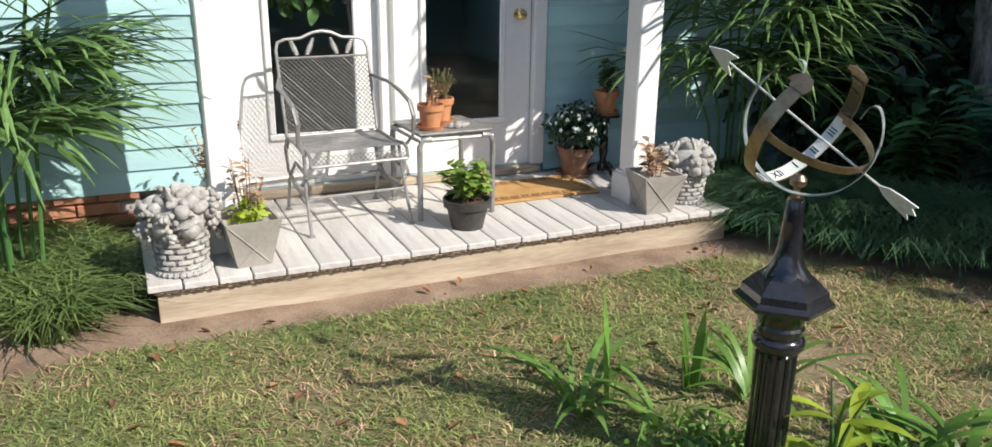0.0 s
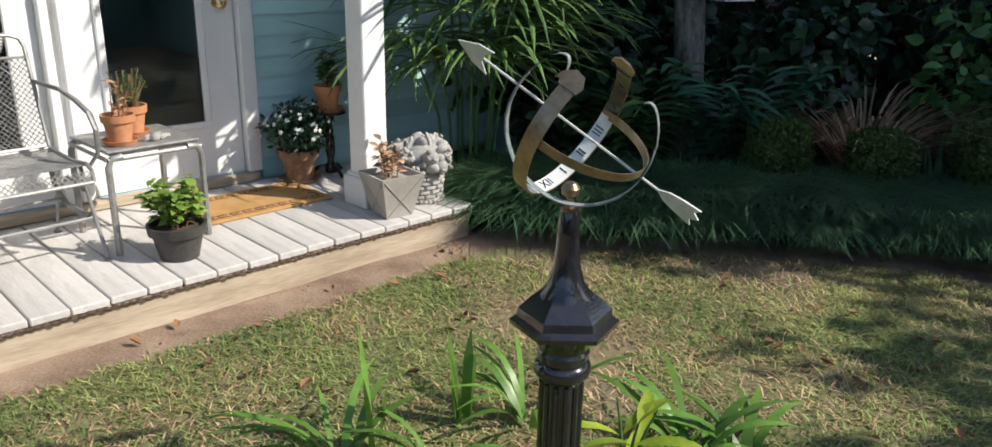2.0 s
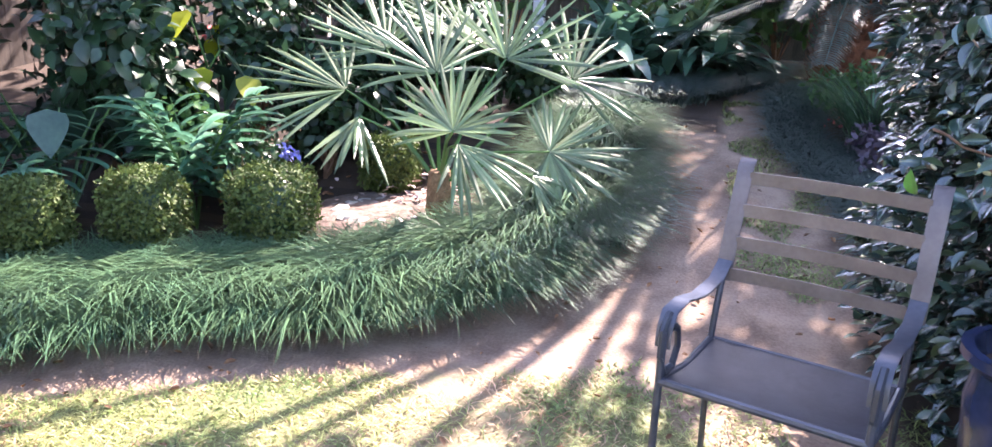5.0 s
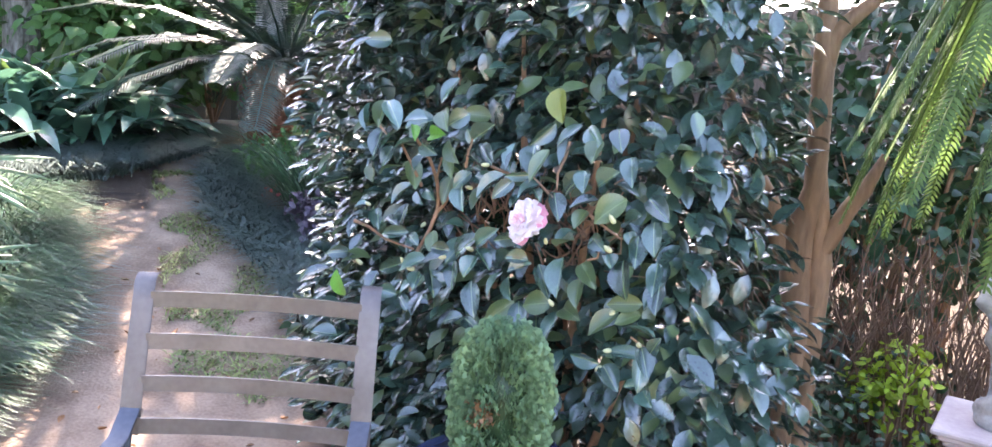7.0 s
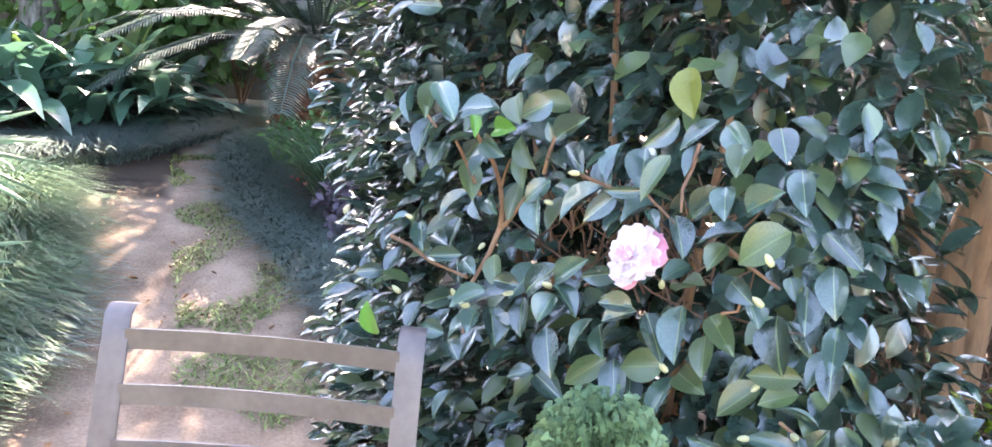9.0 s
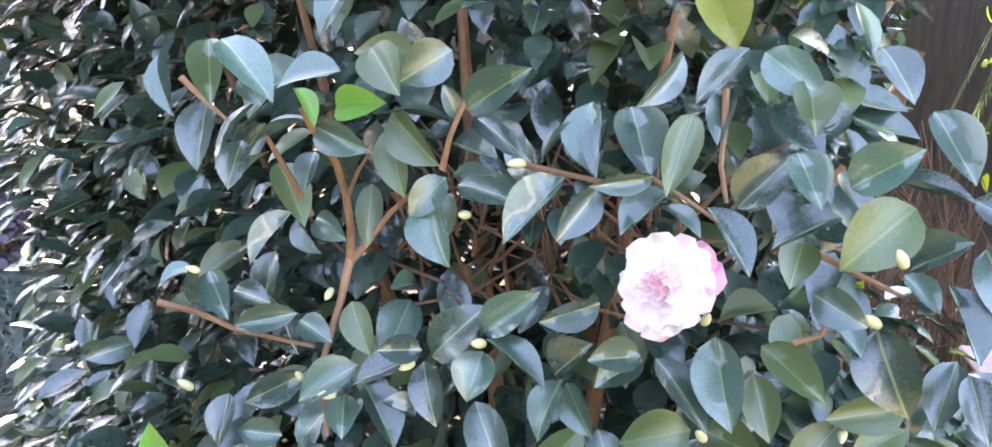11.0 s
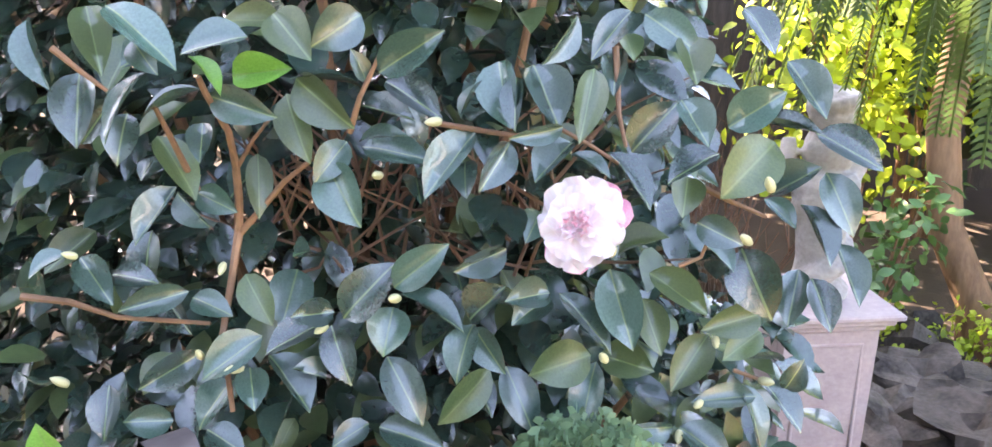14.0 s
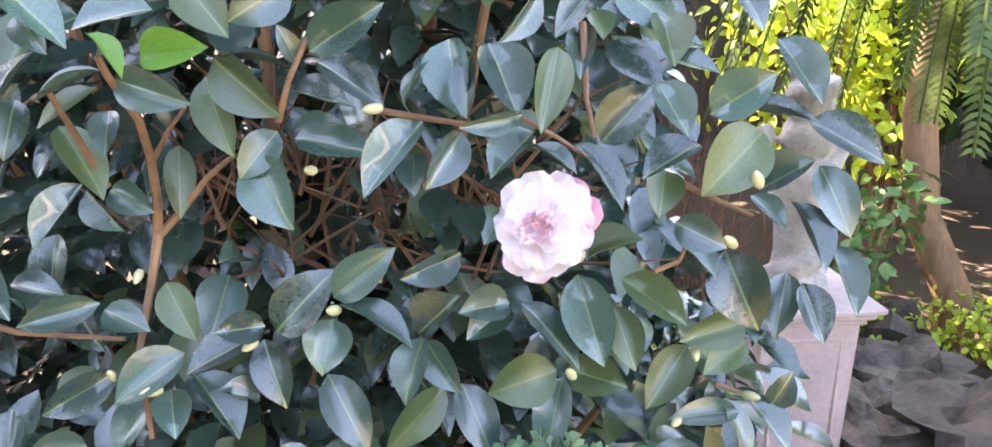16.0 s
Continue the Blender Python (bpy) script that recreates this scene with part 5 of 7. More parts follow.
def fruit_basket(m, seed, tint_label):
    """A cast-stone basket heaped with stone fruit and leaves."""
    rs = random.Random(seed)
    p = thing("stone_fruit_basket", tint_label, "garden ornament", m, "stone fruit baskets")
    part("basket", Geo().lathe([(0.095, 0), (0.105, 0.02), (0.1, 0.03), (0.102, 0.1), (0.112, 0.17), (0.125, 0.2), (0.11, 0.2), (0.001, 0.19)], 28), STONE, p)
    g = Geo()
    for i in range(26):
        a = 6.283 * i / 26
        g.ball((0.106 * math.cos(a), 0.106 * math.sin(a), 0.012), 0.016, 6, (1, 1, 0.8))
    part("rope_foot", g, STONE, p, "twisted rope rim")
    for k in range(6):
        z = 0.04 + 0.026 * k
        r = 0.101 + 0.012 * k / 5
        for i in range(10):
            a = 6.283 * (i + 0.5 * (k % 2)) / 10
            part("weave", WEAVE, STONE, p).matrix_local = pose(r * math.cos(a), r * math.sin(a), z, 0, 0, math.degrees(a) + 90)
    for i in range(46):
        a, t = rs.uniform(0, 6.283), math.acos(rs.uniform(-0.25, 1))
        R = 0.135
        q = (R * math.sin(t) * math.cos(a), R * math.sin(t) * math.sin(a), 0.24 + 0.10 * math.cos(t))
        part("fruit", FRUITS[i % 3], STONE, p).matrix_local = pose(*q, rs.uniform(0, 180), rs.uniform(0, 180), 0) @ Matrix.Scale(rs.uniform(0.6, 1.25), 4)
    for i in range(22):
        a, z = rs.uniform(0, 6.283), rs.uniform(0.17, 0.32)
        R = 0.15
        part("grape_cluster", GRAPES, STONE, p).matrix_local = pose(R * math.cos(a), R * math.sin(a), z, rs.uniform(0, 180), rs.uniform(0, 180), 0)
    part("core", Geo().ball((0, 0, 0.24), 0.12, 12, (1, 1, 0.8)), STONE, p)
    return p


WEAVE = Geo().box((0, 0, 0), (0.056, 0.012, 0.021), bev=0.005).mesh("weave", 60)
FRUITS = [Geo().ball((0, 0, 0), 0.038, 12, (1, 1, 0.92), 0.08).mesh("fruit", 60), Geo().ball((0, 0, 0), 0.034, 12, (0.85, 0.85, 1.25), 0.1).mesh("fruit", 60), Geo().ball((0, 0, 0), 0.04, 12, (1.2, 0.8, 0.3), 0.3).mesh("fruit", 60)]
gg = Geo()
for k in range(9):
    gg.ball((random.uniform(-0.025, 0.025), random.uniform(-0.02, 0.02), random.uniform(-0.02, 0.02)), 0.014, 6)
GRAPES = gg.mesh("grape_cluster", 60)
fruit_basket(house(0.13, 0.13, 0.17), 21, "pale cast-stone basket heaped with stone fruit")
fruit_basket(house(2.77, 0.20, 0.17) @ Matrix.Scale(0.92, 4), 22, "weathered cast-stone basket heaped with stone fruit")
shrub_pot = clay_pot("flower_pot", "clay pot with a tall plant of small yellow flowers", house(0.36, 0.62, 0.17), 0.11, 0.18, TERRA_OLD, "", leaf=STRAW, count=300, size=0.035, spread=0.2, tall=0.34, stems=18, seed=15)

# coir mat with a key border
mt = thing("doormat", "tan coir doormat with a brown key border", "doormat", house(2.06, 0.70, 0.172, 0))
part("mat", Geo().box((0, 0, 0.007), (0.70, 0.40, 0.014), bev=0.004), COIR, mt)
g = Geo()
for s in (-1, 1):
    for i in range(10):
        x = -0.29 + 0.064 * i
        for c, w, h in (((x, s * 0.165), 0.05, 0.009), ((x - 0.022, s * 0.145), 0.009, 0.045), ((x + 0.005, s * 0.125), 0.045, 0.009), ((x + 0.005, s * 0.145), 0.02, 0.009)):
            g.box((c[0], c[1], 0.0152), (w, h, 0.002))
for s in (-1, 1):
    for i in range(4):
        y = -0.09 + 0.06 * i
        g.box((s * 0.31, y, 0.0152), (0.009, 0.045, 0.002)).box((s * 0.295, y + 0.018, 0.0152), (0.03, 0.009, 0.002))
part("key_border", g, COIR_DARK, mt, smooth=None)

# ---- armillary sundial ----
SX, SY = 0.89, 1.85
sd = thing("sundial", "armillary sundial with a brass arrow on a black post", "sundial", pose(SX, SY, 0))
part("column", Geo().lathe([(0.068, 0), (0.068, 0.05), (0.050, 0.07), (0.050, 0.44), (0.055, 0.455)], 24), BLACK, sd)
for i in range(12):
    a = 6.283 * i / 12
    part("flute", Geo().tube([(0.050 * math.cos(a), 0.050 * math.sin(a), 0.075), (0.050 * math.cos(a), 0.050 * math.sin(a), 0.43)], 0.0075, 6), BLACK, sd)
part("collar", Geo().lathe([(0.058, 0.44), (0.07, 0.452), (0.073, 0.466), (0.068, 0.48), (0.06, 0.486), (0.063, 0.5), (0.066, 0.512), (0.061, 0.52)], 28), BLACK, sd)
part("neck", Geo().lathe([(0.06, 0.515), (0.07, 0.56), (0.088, 0.58)], 28), BLACK, sd)
part("hexagon_cap", Geo().lathe([(0.095, 0.568), (0.132, 0.58), (0.134, 0.592), (0.117, 0.602), (0.113, 0.622), (0.085, 0.65), (0.046, 0.68)], 6, turn=0.87), BLACK, sd, "glossy black hexagonal cap", smooth=20)
part("spire", Geo().lathe([(0.068, 0.655), (0.044, 0.69), (0.031, 0.74), (0.027, 0.80), (0.023, 0.865), (0.02, 0.87)], 24), BLACK, sd)
part("finial", Geo().lathe([(0.021, 0.868), (0.021, 0.876), (0.008, 0.88), (0.008, 0.90), (0.02, 0.908), (0.022, 0.922), (0.014, 0.935), (0.001, 0.938)], 20), BRONZE, sd, "small tarnished ball finial")
C = Vector((0.005, -0.03, 1.062))
AX = Vector((-0.73, 0.42, 0.53)).normalized()
HX = AX.cross(Vector((0, 0, 1))).normalized()
NX = HX.cross(AX)


def hoop(g, centre, e1, e2, r, a0, a1, width, thick, seg=40):
    """A flat metal band bent round an arc in the plane of e1 and e2."""
    ax = e1.cross(e2)
    vs, fs = [], []
    for i in range(seg + 1):
        a = radians(a0 + (a1 - a0) * i / seg)
        d = e1 * math.cos(a) + e2 * math.sin(a)
        for rr, s in ((r, -1), (r, 1), (r + thick, 1), (r + thick, -1)):
            vs.append(centre + d * rr + ax * (s * width / 2))
        if i:
            for k in range(4):
                j = (k + 1) % 4
                fs.append((4 * i - 4 + k, 4 * i - 4 + j, 4 * i + j, 4 * i + k))
    fs += [(3, 2, 1, 0), tuple(4 * seg + k for k in range(4))]
    return g.add(vs, fs)


BA = Vector((-0.63, 0.62, 0.45)).normalized()
BH = BA.cross(Vector((0, 0, 1))).normalized()
BN = BH.cross(BA)
BC = C + BA * 0.02
below_rings = set(sd.children)
part("hour_band", hoop(Geo(), BC, BN, BH, 0.190, 44, 312, 0.042, 0.004, 60), BRONZE, sd, "wide brass hour band")
part("band_lining", hoop(Geo(), BC, BN, BH, 0.1875, 92, 205, 0.039, 0.002, 40), PALE, sd, "pale weathered numeral face")
part("upper_lining", hoop(Geo(), BC, BN, BH, 0.1875, 45, 88, 0.040, 0.002, 20), BLACK, sd, "black upper face of the band")
for i, word in enumerate(("V", "IV", "III", "II", "I", "XII")):
    a = radians(62 + 22 * i)
    cv = bpy.data.curves.new("numeral", "FONT")
    cv.body, cv.size, cv.extrude, cv.align_x, cv.align_y = word, 0.037, 0.0006, "CENTER", "CENTER"
    cv.materials.append(BLACK)
    ob = new("numeral", cv)
    ob.parent = sd
    d = BN * math.cos(a) + BH * math.sin(a)
    tan = BH * math.cos(a) - BN * math.sin(a)
    rot = Matrix((BA.cross(-d), BA, -d)).transposed().to_4x4()
    ob.matrix_local = Matrix.Translation(BC + d * 0.1865) @ rot
for a, s in ((44, 1), (312, -1)):
    g = Geo()
    d = BN * math.cos(radians(a)) + BH * math.sin(radians(a))
    tg = (BN * math.sin(radians(a)) - BH * math.cos(radians(a))) * s
    e = BC + d * 0.192
    g.add([e + BA * w + tg * h for w, h in ((-0.025, 0), (-0.03, 0.02), (-0.015, 0.045), (0.012, 0.05), (0.035, 0.03), (0.042, 0.008), (0.03, 0.012), (0.025, 0))] + [e + d * 0.005 + BA * w + tg * h for w, h in ((-0.025, 0), (-0.03, 0.02), (-0.015, 0.045), (0.012, 0.05), (0.035, 0.03), (0.042, 0.008), (0.03, 0.012), (0.025, 0))], [tuple(range(8)), tuple(range(15, 7, -1))] + [(k, (k + 1) % 8, 8 + (k + 1) % 8, 8 + k) for k in range(8)])
    part("scroll_end", g, BRONZE, sd, "shaped brass band end", smooth=None)
part("meridian_ring", hoop(Geo(), C, AX, NX, 0.186, 12, -205, 0.024, 0.003, 60), VERDI, sd, "verdigris meridian ring")
for a, s in ((12, 1), (-205, -1)):
    g = Geo()
    d = AX * math.cos(radians(a)) + NX * math.sin(radians(a))
    tg = (NX * math.cos(radians(a)) - AX * math.sin(radians(a))) * s
    mid = C + d * 0.152
    pts = [mid + d * (0.036 * math.cos(q * 0.21)) + tg * (0.10 * math.sin(q * 0.21)) for q in range(13)]
    side = d.cross(tg).normalized()
    g.strip(pts, [0.012] * 12 + [0.008], side, 0.0).strip([p + (p - mid).normalized() * 0.003 for p in pts], [0.012] * 12 + [0.008], -side, 0.0)
    part("ring_scroll", g, VERDI, sd, "curled ring ends")
part("polar_ring", hoop(Geo(), C, BH, -BA, 0.180, -4, 184, 0.022, 0.003, 40), BRONZE, sd, "brown brass half ring")
part("arrow_shaft", Geo().tube([C + AX * 0.30, C - AX * 0.33], 0.0035, 8), PALE, sd)


def flat_plate(g, origin, e1, e2, outline, thick):
    n = e1.cross(e2).normalized()
    k = len(outline)
    vs = [origin + e1 * x + e2 * y + n * s * thick / 2 for s in (-1, 1) for x, y in outline]
    return g.add(vs, [tuple(range(k))[::-1], tuple(range(k, 2 * k))] + [(i, (i + 1) % k, k + (i + 1) % k, k + i) for i in range(k)])


PLATE = (NX * 0.85 - HX * 0.5).normalized()
part("arrowhead", flat_plate(Geo(), C + AX * 0.29, AX, PLATE, [(0.085, 0), (0.03, 0.033), (-0.015, 0.04), (0.006, 0.012), (0.006, -0.012), (-0.015, -0.04), (0.03, -0.033)], 0.004), PALE, sd, "flat pale arrowhead", smooth=None)
part("fletching", flat_plate(Geo(), C - AX * 0.30, AX, PLATE, [(0.06, 0.004), (0.038, 0.018), (0.0, 0.026), (-0.048, 0.031), (-0.036, 0.014), (-0.056, 0.0), (-0.036, -0.014), (-0.048, -0.031), (0.0, -0.026), (0.038, -0.018), (0.06, -0.004)], 0.004), PALE, sd, "flat pale feathered tail", smooth=None)

RINGS = Matrix.Translation(C) @ Matrix.Scale(0.91, 4) @ Matrix.Translation(-C)
for ob in sd.children:
    if ob not in below_rings:
        ob.matrix_basis = RINGS @ ob.matrix_basis

# plants round the sundial's foot
DAY = mat("daylily_leaf", (0.10, 0.22, 0.035), (0.20, 0.36, 0.07), 0.4, 4, 40, 0.0, rand=0.35, through_light=0.3, island=True)
for x, y, n, l, w, lean, droop in ((0.34, 2.16, 16, 0.42, 0.010, 0.4, 1.0), (0.44, 2.24, 5, 0.42, 0.011, 0.06, 0.1), (0.72, 2.36, 5, 0.40, 0.017, 0.08, 0.15), (0.93, 2.32, 16, 0.44, 0.011, 0.35, 1.0), (0.62, 2.12, 7, 0.34, 0.010, 0.5, 1.1), (1.36, 2.06, 14, 0.36, 0.014, 0.45, 1.0), (1.52, 2.02, 16, 0.32, 0.013, 0.5, 1.1)):
    strap_clump("daylily", "clump of arching green daylily leaves by the sundial", x, y, n, l, w, DAY, lean, droop, 0.05, group="daylilies round the sundial")
leaf_stalk_plant("canna", "broad-leaved plant with one yellow-green leaf", 1.08, 1.86, 3, 0.36, 0.18, 2, LIME, 0.15, seed=4)
low = foliage("groundcover", [(0.9, 1.9, 0.03), (0.7, 1.95, 0.04), (1.15, 1.8, 0.05), (0.75, 1.7, 0.04), (1.3, 1.95, 0.04)], [(0.2, 0.2, 0.07)] * 5, 1900, 0.035, SMALL_LEAF, DAY, 0.1)
tagged(new("groundcover", low), "low leafy green weeds round the sundial's foot", "plant", kind="stuff")

# ---- metal garden chair ----
SEAT_WEAVE = mat("dark_woven_mesh", (0.018, 0.02, 0.028), (0.045, 0.048, 0.06), 0.5, 9, 60, 0.0, metal=0.2)
wv = SEAT_WEAVE.node_tree
weave = wv.nodes.new("ShaderNodeTexChecker")
weave.inputs["Scale"].default_value = 160
weave_bump = wv.nodes.new("ShaderNodeBump")
weave_bump.inputs["Strength"].default_value, weave_bump.inputs["Distance"].default_value = 0.8, 0.004
wv.links.new(next(k for k in wv.nodes if k.type == "TEX_COORD").outputs["Object"], weave.inputs["Vector"])
wv.links.new(weave.outputs["Fac"], weave_bump.inputs["Height"])
wv.links.new(weave_bump.outputs[0], wv.nodes["Principled BSDF"].inputs["Normal"])


def garden_chair():
    fx = Vector((-0.918, 0.396, 0)).normalized()
    ang = math.degrees(math.atan2(-fx.x, fx.y))
    c = thing("garden_chair", "brown metal slat-back garden chair with scroll arms", "chair", pose(3.455, 0.165, 0, 0, 0, ang) @ Matrix.Diagonal((1, 1, 1.05, 1)))
    W = 0.285
    by = lambda z: -0.17 - 0.16 * ((z - 0.42) / 0.53) ** 1.2 if z > 0.42 else -0.17
    for s in (-1, 1):
        x = s * W
        part("back_post", Geo().box((0, 0, 0), (0.001, 0.001, 0.001)).tube([(x, -0.19, 0.0), (x, -0.17, 0.3), (x, by(0.43), 0.43), (x, by(0.52), 0.52), (x, by(0.6) - 0.003, 0.6), (x, by(0.63) - 0.004, 0.63)], 0.011, 8), STEEL_BLUE, c)
        g = Geo()
        pts = [Vector((x, by(z), z)) for z in (0.60, 0.7, 0.8, 0.9, 0.945)] + [Vector((x, by(0.945) - 0.02, 0.96)), Vector((x, by(0.945) - 0.045, 0.955))]
        g.strip(pts, [0.026] * 7, Vector((1, 0, 0)), 0.0)
        g.strip([q + Vector((0, -0.006, 0.0)) for q in pts], [0.026] * 7, Vector((-1, 0, 0)), 0.0)
        part("upright", g, STEEL, c, "flat curved back upright", smooth=60)
        ap = [Vector((x, by(0.66), 0.66)), Vector((x, -0.16, 0.615)), Vector((x, -0.02, 0.605)), Vector((x, 0.10, 0.625)), Vector((x, 0.185, 0.615)), Vector((x, 0.215, 0.57)), Vector((x, 0.218, 0.52))]
        g = Geo().strip(ap, [0.024] * 7, Vector((1, 0, 0)), 0.0).strip([q + Vector((0, 0.0, -0.006)) for q in ap], [0.024] * 7, Vector((-1, 0, 0)), 0.0)
        part("armrest", g, STEEL_BLUE, c, "flat bent armrest", smooth=60)
        scroll = [Vector((x, 0.16 + 0.075 * math.cos(a) * k, 0.52 + 0.095 * math.sin(a) * k)) for a, k in ((1.2, 1), (0.5, 1), (-0.3, 1), (-1.1, 1), (-1.9, 0.95), (-2.7, 0.8), (-3.5, 0.6), (-4.2, 0.45), (-5.0, 0.35))]
        part("arm_scroll", Geo().tube(scroll, 0.009, 6, 1.4), STEEL_BLUE, c)
        part("leg", Geo().tube([(x, 0.218, 0.56), (x, 0.222, 0.4), (x, 0.235, 0.0)], 0.012, 8), STEEL_BLUE, c)
    for z in (0.905, 0.81, 0.715, 0.62):
        g = Geo()
        rows = []
        for i in range(13):
            u = -1 + i / 6
            rows.append(Vector((u * (W - 0.02), by(z) - 0.022 * (1 - u * u), z)))
        vs, fs = [], []
        for q in rows:
            for dy, dz in ((0, -0.0195), (0, 0.0195), (-0.006, 0.0195), (-0.006, -0.0195)):
                vs.append(q + Vector((0, dy, dz)))
        for i in range(12):
            for k in range(4):
                j = (k + 1) % 4
                fs.append((4 * i + k, 4 * i + j, 4 * i + 4 + j, 4 * i + 4 + k))
        g.add(vs, fs + [(3, 2, 1, 0), (48, 49, 50, 51)])
        part("slat", g, STEEL, c, "curved brown back slat")
    g = Geo()
    n = 8
    for i in range(n + 1):
        t = i / n
        y = 0.215 - 0.385 * t
        z = 0.425 - 0.02 * math.sin(math.pi * t)
        g.v += [(-W + 0.012, y, z), (W - 0.012, y, z), (W - 0.012, y, z - 0.006), (-W + 0.012, y, z - 0.006)]
        if i:
            k = 4 * i - 4
            g.f += [(k, k + 1, k + 5, k + 4), (k + 3, k + 7, k + 6, k + 2), (k, k + 4, k + 7, k + 3), (k + 1, k + 2, k + 6, k + 5)]
    part("seat", g, SEAT_WEAVE, c, "dark woven mesh seat")
    part("seat_rail", Geo().tube([(-W, 0.222, 0.418), (W, 0.222, 0.418)], 0.012, 8).tube([(-W, -0.172, 0.42), (W, -0.172, 0.42)], 0.010, 8).tube([(-W, 0.222, 0.418), (-W, 0.02, 0.4), (-W, -0.172, 0.42)], 0.011, 8).tube([(W, 0.222, 0.418), (W, 0.02, 0.4), (W, -0.172, 0.42)], 0.011, 8), STEEL_BLUE, c)


garden_chair()

# ---- conifer in a glazed urn ----
urn = thing("glazed_urn", "dark blue glazed urn with a small bushy conifer", "planter", pose(3.24, -0.42, 0))
part("urn", Geo().lathe([(0.13, 0), (0.14, 0.04), (0.09, 0.1), (0.11, 0.2), (0.165, 0.38), (0.18, 0.55), (0.165, 0.63), (0.205, 0.665), (0.205, 0.69), (0.175, 0.69), (0.15, 0.62), (0.001, 0.62)], 36), BLUEGLAZE, urn)
part("mulch", Geo().lathe([(0.155, 0.635), (0.001, 0.66)], 24), SOIL, urn)
part("stem", Geo().tube([(0, 0, 0.64), (0, 0, 0.98)], 0.008, 6), TWIG, urn)
n = 8500
d = unit(n)
tuft = unit(420)[RNG.integers(0, 420, n)]
d = tuft + 0.16 * unit(n)
d /= np.linalg.norm(d, axis=1, keepdims=True)
shape = d / (np.sum(np.abs(d) ** 2.6, 1, keepdims=True) ** (1 / 2.6))
reach = RNG.uniform(0.72, 1.12, n)
pos = shape * np.array([0.092, 0.092, 0.165]) * reach[:, None] + [0, 0, 0.845]
SPRAY = ([(0, -0.1, 0), (0, 0.1, 0), (0.45, 0.08, 0.03), (0.45, -0.08, 0.03), (1, 0.05, 0), (1, -0.05, 0), (0.85, 0.42, 0.02), (0.75, -0.42, 0.02)], [(0, 1, 2, 3), (3, 2, 4, 5), (2, 6, 4), (3, 5, 7)])
part("sprays", strew("sprays", *SPRAY, frames_from(d * 1.0 + unit(n) * 0.5 + [0, 0, 0.35], np.cross(d, [0, 0, 1.0]) + 0.4 * unit(n), RNG.uniform(0.011, 0.022, n)), pos, CONIFER), None, urn)
k = 160
q = np.array([-0.055, 0.07, 0.85]) + RNG.normal(0, 0.013, (k, 3))
part("dead_sprays", strew("dead_sprays", *SPRAY, frames_from(unit(k) + [-0.5, 0.6, 0.3], unit(k), RNG.uniform(0.01, 0.02, k)), q, DEAD), None, urn, "browned dead sprays")
# Dark ball painted in for the shade between the conifer's sprays.
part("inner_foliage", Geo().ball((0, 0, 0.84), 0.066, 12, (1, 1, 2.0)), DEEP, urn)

# ---- camellia ----
CB = Vector((3.85, -0.9, 0.0))
cam_bush = thing("camellia", "large glossy camellia bush with buds and one pink bloom", "shrub", Matrix.Translation(CB))


def vein(m):
    """A pale midrib along the leaf."""
    nt = m.node_tree
    n, l = nt.nodes, nt.links
    co = next(k for k in n if k.type == "TEX_COORD")
    sep = n.new("ShaderNodeSeparateXYZ")
    l.new(co.outputs["Object"], sep.inputs[0])
    ab = n.new("ShaderNodeMath")
    ab.operation = "ABSOLUTE"
    l.new(sep.outputs["Y"], ab.inputs[0])
    mr = n.new("ShaderNodeMapRange")
    mr.inputs["From Min"].default_value, mr.inputs["From Max"].default_value = 0.006, 0.016
    mr.inputs["To Min"].default_value, mr.inputs["To Max"].default_value = 0.55, 0.0
    l.new(ab.outputs[0], mr.inputs["Value"])
    mx = n.new("ShaderNodeMix")
    mx.data_type = "RGBA"
    hue = next(k for k in n if k.type == "HUE_SAT")
    l.new(mr.outputs[0], mx.inputs["Factor"])
    l.new(hue.outputs[0], mx.inputs["A"])
    mx.inputs["B"].default_value = (0.22, 0.30, 0.12, 1)
    l.new(mx.outputs["Result"], n["Principled BSDF"].inputs["Base Color"])


for m in (CAMELLIA, CAMELLIA_OLIVE, CAMELLIA_NEW):
    vein(m)


def camellia_mesh(fold, droop, twist):
    """A pointed oval leaf, five points across, with a raised edge and a drawn-out tip."""
    g = Geo()
    rows = 9
    for i in range(rows + 1):
        t = i / rows
        h = 0.25 * (math.sin(math.pi * min(1, t ** 0.86)) ** 0.72 if t < 0.999 else 0)
        if t > 0.8:
            h *= 1 - 0.35 * (t - 0.8) / 0.2
        zc = -droop * t * t + 0.05 * t
        for s in (-1, -0.55, 0, 0.55, 1):
            g.v.append((t, s * h, zc + fold * h * (abs(s) ** 1.3) * 1.8 - 0.06 * h * (s * s) + twist * s * h * t + 0.01 * math.sin(9 * t + 3 * s)))
    for i in range(rows):
        for k in range(4):
            a = 5 * i + k
            g.f.append((a, a + 5, a + 6, a + 1))
    return g.mesh("leaf", 80)


LEAF_MESHES = {}


def leaf_mesh(material, kind):
    if (material.name, kind) not in LEAF_MESHES:
        me = camellia_mesh((0.46, 0.3, 0.62)[kind], (0.16, 0.26, 0.08)[kind], (0.15, -0.2, 0.05)[kind])
        me.materials.append(material)
        LEAF_MESHES[material.name, kind] = me
    return LEAF_MESHES[material.name, kind]


VIEW = Vector((-0.35, 0.72, 0.75)).normalized()


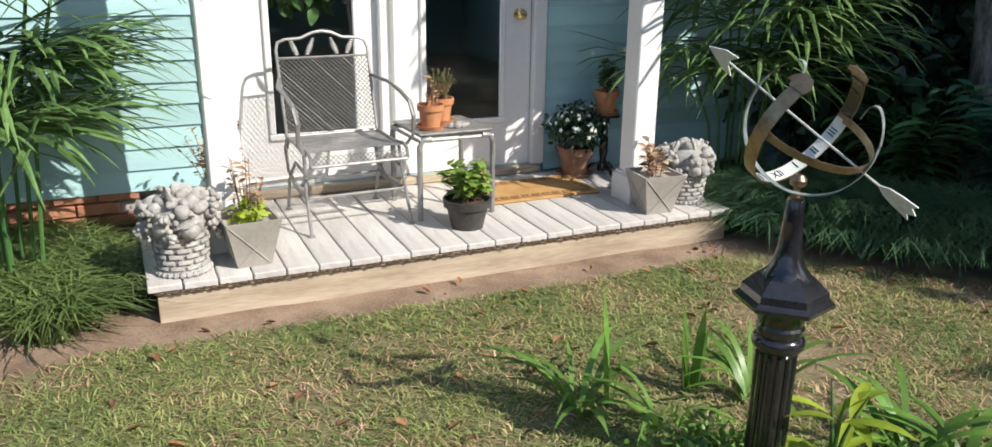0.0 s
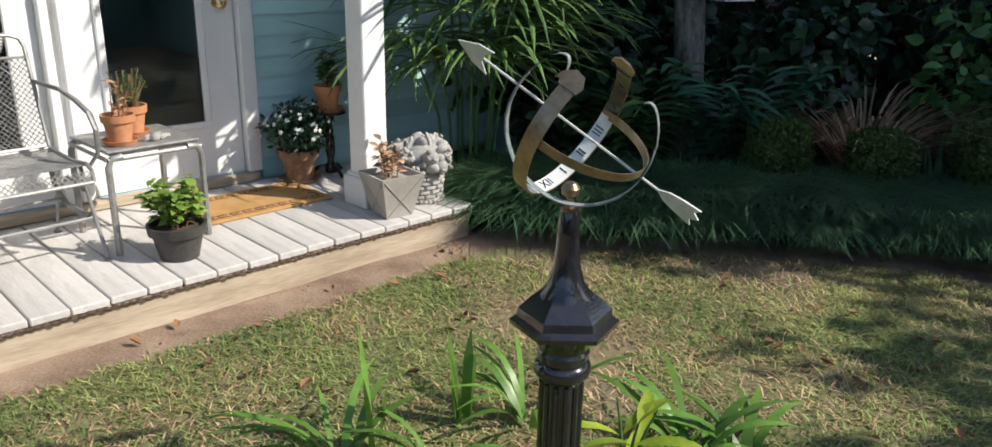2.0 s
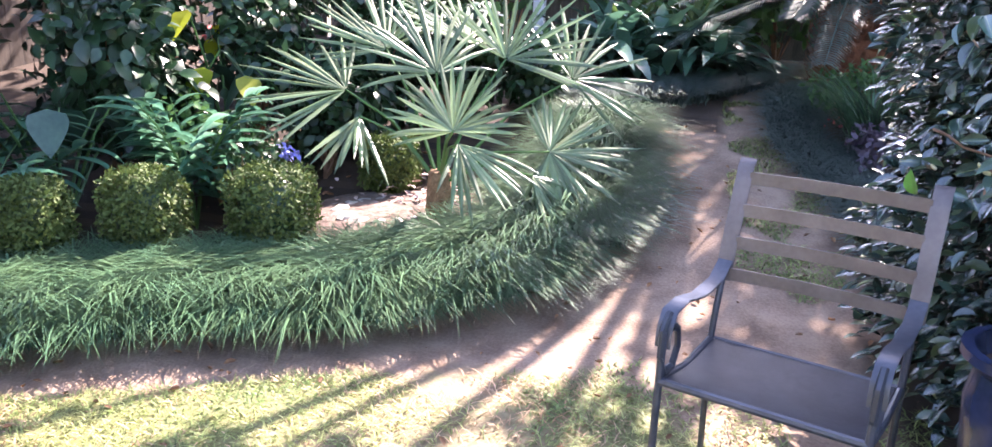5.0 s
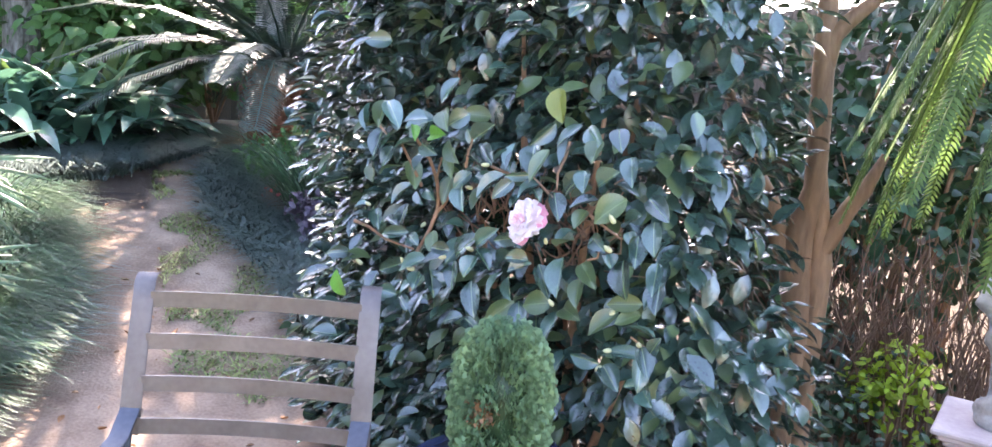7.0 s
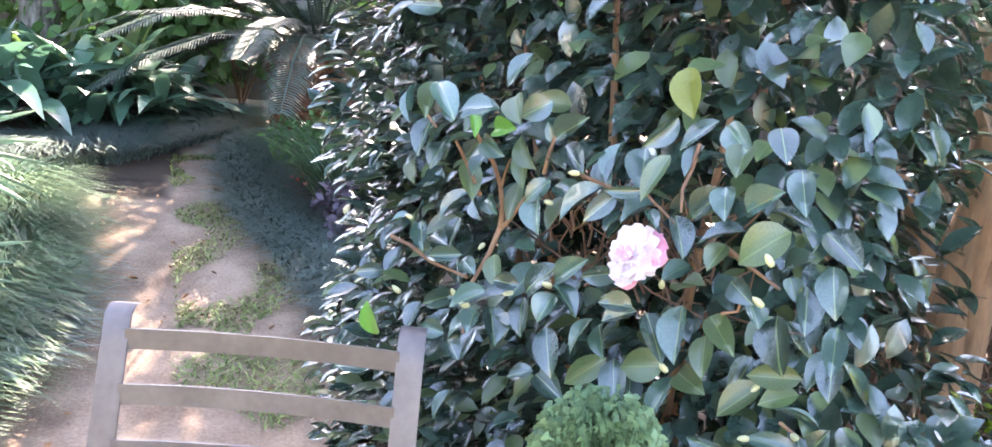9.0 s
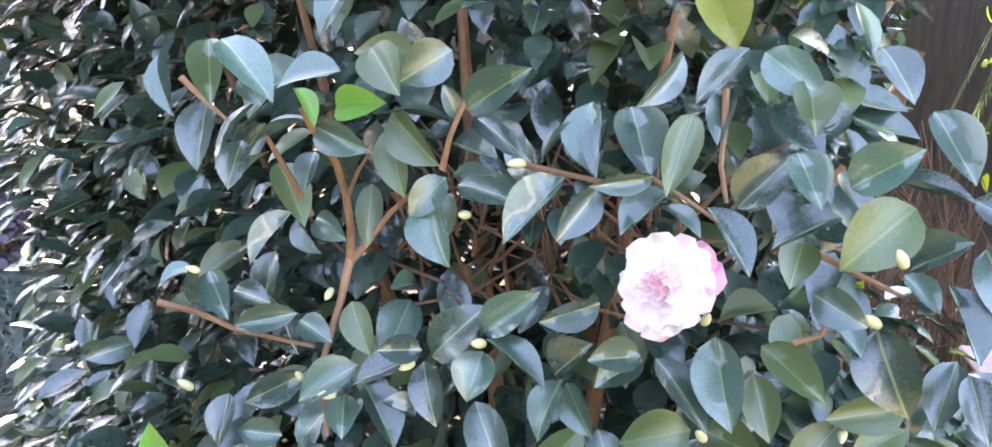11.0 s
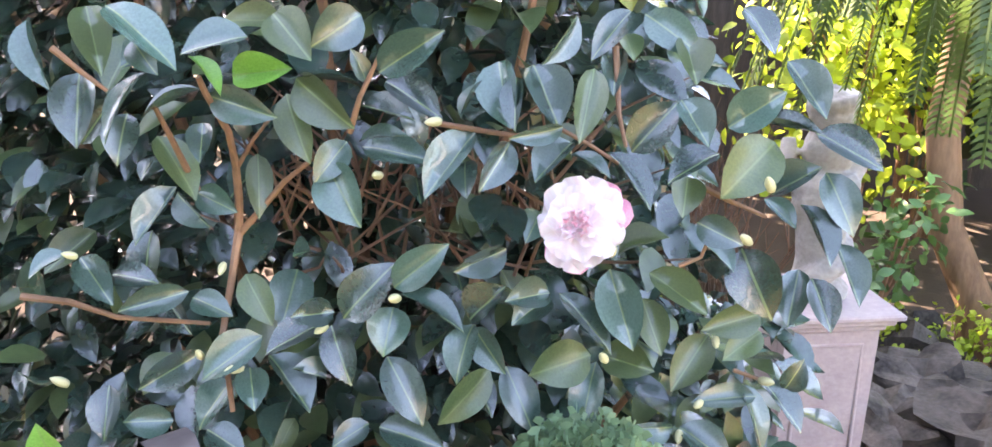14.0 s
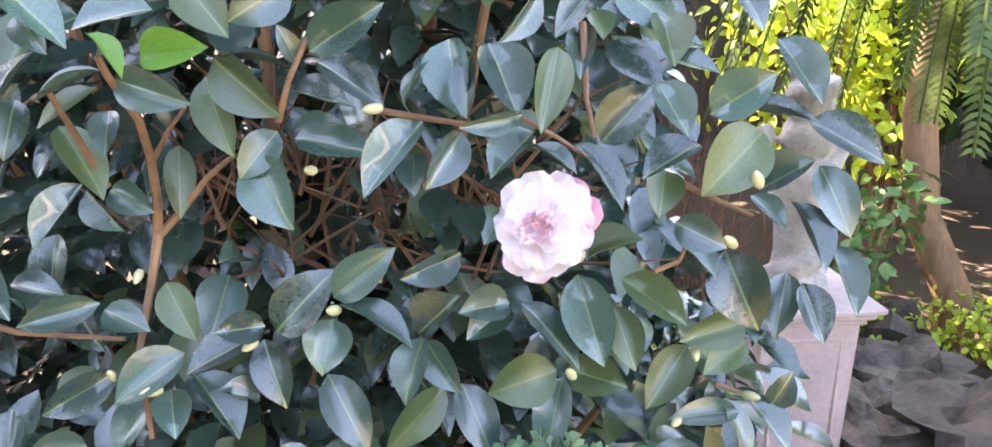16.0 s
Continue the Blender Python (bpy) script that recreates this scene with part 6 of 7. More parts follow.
def camellia_leaf(base, tip, width, material, facing=None):
    """One leaf from its stalk to its tip."""
    b, t = Vector(base), Vector(tip)
    x = t - b
    length = x.length
    x.normalize()
    up = (facing or VIEW) + Vector((random.gauss(0, 0.42), random.gauss(0, 0.42), random.gauss(0, 0.42)))
    y = up.cross(x).normalized()
    z = x.cross(y)
    k = random.randrange(3)
    ob = part("leaf", leaf_mesh(material, k), material, cam_bush)
    s = width / 0.5
    ob.matrix_local = Matrix.Translation(b - CB) @ Matrix((x * length, y * s * 1.08, z * max(length, s) * 0.9)).transposed().to_4x4()
    return ob


BUD_MESH = Geo().lathe([(0.05, -0.9), (0.35, -0.75), (0.48, -0.3), (0.46, 0.2), (0.3, 0.7), (0.02, 1.05)], 14).mesh("bud", 60)


def camellia_bud(at, tip, r):
    a = Vector(at)
    ob = part("bud", BUD_MESH, BUD, cam_bush, "pale cream flower bud")
    d = (Vector(tip) - a).normalized()
    ob.matrix_local = Matrix.Translation(a - CB) @ d.to_track_quat("Z", "Y").to_matrix().to_4x4() @ Matrix.Scale(r * 1.5, 4)


def camellia_twig(points, r):
    part("twig", Geo().tube([Vector(p) - CB for p in points], [r * (1 - 0.45 * i / (len(points) - 1)) for i in range(len(points))], 7), TWIG, cam_bush)


camellia_leaf((3.722, -0.273, 1.480), (3.629, -0.273, 1.432), 0.046, CAMELLIA)
camellia_leaf((3.827, -0.261, 1.467), (3.775, -0.232, 1.395), 0.032, CAMELLIA)
camellia_leaf((3.754, -0.275, 1.479), (3.706, -0.245, 1.412), 0.038, CAMELLIA_OLIVE)
camellia_leaf((3.716, -0.297, 1.444), (3.674, -0.279, 1.415), 0.029, CAMELLIA)
camellia_leaf((3.799, -0.290, 1.407), (3.771, -0.248, 1.333), 0.048, CAMELLIA)
camellia_leaf((3.707, -0.302, 1.410), (3.730, -0.241, 1.351), 0.046, CAMELLIA)
camellia_leaf((3.741, -0.298, 1.363), (3.726, -0.261, 1.319), 0.037, CAMELLIA)
camellia_leaf((3.676, -0.346, 1.387), (3.715, -0.291, 1.368), 0.037, CAMELLIA)
camellia_leaf((3.666, -0.349, 1.380), (3.583, -0.355, 1.361), 0.039, CAMELLIA)
camellia_leaf((3.589, -0.335, 1.447), (3.634, -0.282, 1.438), 0.044, CAMELLIA)
camellia_leaf((3.644, -0.363, 1.402), (3.569, -0.375, 1.412), 0.037, CAMELLIA_NEW)
camellia_leaf((3.668, -0.326, 1.425), (3.611, -0.314, 1.393), 0.021, CAMELLIA_NEW)
camellia_leaf((3.591, -0.377, 1.469), (3.534, -0.362, 1.427), 0.045, CAMELLIA_OLIVE)
camellia_leaf((3.499, -0.410, 1.468), (3.523, -0.360, 1.440), 0.045, CAMELLIA)
camellia_leaf((3.509, -0.418, 1.389), (3.563, -0.373, 1.416), 0.040, CAMELLIA)
camellia_leaf((3.575, -0.388, 1.400), (3.499, -0.379, 1.351), 0.047, CAMELLIA_OLIVE)
camellia_leaf((3.482, -0.413, 1.407), (3.413, -0.436, 1.452), 0.040, CAMELLIA)
camellia_leaf((3.492, -0.438, 1.395), (3.417, -0.435, 1.362), 0.037, CAMELLIA)
camellia_leaf((3.509, -0.417, 1.369), (3.442, -0.418, 1.359), 0.030, CAMELLIA)
camellia_leaf((3.616, -0.417, 1.377), (3.571, -0.386, 1.309), 0.039, CAMELLIA_OLIVE)
camellia_leaf((3.555, -0.446, 1.321), (3.567, -0.398, 1.283), 0.036, CAMELLIA)
camellia_leaf((3.572, -0.429, 1.294), (3.516, -0.405, 1.233), 0.054, CAMELLIA)
camellia_leaf((3.521, -0.423, 1.327), (3.461, -0.430, 1.342), 0.022, CAMELLIA)
camellia_leaf((3.533, -0.445, 1.316), (3.448, -0.457, 1.313), 0.043, CAMELLIA)
camellia_leaf((3.396, -0.471, 1.340), (3.425, -0.404, 1.276), 0.042, CAMELLIA)
camellia_leaf((3.352, -0.467, 1.333), (3.361, -0.417, 1.288), 0.033, CAMELLIA)
camellia_leaf((3.506, -0.423, 1.395), (3.509, -0.407, 1.431), 0.020, CAMELLIA)
camellia_leaf((3.383, -0.465, 1.396), (3.391, -0.422, 1.366), 0.026, CAMELLIA)
camellia_leaf((3.374, -0.485, 1.417), (3.342, -0.448, 1.351), 0.045, CAMELLIA)
camellia_leaf((3.775, -0.363, 1.324), (3.702, -0.350, 1.266), 0.044, CAMELLIA_OLIVE)
camellia_leaf((3.756, -0.342, 1.304), (3.754, -0.310, 1.289), 0.022, CAMELLIA)
camellia_leaf((3.699, -0.449, 1.293), (3.667, -0.411, 1.226), 0.032, CAMELLIA_OLIVE)
camellia_leaf((3.703, -0.369, 1.344), (3.681, -0.337, 1.305), 0.028, CAMELLIA)
camellia_leaf((3.759, -0.401, 1.246), (3.696, -0.398, 1.231), 0.035, CAMELLIA)
camellia_leaf((3.754, -0.365, 1.263), (3.770, -0.306, 1.203), 0.037, CAMELLIA)
camellia_leaf((3.782, -0.389, 1.247), (3.720, -0.378, 1.211), 0.031, CAMELLIA)
camellia_leaf((3.344, -0.508, 1.412), (3.299, -0.479, 1.349), 0.048, CAMELLIA)
camellia_leaf((3.273, -0.509, 1.411), (3.266, -0.458, 1.342), 0.032, CAMELLIA_OLIVE)
camellia_leaf((3.345, -0.470, 1.403), (3.331, -0.431, 1.355), 0.026, CAMELLIA)
camellia_leaf((3.297, -0.484, 1.351), (3.335, -0.433, 1.342), 0.020, CAMELLIA)
camellia_leaf((3.297, -0.511, 1.329), (3.319, -0.459, 1.294), 0.040, CAMELLIA)
camellia_leaf((3.290, -0.485, 1.321), (3.238, -0.477, 1.306), 0.023, CAMELLIA)
camellia_leaf((3.261, -0.522, 1.319), (3.199, -0.506, 1.269), 0.037, CAMELLIA)
camellia_leaf((3.238, -0.539, 1.318), (3.193, -0.555, 1.376), 0.044, CAMELLIA)
camellia_leaf((3.191, -0.557, 1.376), (3.152, -0.532, 1.333), 0.036, CAMELLIA)
camellia_leaf((3.150, -0.572, 1.318), (3.190, -0.517, 1.298), 0.040, CAMELLIA)
camellia_leaf((3.181, -0.564, 1.291), (3.173, -0.527, 1.257), 0.035, CAMELLIA_OLIVE)
camellia_leaf((3.098, -0.608, 1.329), (3.132, -0.545, 1.282), 0.057, CAMELLIA_OLIVE)
camellia_leaf((3.140, -0.560, 1.349), (3.085, -0.574, 1.389), 0.042, CAMELLIA)
camellia_leaf((3.126, -0.590, 1.351), (3.045, -0.601, 1.348), 0.020, CAMELLIA)
camellia_leaf((3.092, -0.605, 1.417), (3.044, -0.580, 1.362), 0.036, CAMELLIA)
camellia_leaf((3.060, -0.635, 1.337), (2.985, -0.632, 1.306), 0.041, CAMELLIA)
camellia_leaf((3.096, -0.605, 1.270), (3.048, -0.614, 1.305), 0.038, CAMELLIA)
camellia_leaf((3.107, -0.625, 1.259), (3.066, -0.609, 1.236), 0.025, CAMELLIA)
camellia_leaf((3.046, -0.644, 1.292), (3.005, -0.614, 1.235), 0.041, CAMELLIA)
camellia_leaf((3.067, -0.622, 1.258), (3.025, -0.592, 1.200), 0.038, CAMELLIA)
camellia_leaf((3.244, -0.585, 1.464), (3.178, -0.575, 1.427), 0.040, CAMELLIA)
camellia_leaf((3.140, -0.598, 1.471), (3.096, -0.578, 1.435), 0.039, CAMELLIA)
camellia_leaf((3.200, -0.592, 1.438), (3.175, -0.559, 1.393), 0.040, CAMELLIA_OLIVE)
camellia_leaf((3.306, -0.538, 1.466), (3.316, -0.486, 1.414), 0.033, CAMELLIA)
camellia_leaf((3.257, -0.580, 1.468), (3.282, -0.524, 1.426), 0.030, CAMELLIA)
camellia_leaf((3.170, -0.574, 1.237), (3.118, -0.565, 1.221), 0.035, CAMELLIA)
camellia_leaf((3.269, -0.567, 1.428), (3.257, -0.527, 1.380), 0.027, CAMELLIA)
camellia_leaf((3.858, -0.296, 1.178), (3.793, -0.283, 1.131), 0.038, CAMELLIA)
camellia_leaf((3.820, -0.309, 1.157), (3.756, -0.315, 1.161), 0.036, CAMELLIA)
camellia_leaf((3.737, -0.350, 1.135), (3.797, -0.288, 1.120), 0.034, CAMELLIA)
camellia_leaf((3.781, -0.359, 1.120), (3.786, -0.340, 1.151), 0.027, CAMELLIA)
camellia_leaf((3.790, -0.360, 1.112), (3.741, -0.344, 1.080), 0.035, CAMELLIA)
camellia_leaf((3.734, -0.351, 1.127), (3.674, -0.349, 1.120), 0.034, CAMELLIA)
camellia_leaf((3.695, -0.404, 1.147), (3.643, -0.383, 1.097), 0.039, CAMELLIA_OLIVE)
camellia_leaf((3.645, -0.373, 1.084), (3.690, -0.308, 1.046), 0.049, CAMELLIA)
camellia_leaf((3.721, -0.346, 1.059), (3.769, -0.282, 1.024), 0.038, CAMELLIA)
camellia_leaf((3.574, -0.399, 1.103), (3.616, -0.342, 1.083), 0.041, CAMELLIA)
camellia_leaf((3.552, -0.414, 1.109), (3.498, -0.438, 1.180), 0.054, CAMELLIA)
camellia_leaf((3.498, -0.445, 1.147), (3.436, -0.469, 1.204), 0.041, CAMELLIA)
camellia_leaf((3.484, -0.437, 1.144), (3.397, -0.442, 1.117), 0.037, CAMELLIA)
camellia_leaf((3.504, -0.451, 1.119), (3.494, -0.411, 1.074), 0.049, CAMELLIA)
camellia_leaf((3.410, -0.484, 1.102), (3.417, -0.433, 1.050), 0.045, CAMELLIA)
camellia_leaf((3.420, -0.503, 1.088), (3.370, -0.483, 1.044), 0.037, CAMELLIA)
camellia_leaf((3.513, -0.445, 1.054), (3.449, -0.423, 0.986), 0.046, CAMELLIA)
camellia_leaf((3.579, -0.423, 1.092), (3.536, -0.395, 1.033), 0.040, CAMELLIA)
camellia_leaf((3.650, -0.385, 1.052), (3.578, -0.372, 0.997), 0.048, CAMELLIA)
camellia_leaf((3.658, -0.359, 1.045), (3.629, -0.331, 1.006), 0.038, CAMELLIA)
camellia_leaf((3.697, -0.368, 1.014), (3.721, -0.314, 0.975), 0.049, CAMELLIA)
camellia_leaf((3.405, -0.465, 1.115), (3.363, -0.475, 1.162), 0.044, CAMELLIA)
camellia_leaf((3.815, -0.200, 0.945), (3.800, -0.165, 1.015), 0.046, CAMELLIA_NEW, Vector((-1.6, 1.6, 0.6)))
camellia_leaf((3.406, -0.516, 1.029), (3.439, -0.449, 0.971), 0.043, CAMELLIA_OLIVE)
camellia_leaf((3.553, -0.399, 1.123), (3.583, -0.357, 1.127), 0.033, CAMELLIA)
camellia_leaf((3.838, -0.267, 1.193), (3.858, -0.224, 1.178), 0.033, CAMELLIA)
camellia_leaf((3.889, -0.265, 1.022), (3.915, -0.226, 1.027), 0.035, CAMELLIA)
camellia_leaf((3.781, -0.338, 0.951), (3.822, -0.293, 0.961), 0.040, CAMELLIA)
camellia_leaf((3.851, -0.304, 1.002), (3.829, -0.266, 0.947), 0.040, CAMELLIA)
camellia_leaf((3.702, -0.321, 0.967), (3.644, -0.318, 0.957), 0.038, CAMELLIA)
camellia_leaf((3.542, -0.440, 0.955), (3.568, -0.394, 0.942), 0.032, CAMELLIA)
camellia_leaf((3.525, -0.437, 0.956), (3.436, -0.449, 0.945), 0.043, CAMELLIA)
camellia_leaf((3.378, -0.509, 1.195), (3.420, -0.454, 1.176), 0.033, CAMELLIA)
camellia_leaf((3.577, -0.405, 1.027), (3.602, -0.374, 1.050), 0.031, CAMELLIA)
camellia_leaf((3.319, -0.503, 1.151), (3.354, -0.457, 1.151), 0.036, CAMELLIA)
camellia_leaf((3.323, -0.513, 1.143), (3.349, -0.463, 1.120), 0.036, CAMELLIA)
camellia_leaf((3.317, -0.527, 1.142), (3.239, -0.518, 1.092), 0.041, CAMELLIA)
camellia_leaf((3.268, -0.564, 1.169), (3.223, -0.527, 1.087), 0.050, CAMELLIA)
camellia_leaf((3.227, -0.588, 1.163), (3.152, -0.583, 1.124), 0.039, CAMELLIA_OLIVE)
camellia_leaf((3.236, -0.592, 1.127), (3.198, -0.562, 1.072), 0.038, CAMELLIA_OLIVE)
camellia_leaf((3.286, -0.555, 1.057), (3.337, -0.497, 1.044), 0.054, CAMELLIA_OLIVE)
camellia_leaf((3.284, -0.583, 1.045), (3.214, -0.587, 1.036), 0.046, CAMELLIA_OLIVE)
camellia_leaf((3.287, -0.579, 1.037), (3.289, -0.522, 0.962), 0.041, CAMELLIA)
camellia_leaf((3.167, -0.658, 1.066), (3.193, -0.596, 1.010), 0.044, CAMELLIA_OLIVE)
camellia_leaf((3.108, -0.680, 1.098), (3.164, -0.620, 1.087), 0.039, CAMELLIA_OLIVE)
camellia_leaf((3.105, -0.675, 1.075), (3.136, -0.625, 1.056), 0.035, CAMELLIA_OLIVE)
camellia_leaf((3.129, -0.634, 1.194), (3.086, -0.601, 1.124), 0.059, CAMELLIA)
camellia_leaf((3.170, -0.617, 1.197), (3.128, -0.603, 1.179), 0.033, CAMELLIA)
camellia_leaf((3.071, -0.702, 1.155), (3.072, -0.652, 1.099), 0.038, CAMELLIA)
camellia_leaf((3.053, -0.678, 1.154), (3.020, -0.647, 1.103), 0.036, CAMELLIA)
camellia_leaf((3.028, -0.650, 1.210), (2.993, -0.617, 1.150), 0.032, CAMELLIA)
camellia_leaf((3.385, -0.518, 1.036), (3.331, -0.492, 0.971), 0.045, CAMELLIA)
camellia_leaf((3.202, -0.644, 0.932), (3.255, -0.593, 0.942), 0.033, CAMELLIA)
camellia_leaf((3.194, -0.646, 0.933), (3.121, -0.643, 0.902), 0.045, CAMELLIA)
camellia_leaf((3.108, -0.698, 0.973), (3.174, -0.641, 0.983), 0.031, CAMELLIA)
camellia_leaf((3.127, -0.703, 0.985), (3.079, -0.671, 0.911), 0.041, CAMELLIA)
camellia_leaf((3.100, -0.679, 1.007), (3.040, -0.663, 0.958), 0.040, CAMELLIA)
camellia_leaf((3.078, -0.700, 1.029), (3.130, -0.654, 1.049), 0.036, CAMELLIA)
camellia_leaf((3.073, -0.686, 0.997), (3.050, -0.684, 1.038), 0.032, CAMELLIA)
camellia_leaf((3.247, -0.532, 1.199), (3.196, -0.541, 1.232), 0.046, CAMELLIA_OLIVE)
camellia_leaf((3.085, -0.686, 0.910), (3.035, -0.676, 0.892), 0.041, CAMELLIA)
camellia_leaf((3.270, -0.520, 1.545), (3.235, -0.515, 1.470), 0.046, CAMELLIA_YELLOW)
# buds
camellia_bud((3.823, -0.259, 1.197), (3.828, -0.249, 1.202), 0.0065)
camellia_bud((3.877, -0.256, 1.023), (3.883, -0.247, 1.031), 0.0086)
camellia_bud((3.656, -0.333, 1.055), (3.668, -0.317, 1.055), 0.0082)
camellia_bud((3.561, -0.383, 1.106), (3.563, -0.372, 1.104), 0.0074)
camellia_bud((3.421, -0.423, 1.357), (3.429, -0.410, 1.357), 0.0072)
camellia_bud((3.709, -0.380, 1.160), (3.705, -0.370, 1.153), 0.0069)
camellia_bud((3.482, -0.423, 1.144), (3.482, -0.414, 1.147), 0.0080)
camellia_bud((3.492, -0.415, 1.293), (3.491, -0.407, 1.295), 0.0069)
camellia_bud((3.263, -0.538, 1.065), (3.264, -0.531, 1.073), 0.0075)
camellia_bud((3.151, -0.631, 1.070), (3.148, -0.622, 1.066), 0.0070)
camellia_bud((3.169, -0.639, 0.976), (3.171, -0.629, 0.976), 0.0073)
camellia_bud((3.094, -0.573, 1.289), (3.096, -0.566, 1.299), 0.0080)
camellia_bud((3.116, -0.583, 1.221), (3.121, -0.574, 1.229), 0.0077)
camellia_bud((3.093, -0.669, 1.012), (3.083, -0.665, 1.014), 0.0080)
camellia_bud((3.704, -0.325, 1.067), (3.702, -0.320, 1.075), 0.0068)
camellia_bud((3.244, -0.502, 1.213), (3.239, -0.498, 1.221), 0.0069)
camellia_bud((3.190, -0.633, 0.927), (3.188, -0.621, 0.920), 0.0074)
# twigs
camellia_twig([(3.714, -0.419, 1.197), (3.707, -0.418, 1.240), (3.692, -0.403, 1.288), (3.673, -0.378, 1.334), (3.661, -0.338, 1.384), (3.657, -0.326, 1.404)], 0.0060)
camellia_twig([(3.717, -0.418, 1.190), (3.688, -0.430, 1.222), (3.645, -0.434, 1.266), (3.598, -0.426, 1.296)], 0.0050)
camellia_twig([(3.689, -0.405, 1.288), (3.654, -0.396, 1.323), (3.621, -0.390, 1.350)], 0.0030)
camellia_twig([(3.736, -0.379, 1.259), (3.727, -0.349, 1.312), (3.711, -0.309, 1.374)], 0.0050)
camellia_twig([(3.434, -0.443, 1.352), (3.387, -0.462, 1.344), (3.348, -0.474, 1.339), (3.302, -0.487, 1.348), (3.267, -0.497, 1.329), (3.243, -0.511, 1.310)], 0.0035)
camellia_twig([(3.266, -0.555, 1.430), (3.257, -0.540, 1.392), (3.248, -0.521, 1.362), (3.237, -0.516, 1.328)], 0.0040)
camellia_twig([(3.530, -0.419, 1.338), (3.511, -0.416, 1.379), (3.485, -0.419, 1.424)], 0.0040)
camellia_twig([(3.910, -0.246, 1.135), (3.866, -0.278, 1.124), (3.829, -0.314, 1.097), (3.716, -0.358, 1.093)], 0.0050)
camellia_twig([(3.714, -0.419, 1.197), (3.713, -0.400, 1.145), (3.696, -0.356, 1.081), (3.677, -0.342, 0.988)], 0.0060)
camellia_twig([(3.177, -0.562, 1.287), (3.145, -0.581, 1.267), (3.100, -0.605, 1.244)], 0.0040)
camellia_twig([(3.135, -0.674, 1.016), (3.109, -0.687, 1.005), (3.090, -0.694, 0.998)], 0.0030)
camellia_twig([(3.795, -0.257, 1.436), (3.774, -0.269, 1.413), (3.751, -0.284, 1.389)], 0.0040)
camellia_twig([(3.189, -0.579, 1.180), (3.167, -0.591, 1.190), (3.151, -0.586, 1.236)], 0.0030)
# flower
FLOWER_AT, FLOWER_FACE = Vector((3.264, -0.456, 1.254)), Vector((-0.336, 0.890, 0.308))


# main stems and the foliage behind and round the nearest leaves
for x, y, z in ((3.45, -0.75, 1.5), (3.75, -0.65, 1.7), (4.1, -0.6, 1.6), (4.4, -0.6, 1.5), (3.6, -1.0, 2.0), (4.0, -1.0, 2.1), (3.3, -0.8, 0.9), (4.3, -0.7, 1.0)):
    p = Vector((x, y, z)) - CB
    part("stem", Geo().tube([(p.x * 0.15, p.y * 0.15, -0.03), (p.x * 0.4, p.y * 0.4, p.z * 0.4), (p.x * 0.75, p.y * 0.8, p.z * 0.75), p], [0.022, 0.017, 0.011, 0.005], 7), TWIG, cam_bush)
E1 = np.array([0.95, 0.31, 0.0])
E2 = np.array([-0.31, 0.95, 0.0])


def bush_points(n, lo, hi):
    """Points in the bush's rounded block: along it, through it and up."""
    a, c, z = RNG.uniform(-0.9, 1, n), RNG.uniform(lo, hi, n), RNG.uniform(0.12, 2.35, n)
    a = np.where((z > 1.0) & (a < -0.72), -a, a)
    half = 1.0 * (1 - 0.12 * np.clip((z - 1.6) / 0.8, 0, 1))
    depth = 0.46 * np.sqrt(np.clip(1 - 0.75 * a * a, 0.05, 1)) + 0.05 * np.sin(7 * z + 5 * a)
    pos = np.array(CB) + np.outer(a * half + 0.17, E1) + np.outer(c * depth, E2)
    pos[:, 2] = z
    out = np.outer(a * 0.5, E1) + np.outer(np.clip(c, -1, 1) + 0.2, E2)
    return pos, out


near_xy = []
for o in cam_bush.children:
    if o.name.startswith("leaf"):
        near_xy.append(np.array(o.matrix_local.translation + CB))
near_xy = np.array(near_xy)
pos, out = bush_points(900, 0.7, 1.05)
made = 0
for p, o in zip(pos, out):
    gap = np.min(np.linalg.norm(near_xy - p, axis=1))
    if gap < 0.045 or made >= 165:
        continue
    in_view = 3.05 < p[0] < 3.85 and 0.8 < p[2] < 1.5
    if in_view and p[1] > -0.62 + 0.36 * (p[0] - 3.1):
        continue
    made += 1
    d = Vector(o + RNG.normal(0, 0.45, 3) + [0, 0, -0.25]).normalized()
    L = random.uniform(0.065, 0.095)
    camellia_leaf(p, Vector(p) + d * L, L * random.uniform(0.48, 0.6), CAMELLIA if random.random() < 0.8 else CAMELLIA_OLIVE, (Vector(o) * 0.7 + Vector((0, 0, 0.8))).normalized())
LEAF_LOW = leaf_shape(0.52, 0.16, 0.14, 5, 0.48)
for n, lo, hi, material, size in ((1900, 0.35, 1.0, CAMELLIA, 0.083), (600, 0.3, 1.0, CAMELLIA_OLIVE, 0.08), (11500, -1.0, 0.45, CAMELLIA, 0.09)):
    pos, out = bush_points(n, lo, hi)
    keep = ~((pos[:, 0] > 3.05) & (pos[:, 0] < 3.95) & (pos[:, 2] > 0.85) & (pos[:, 2] < 1.5) & (pos[:, 1] > -0.66 + 0.36 * (pos[:, 0] - 3.1)))
    pos, out = pos[keep], out[keep]
    k = len(pos)
    dirs = out + RNG.normal(0, 0.5, (k, 3)) + [0, 0, -0.25]
    ob = part("foliage", strew("foliage", *LEAF_LOW, frames_from(dirs, out * 0.6 + [0, 0, 0.9] + 0.3 * unit(k), size * RNG.uniform(0.75, 1.15, k)), pos - np.array(CB), material), None, cam_bush)
    tagged(ob, kind="stuff")

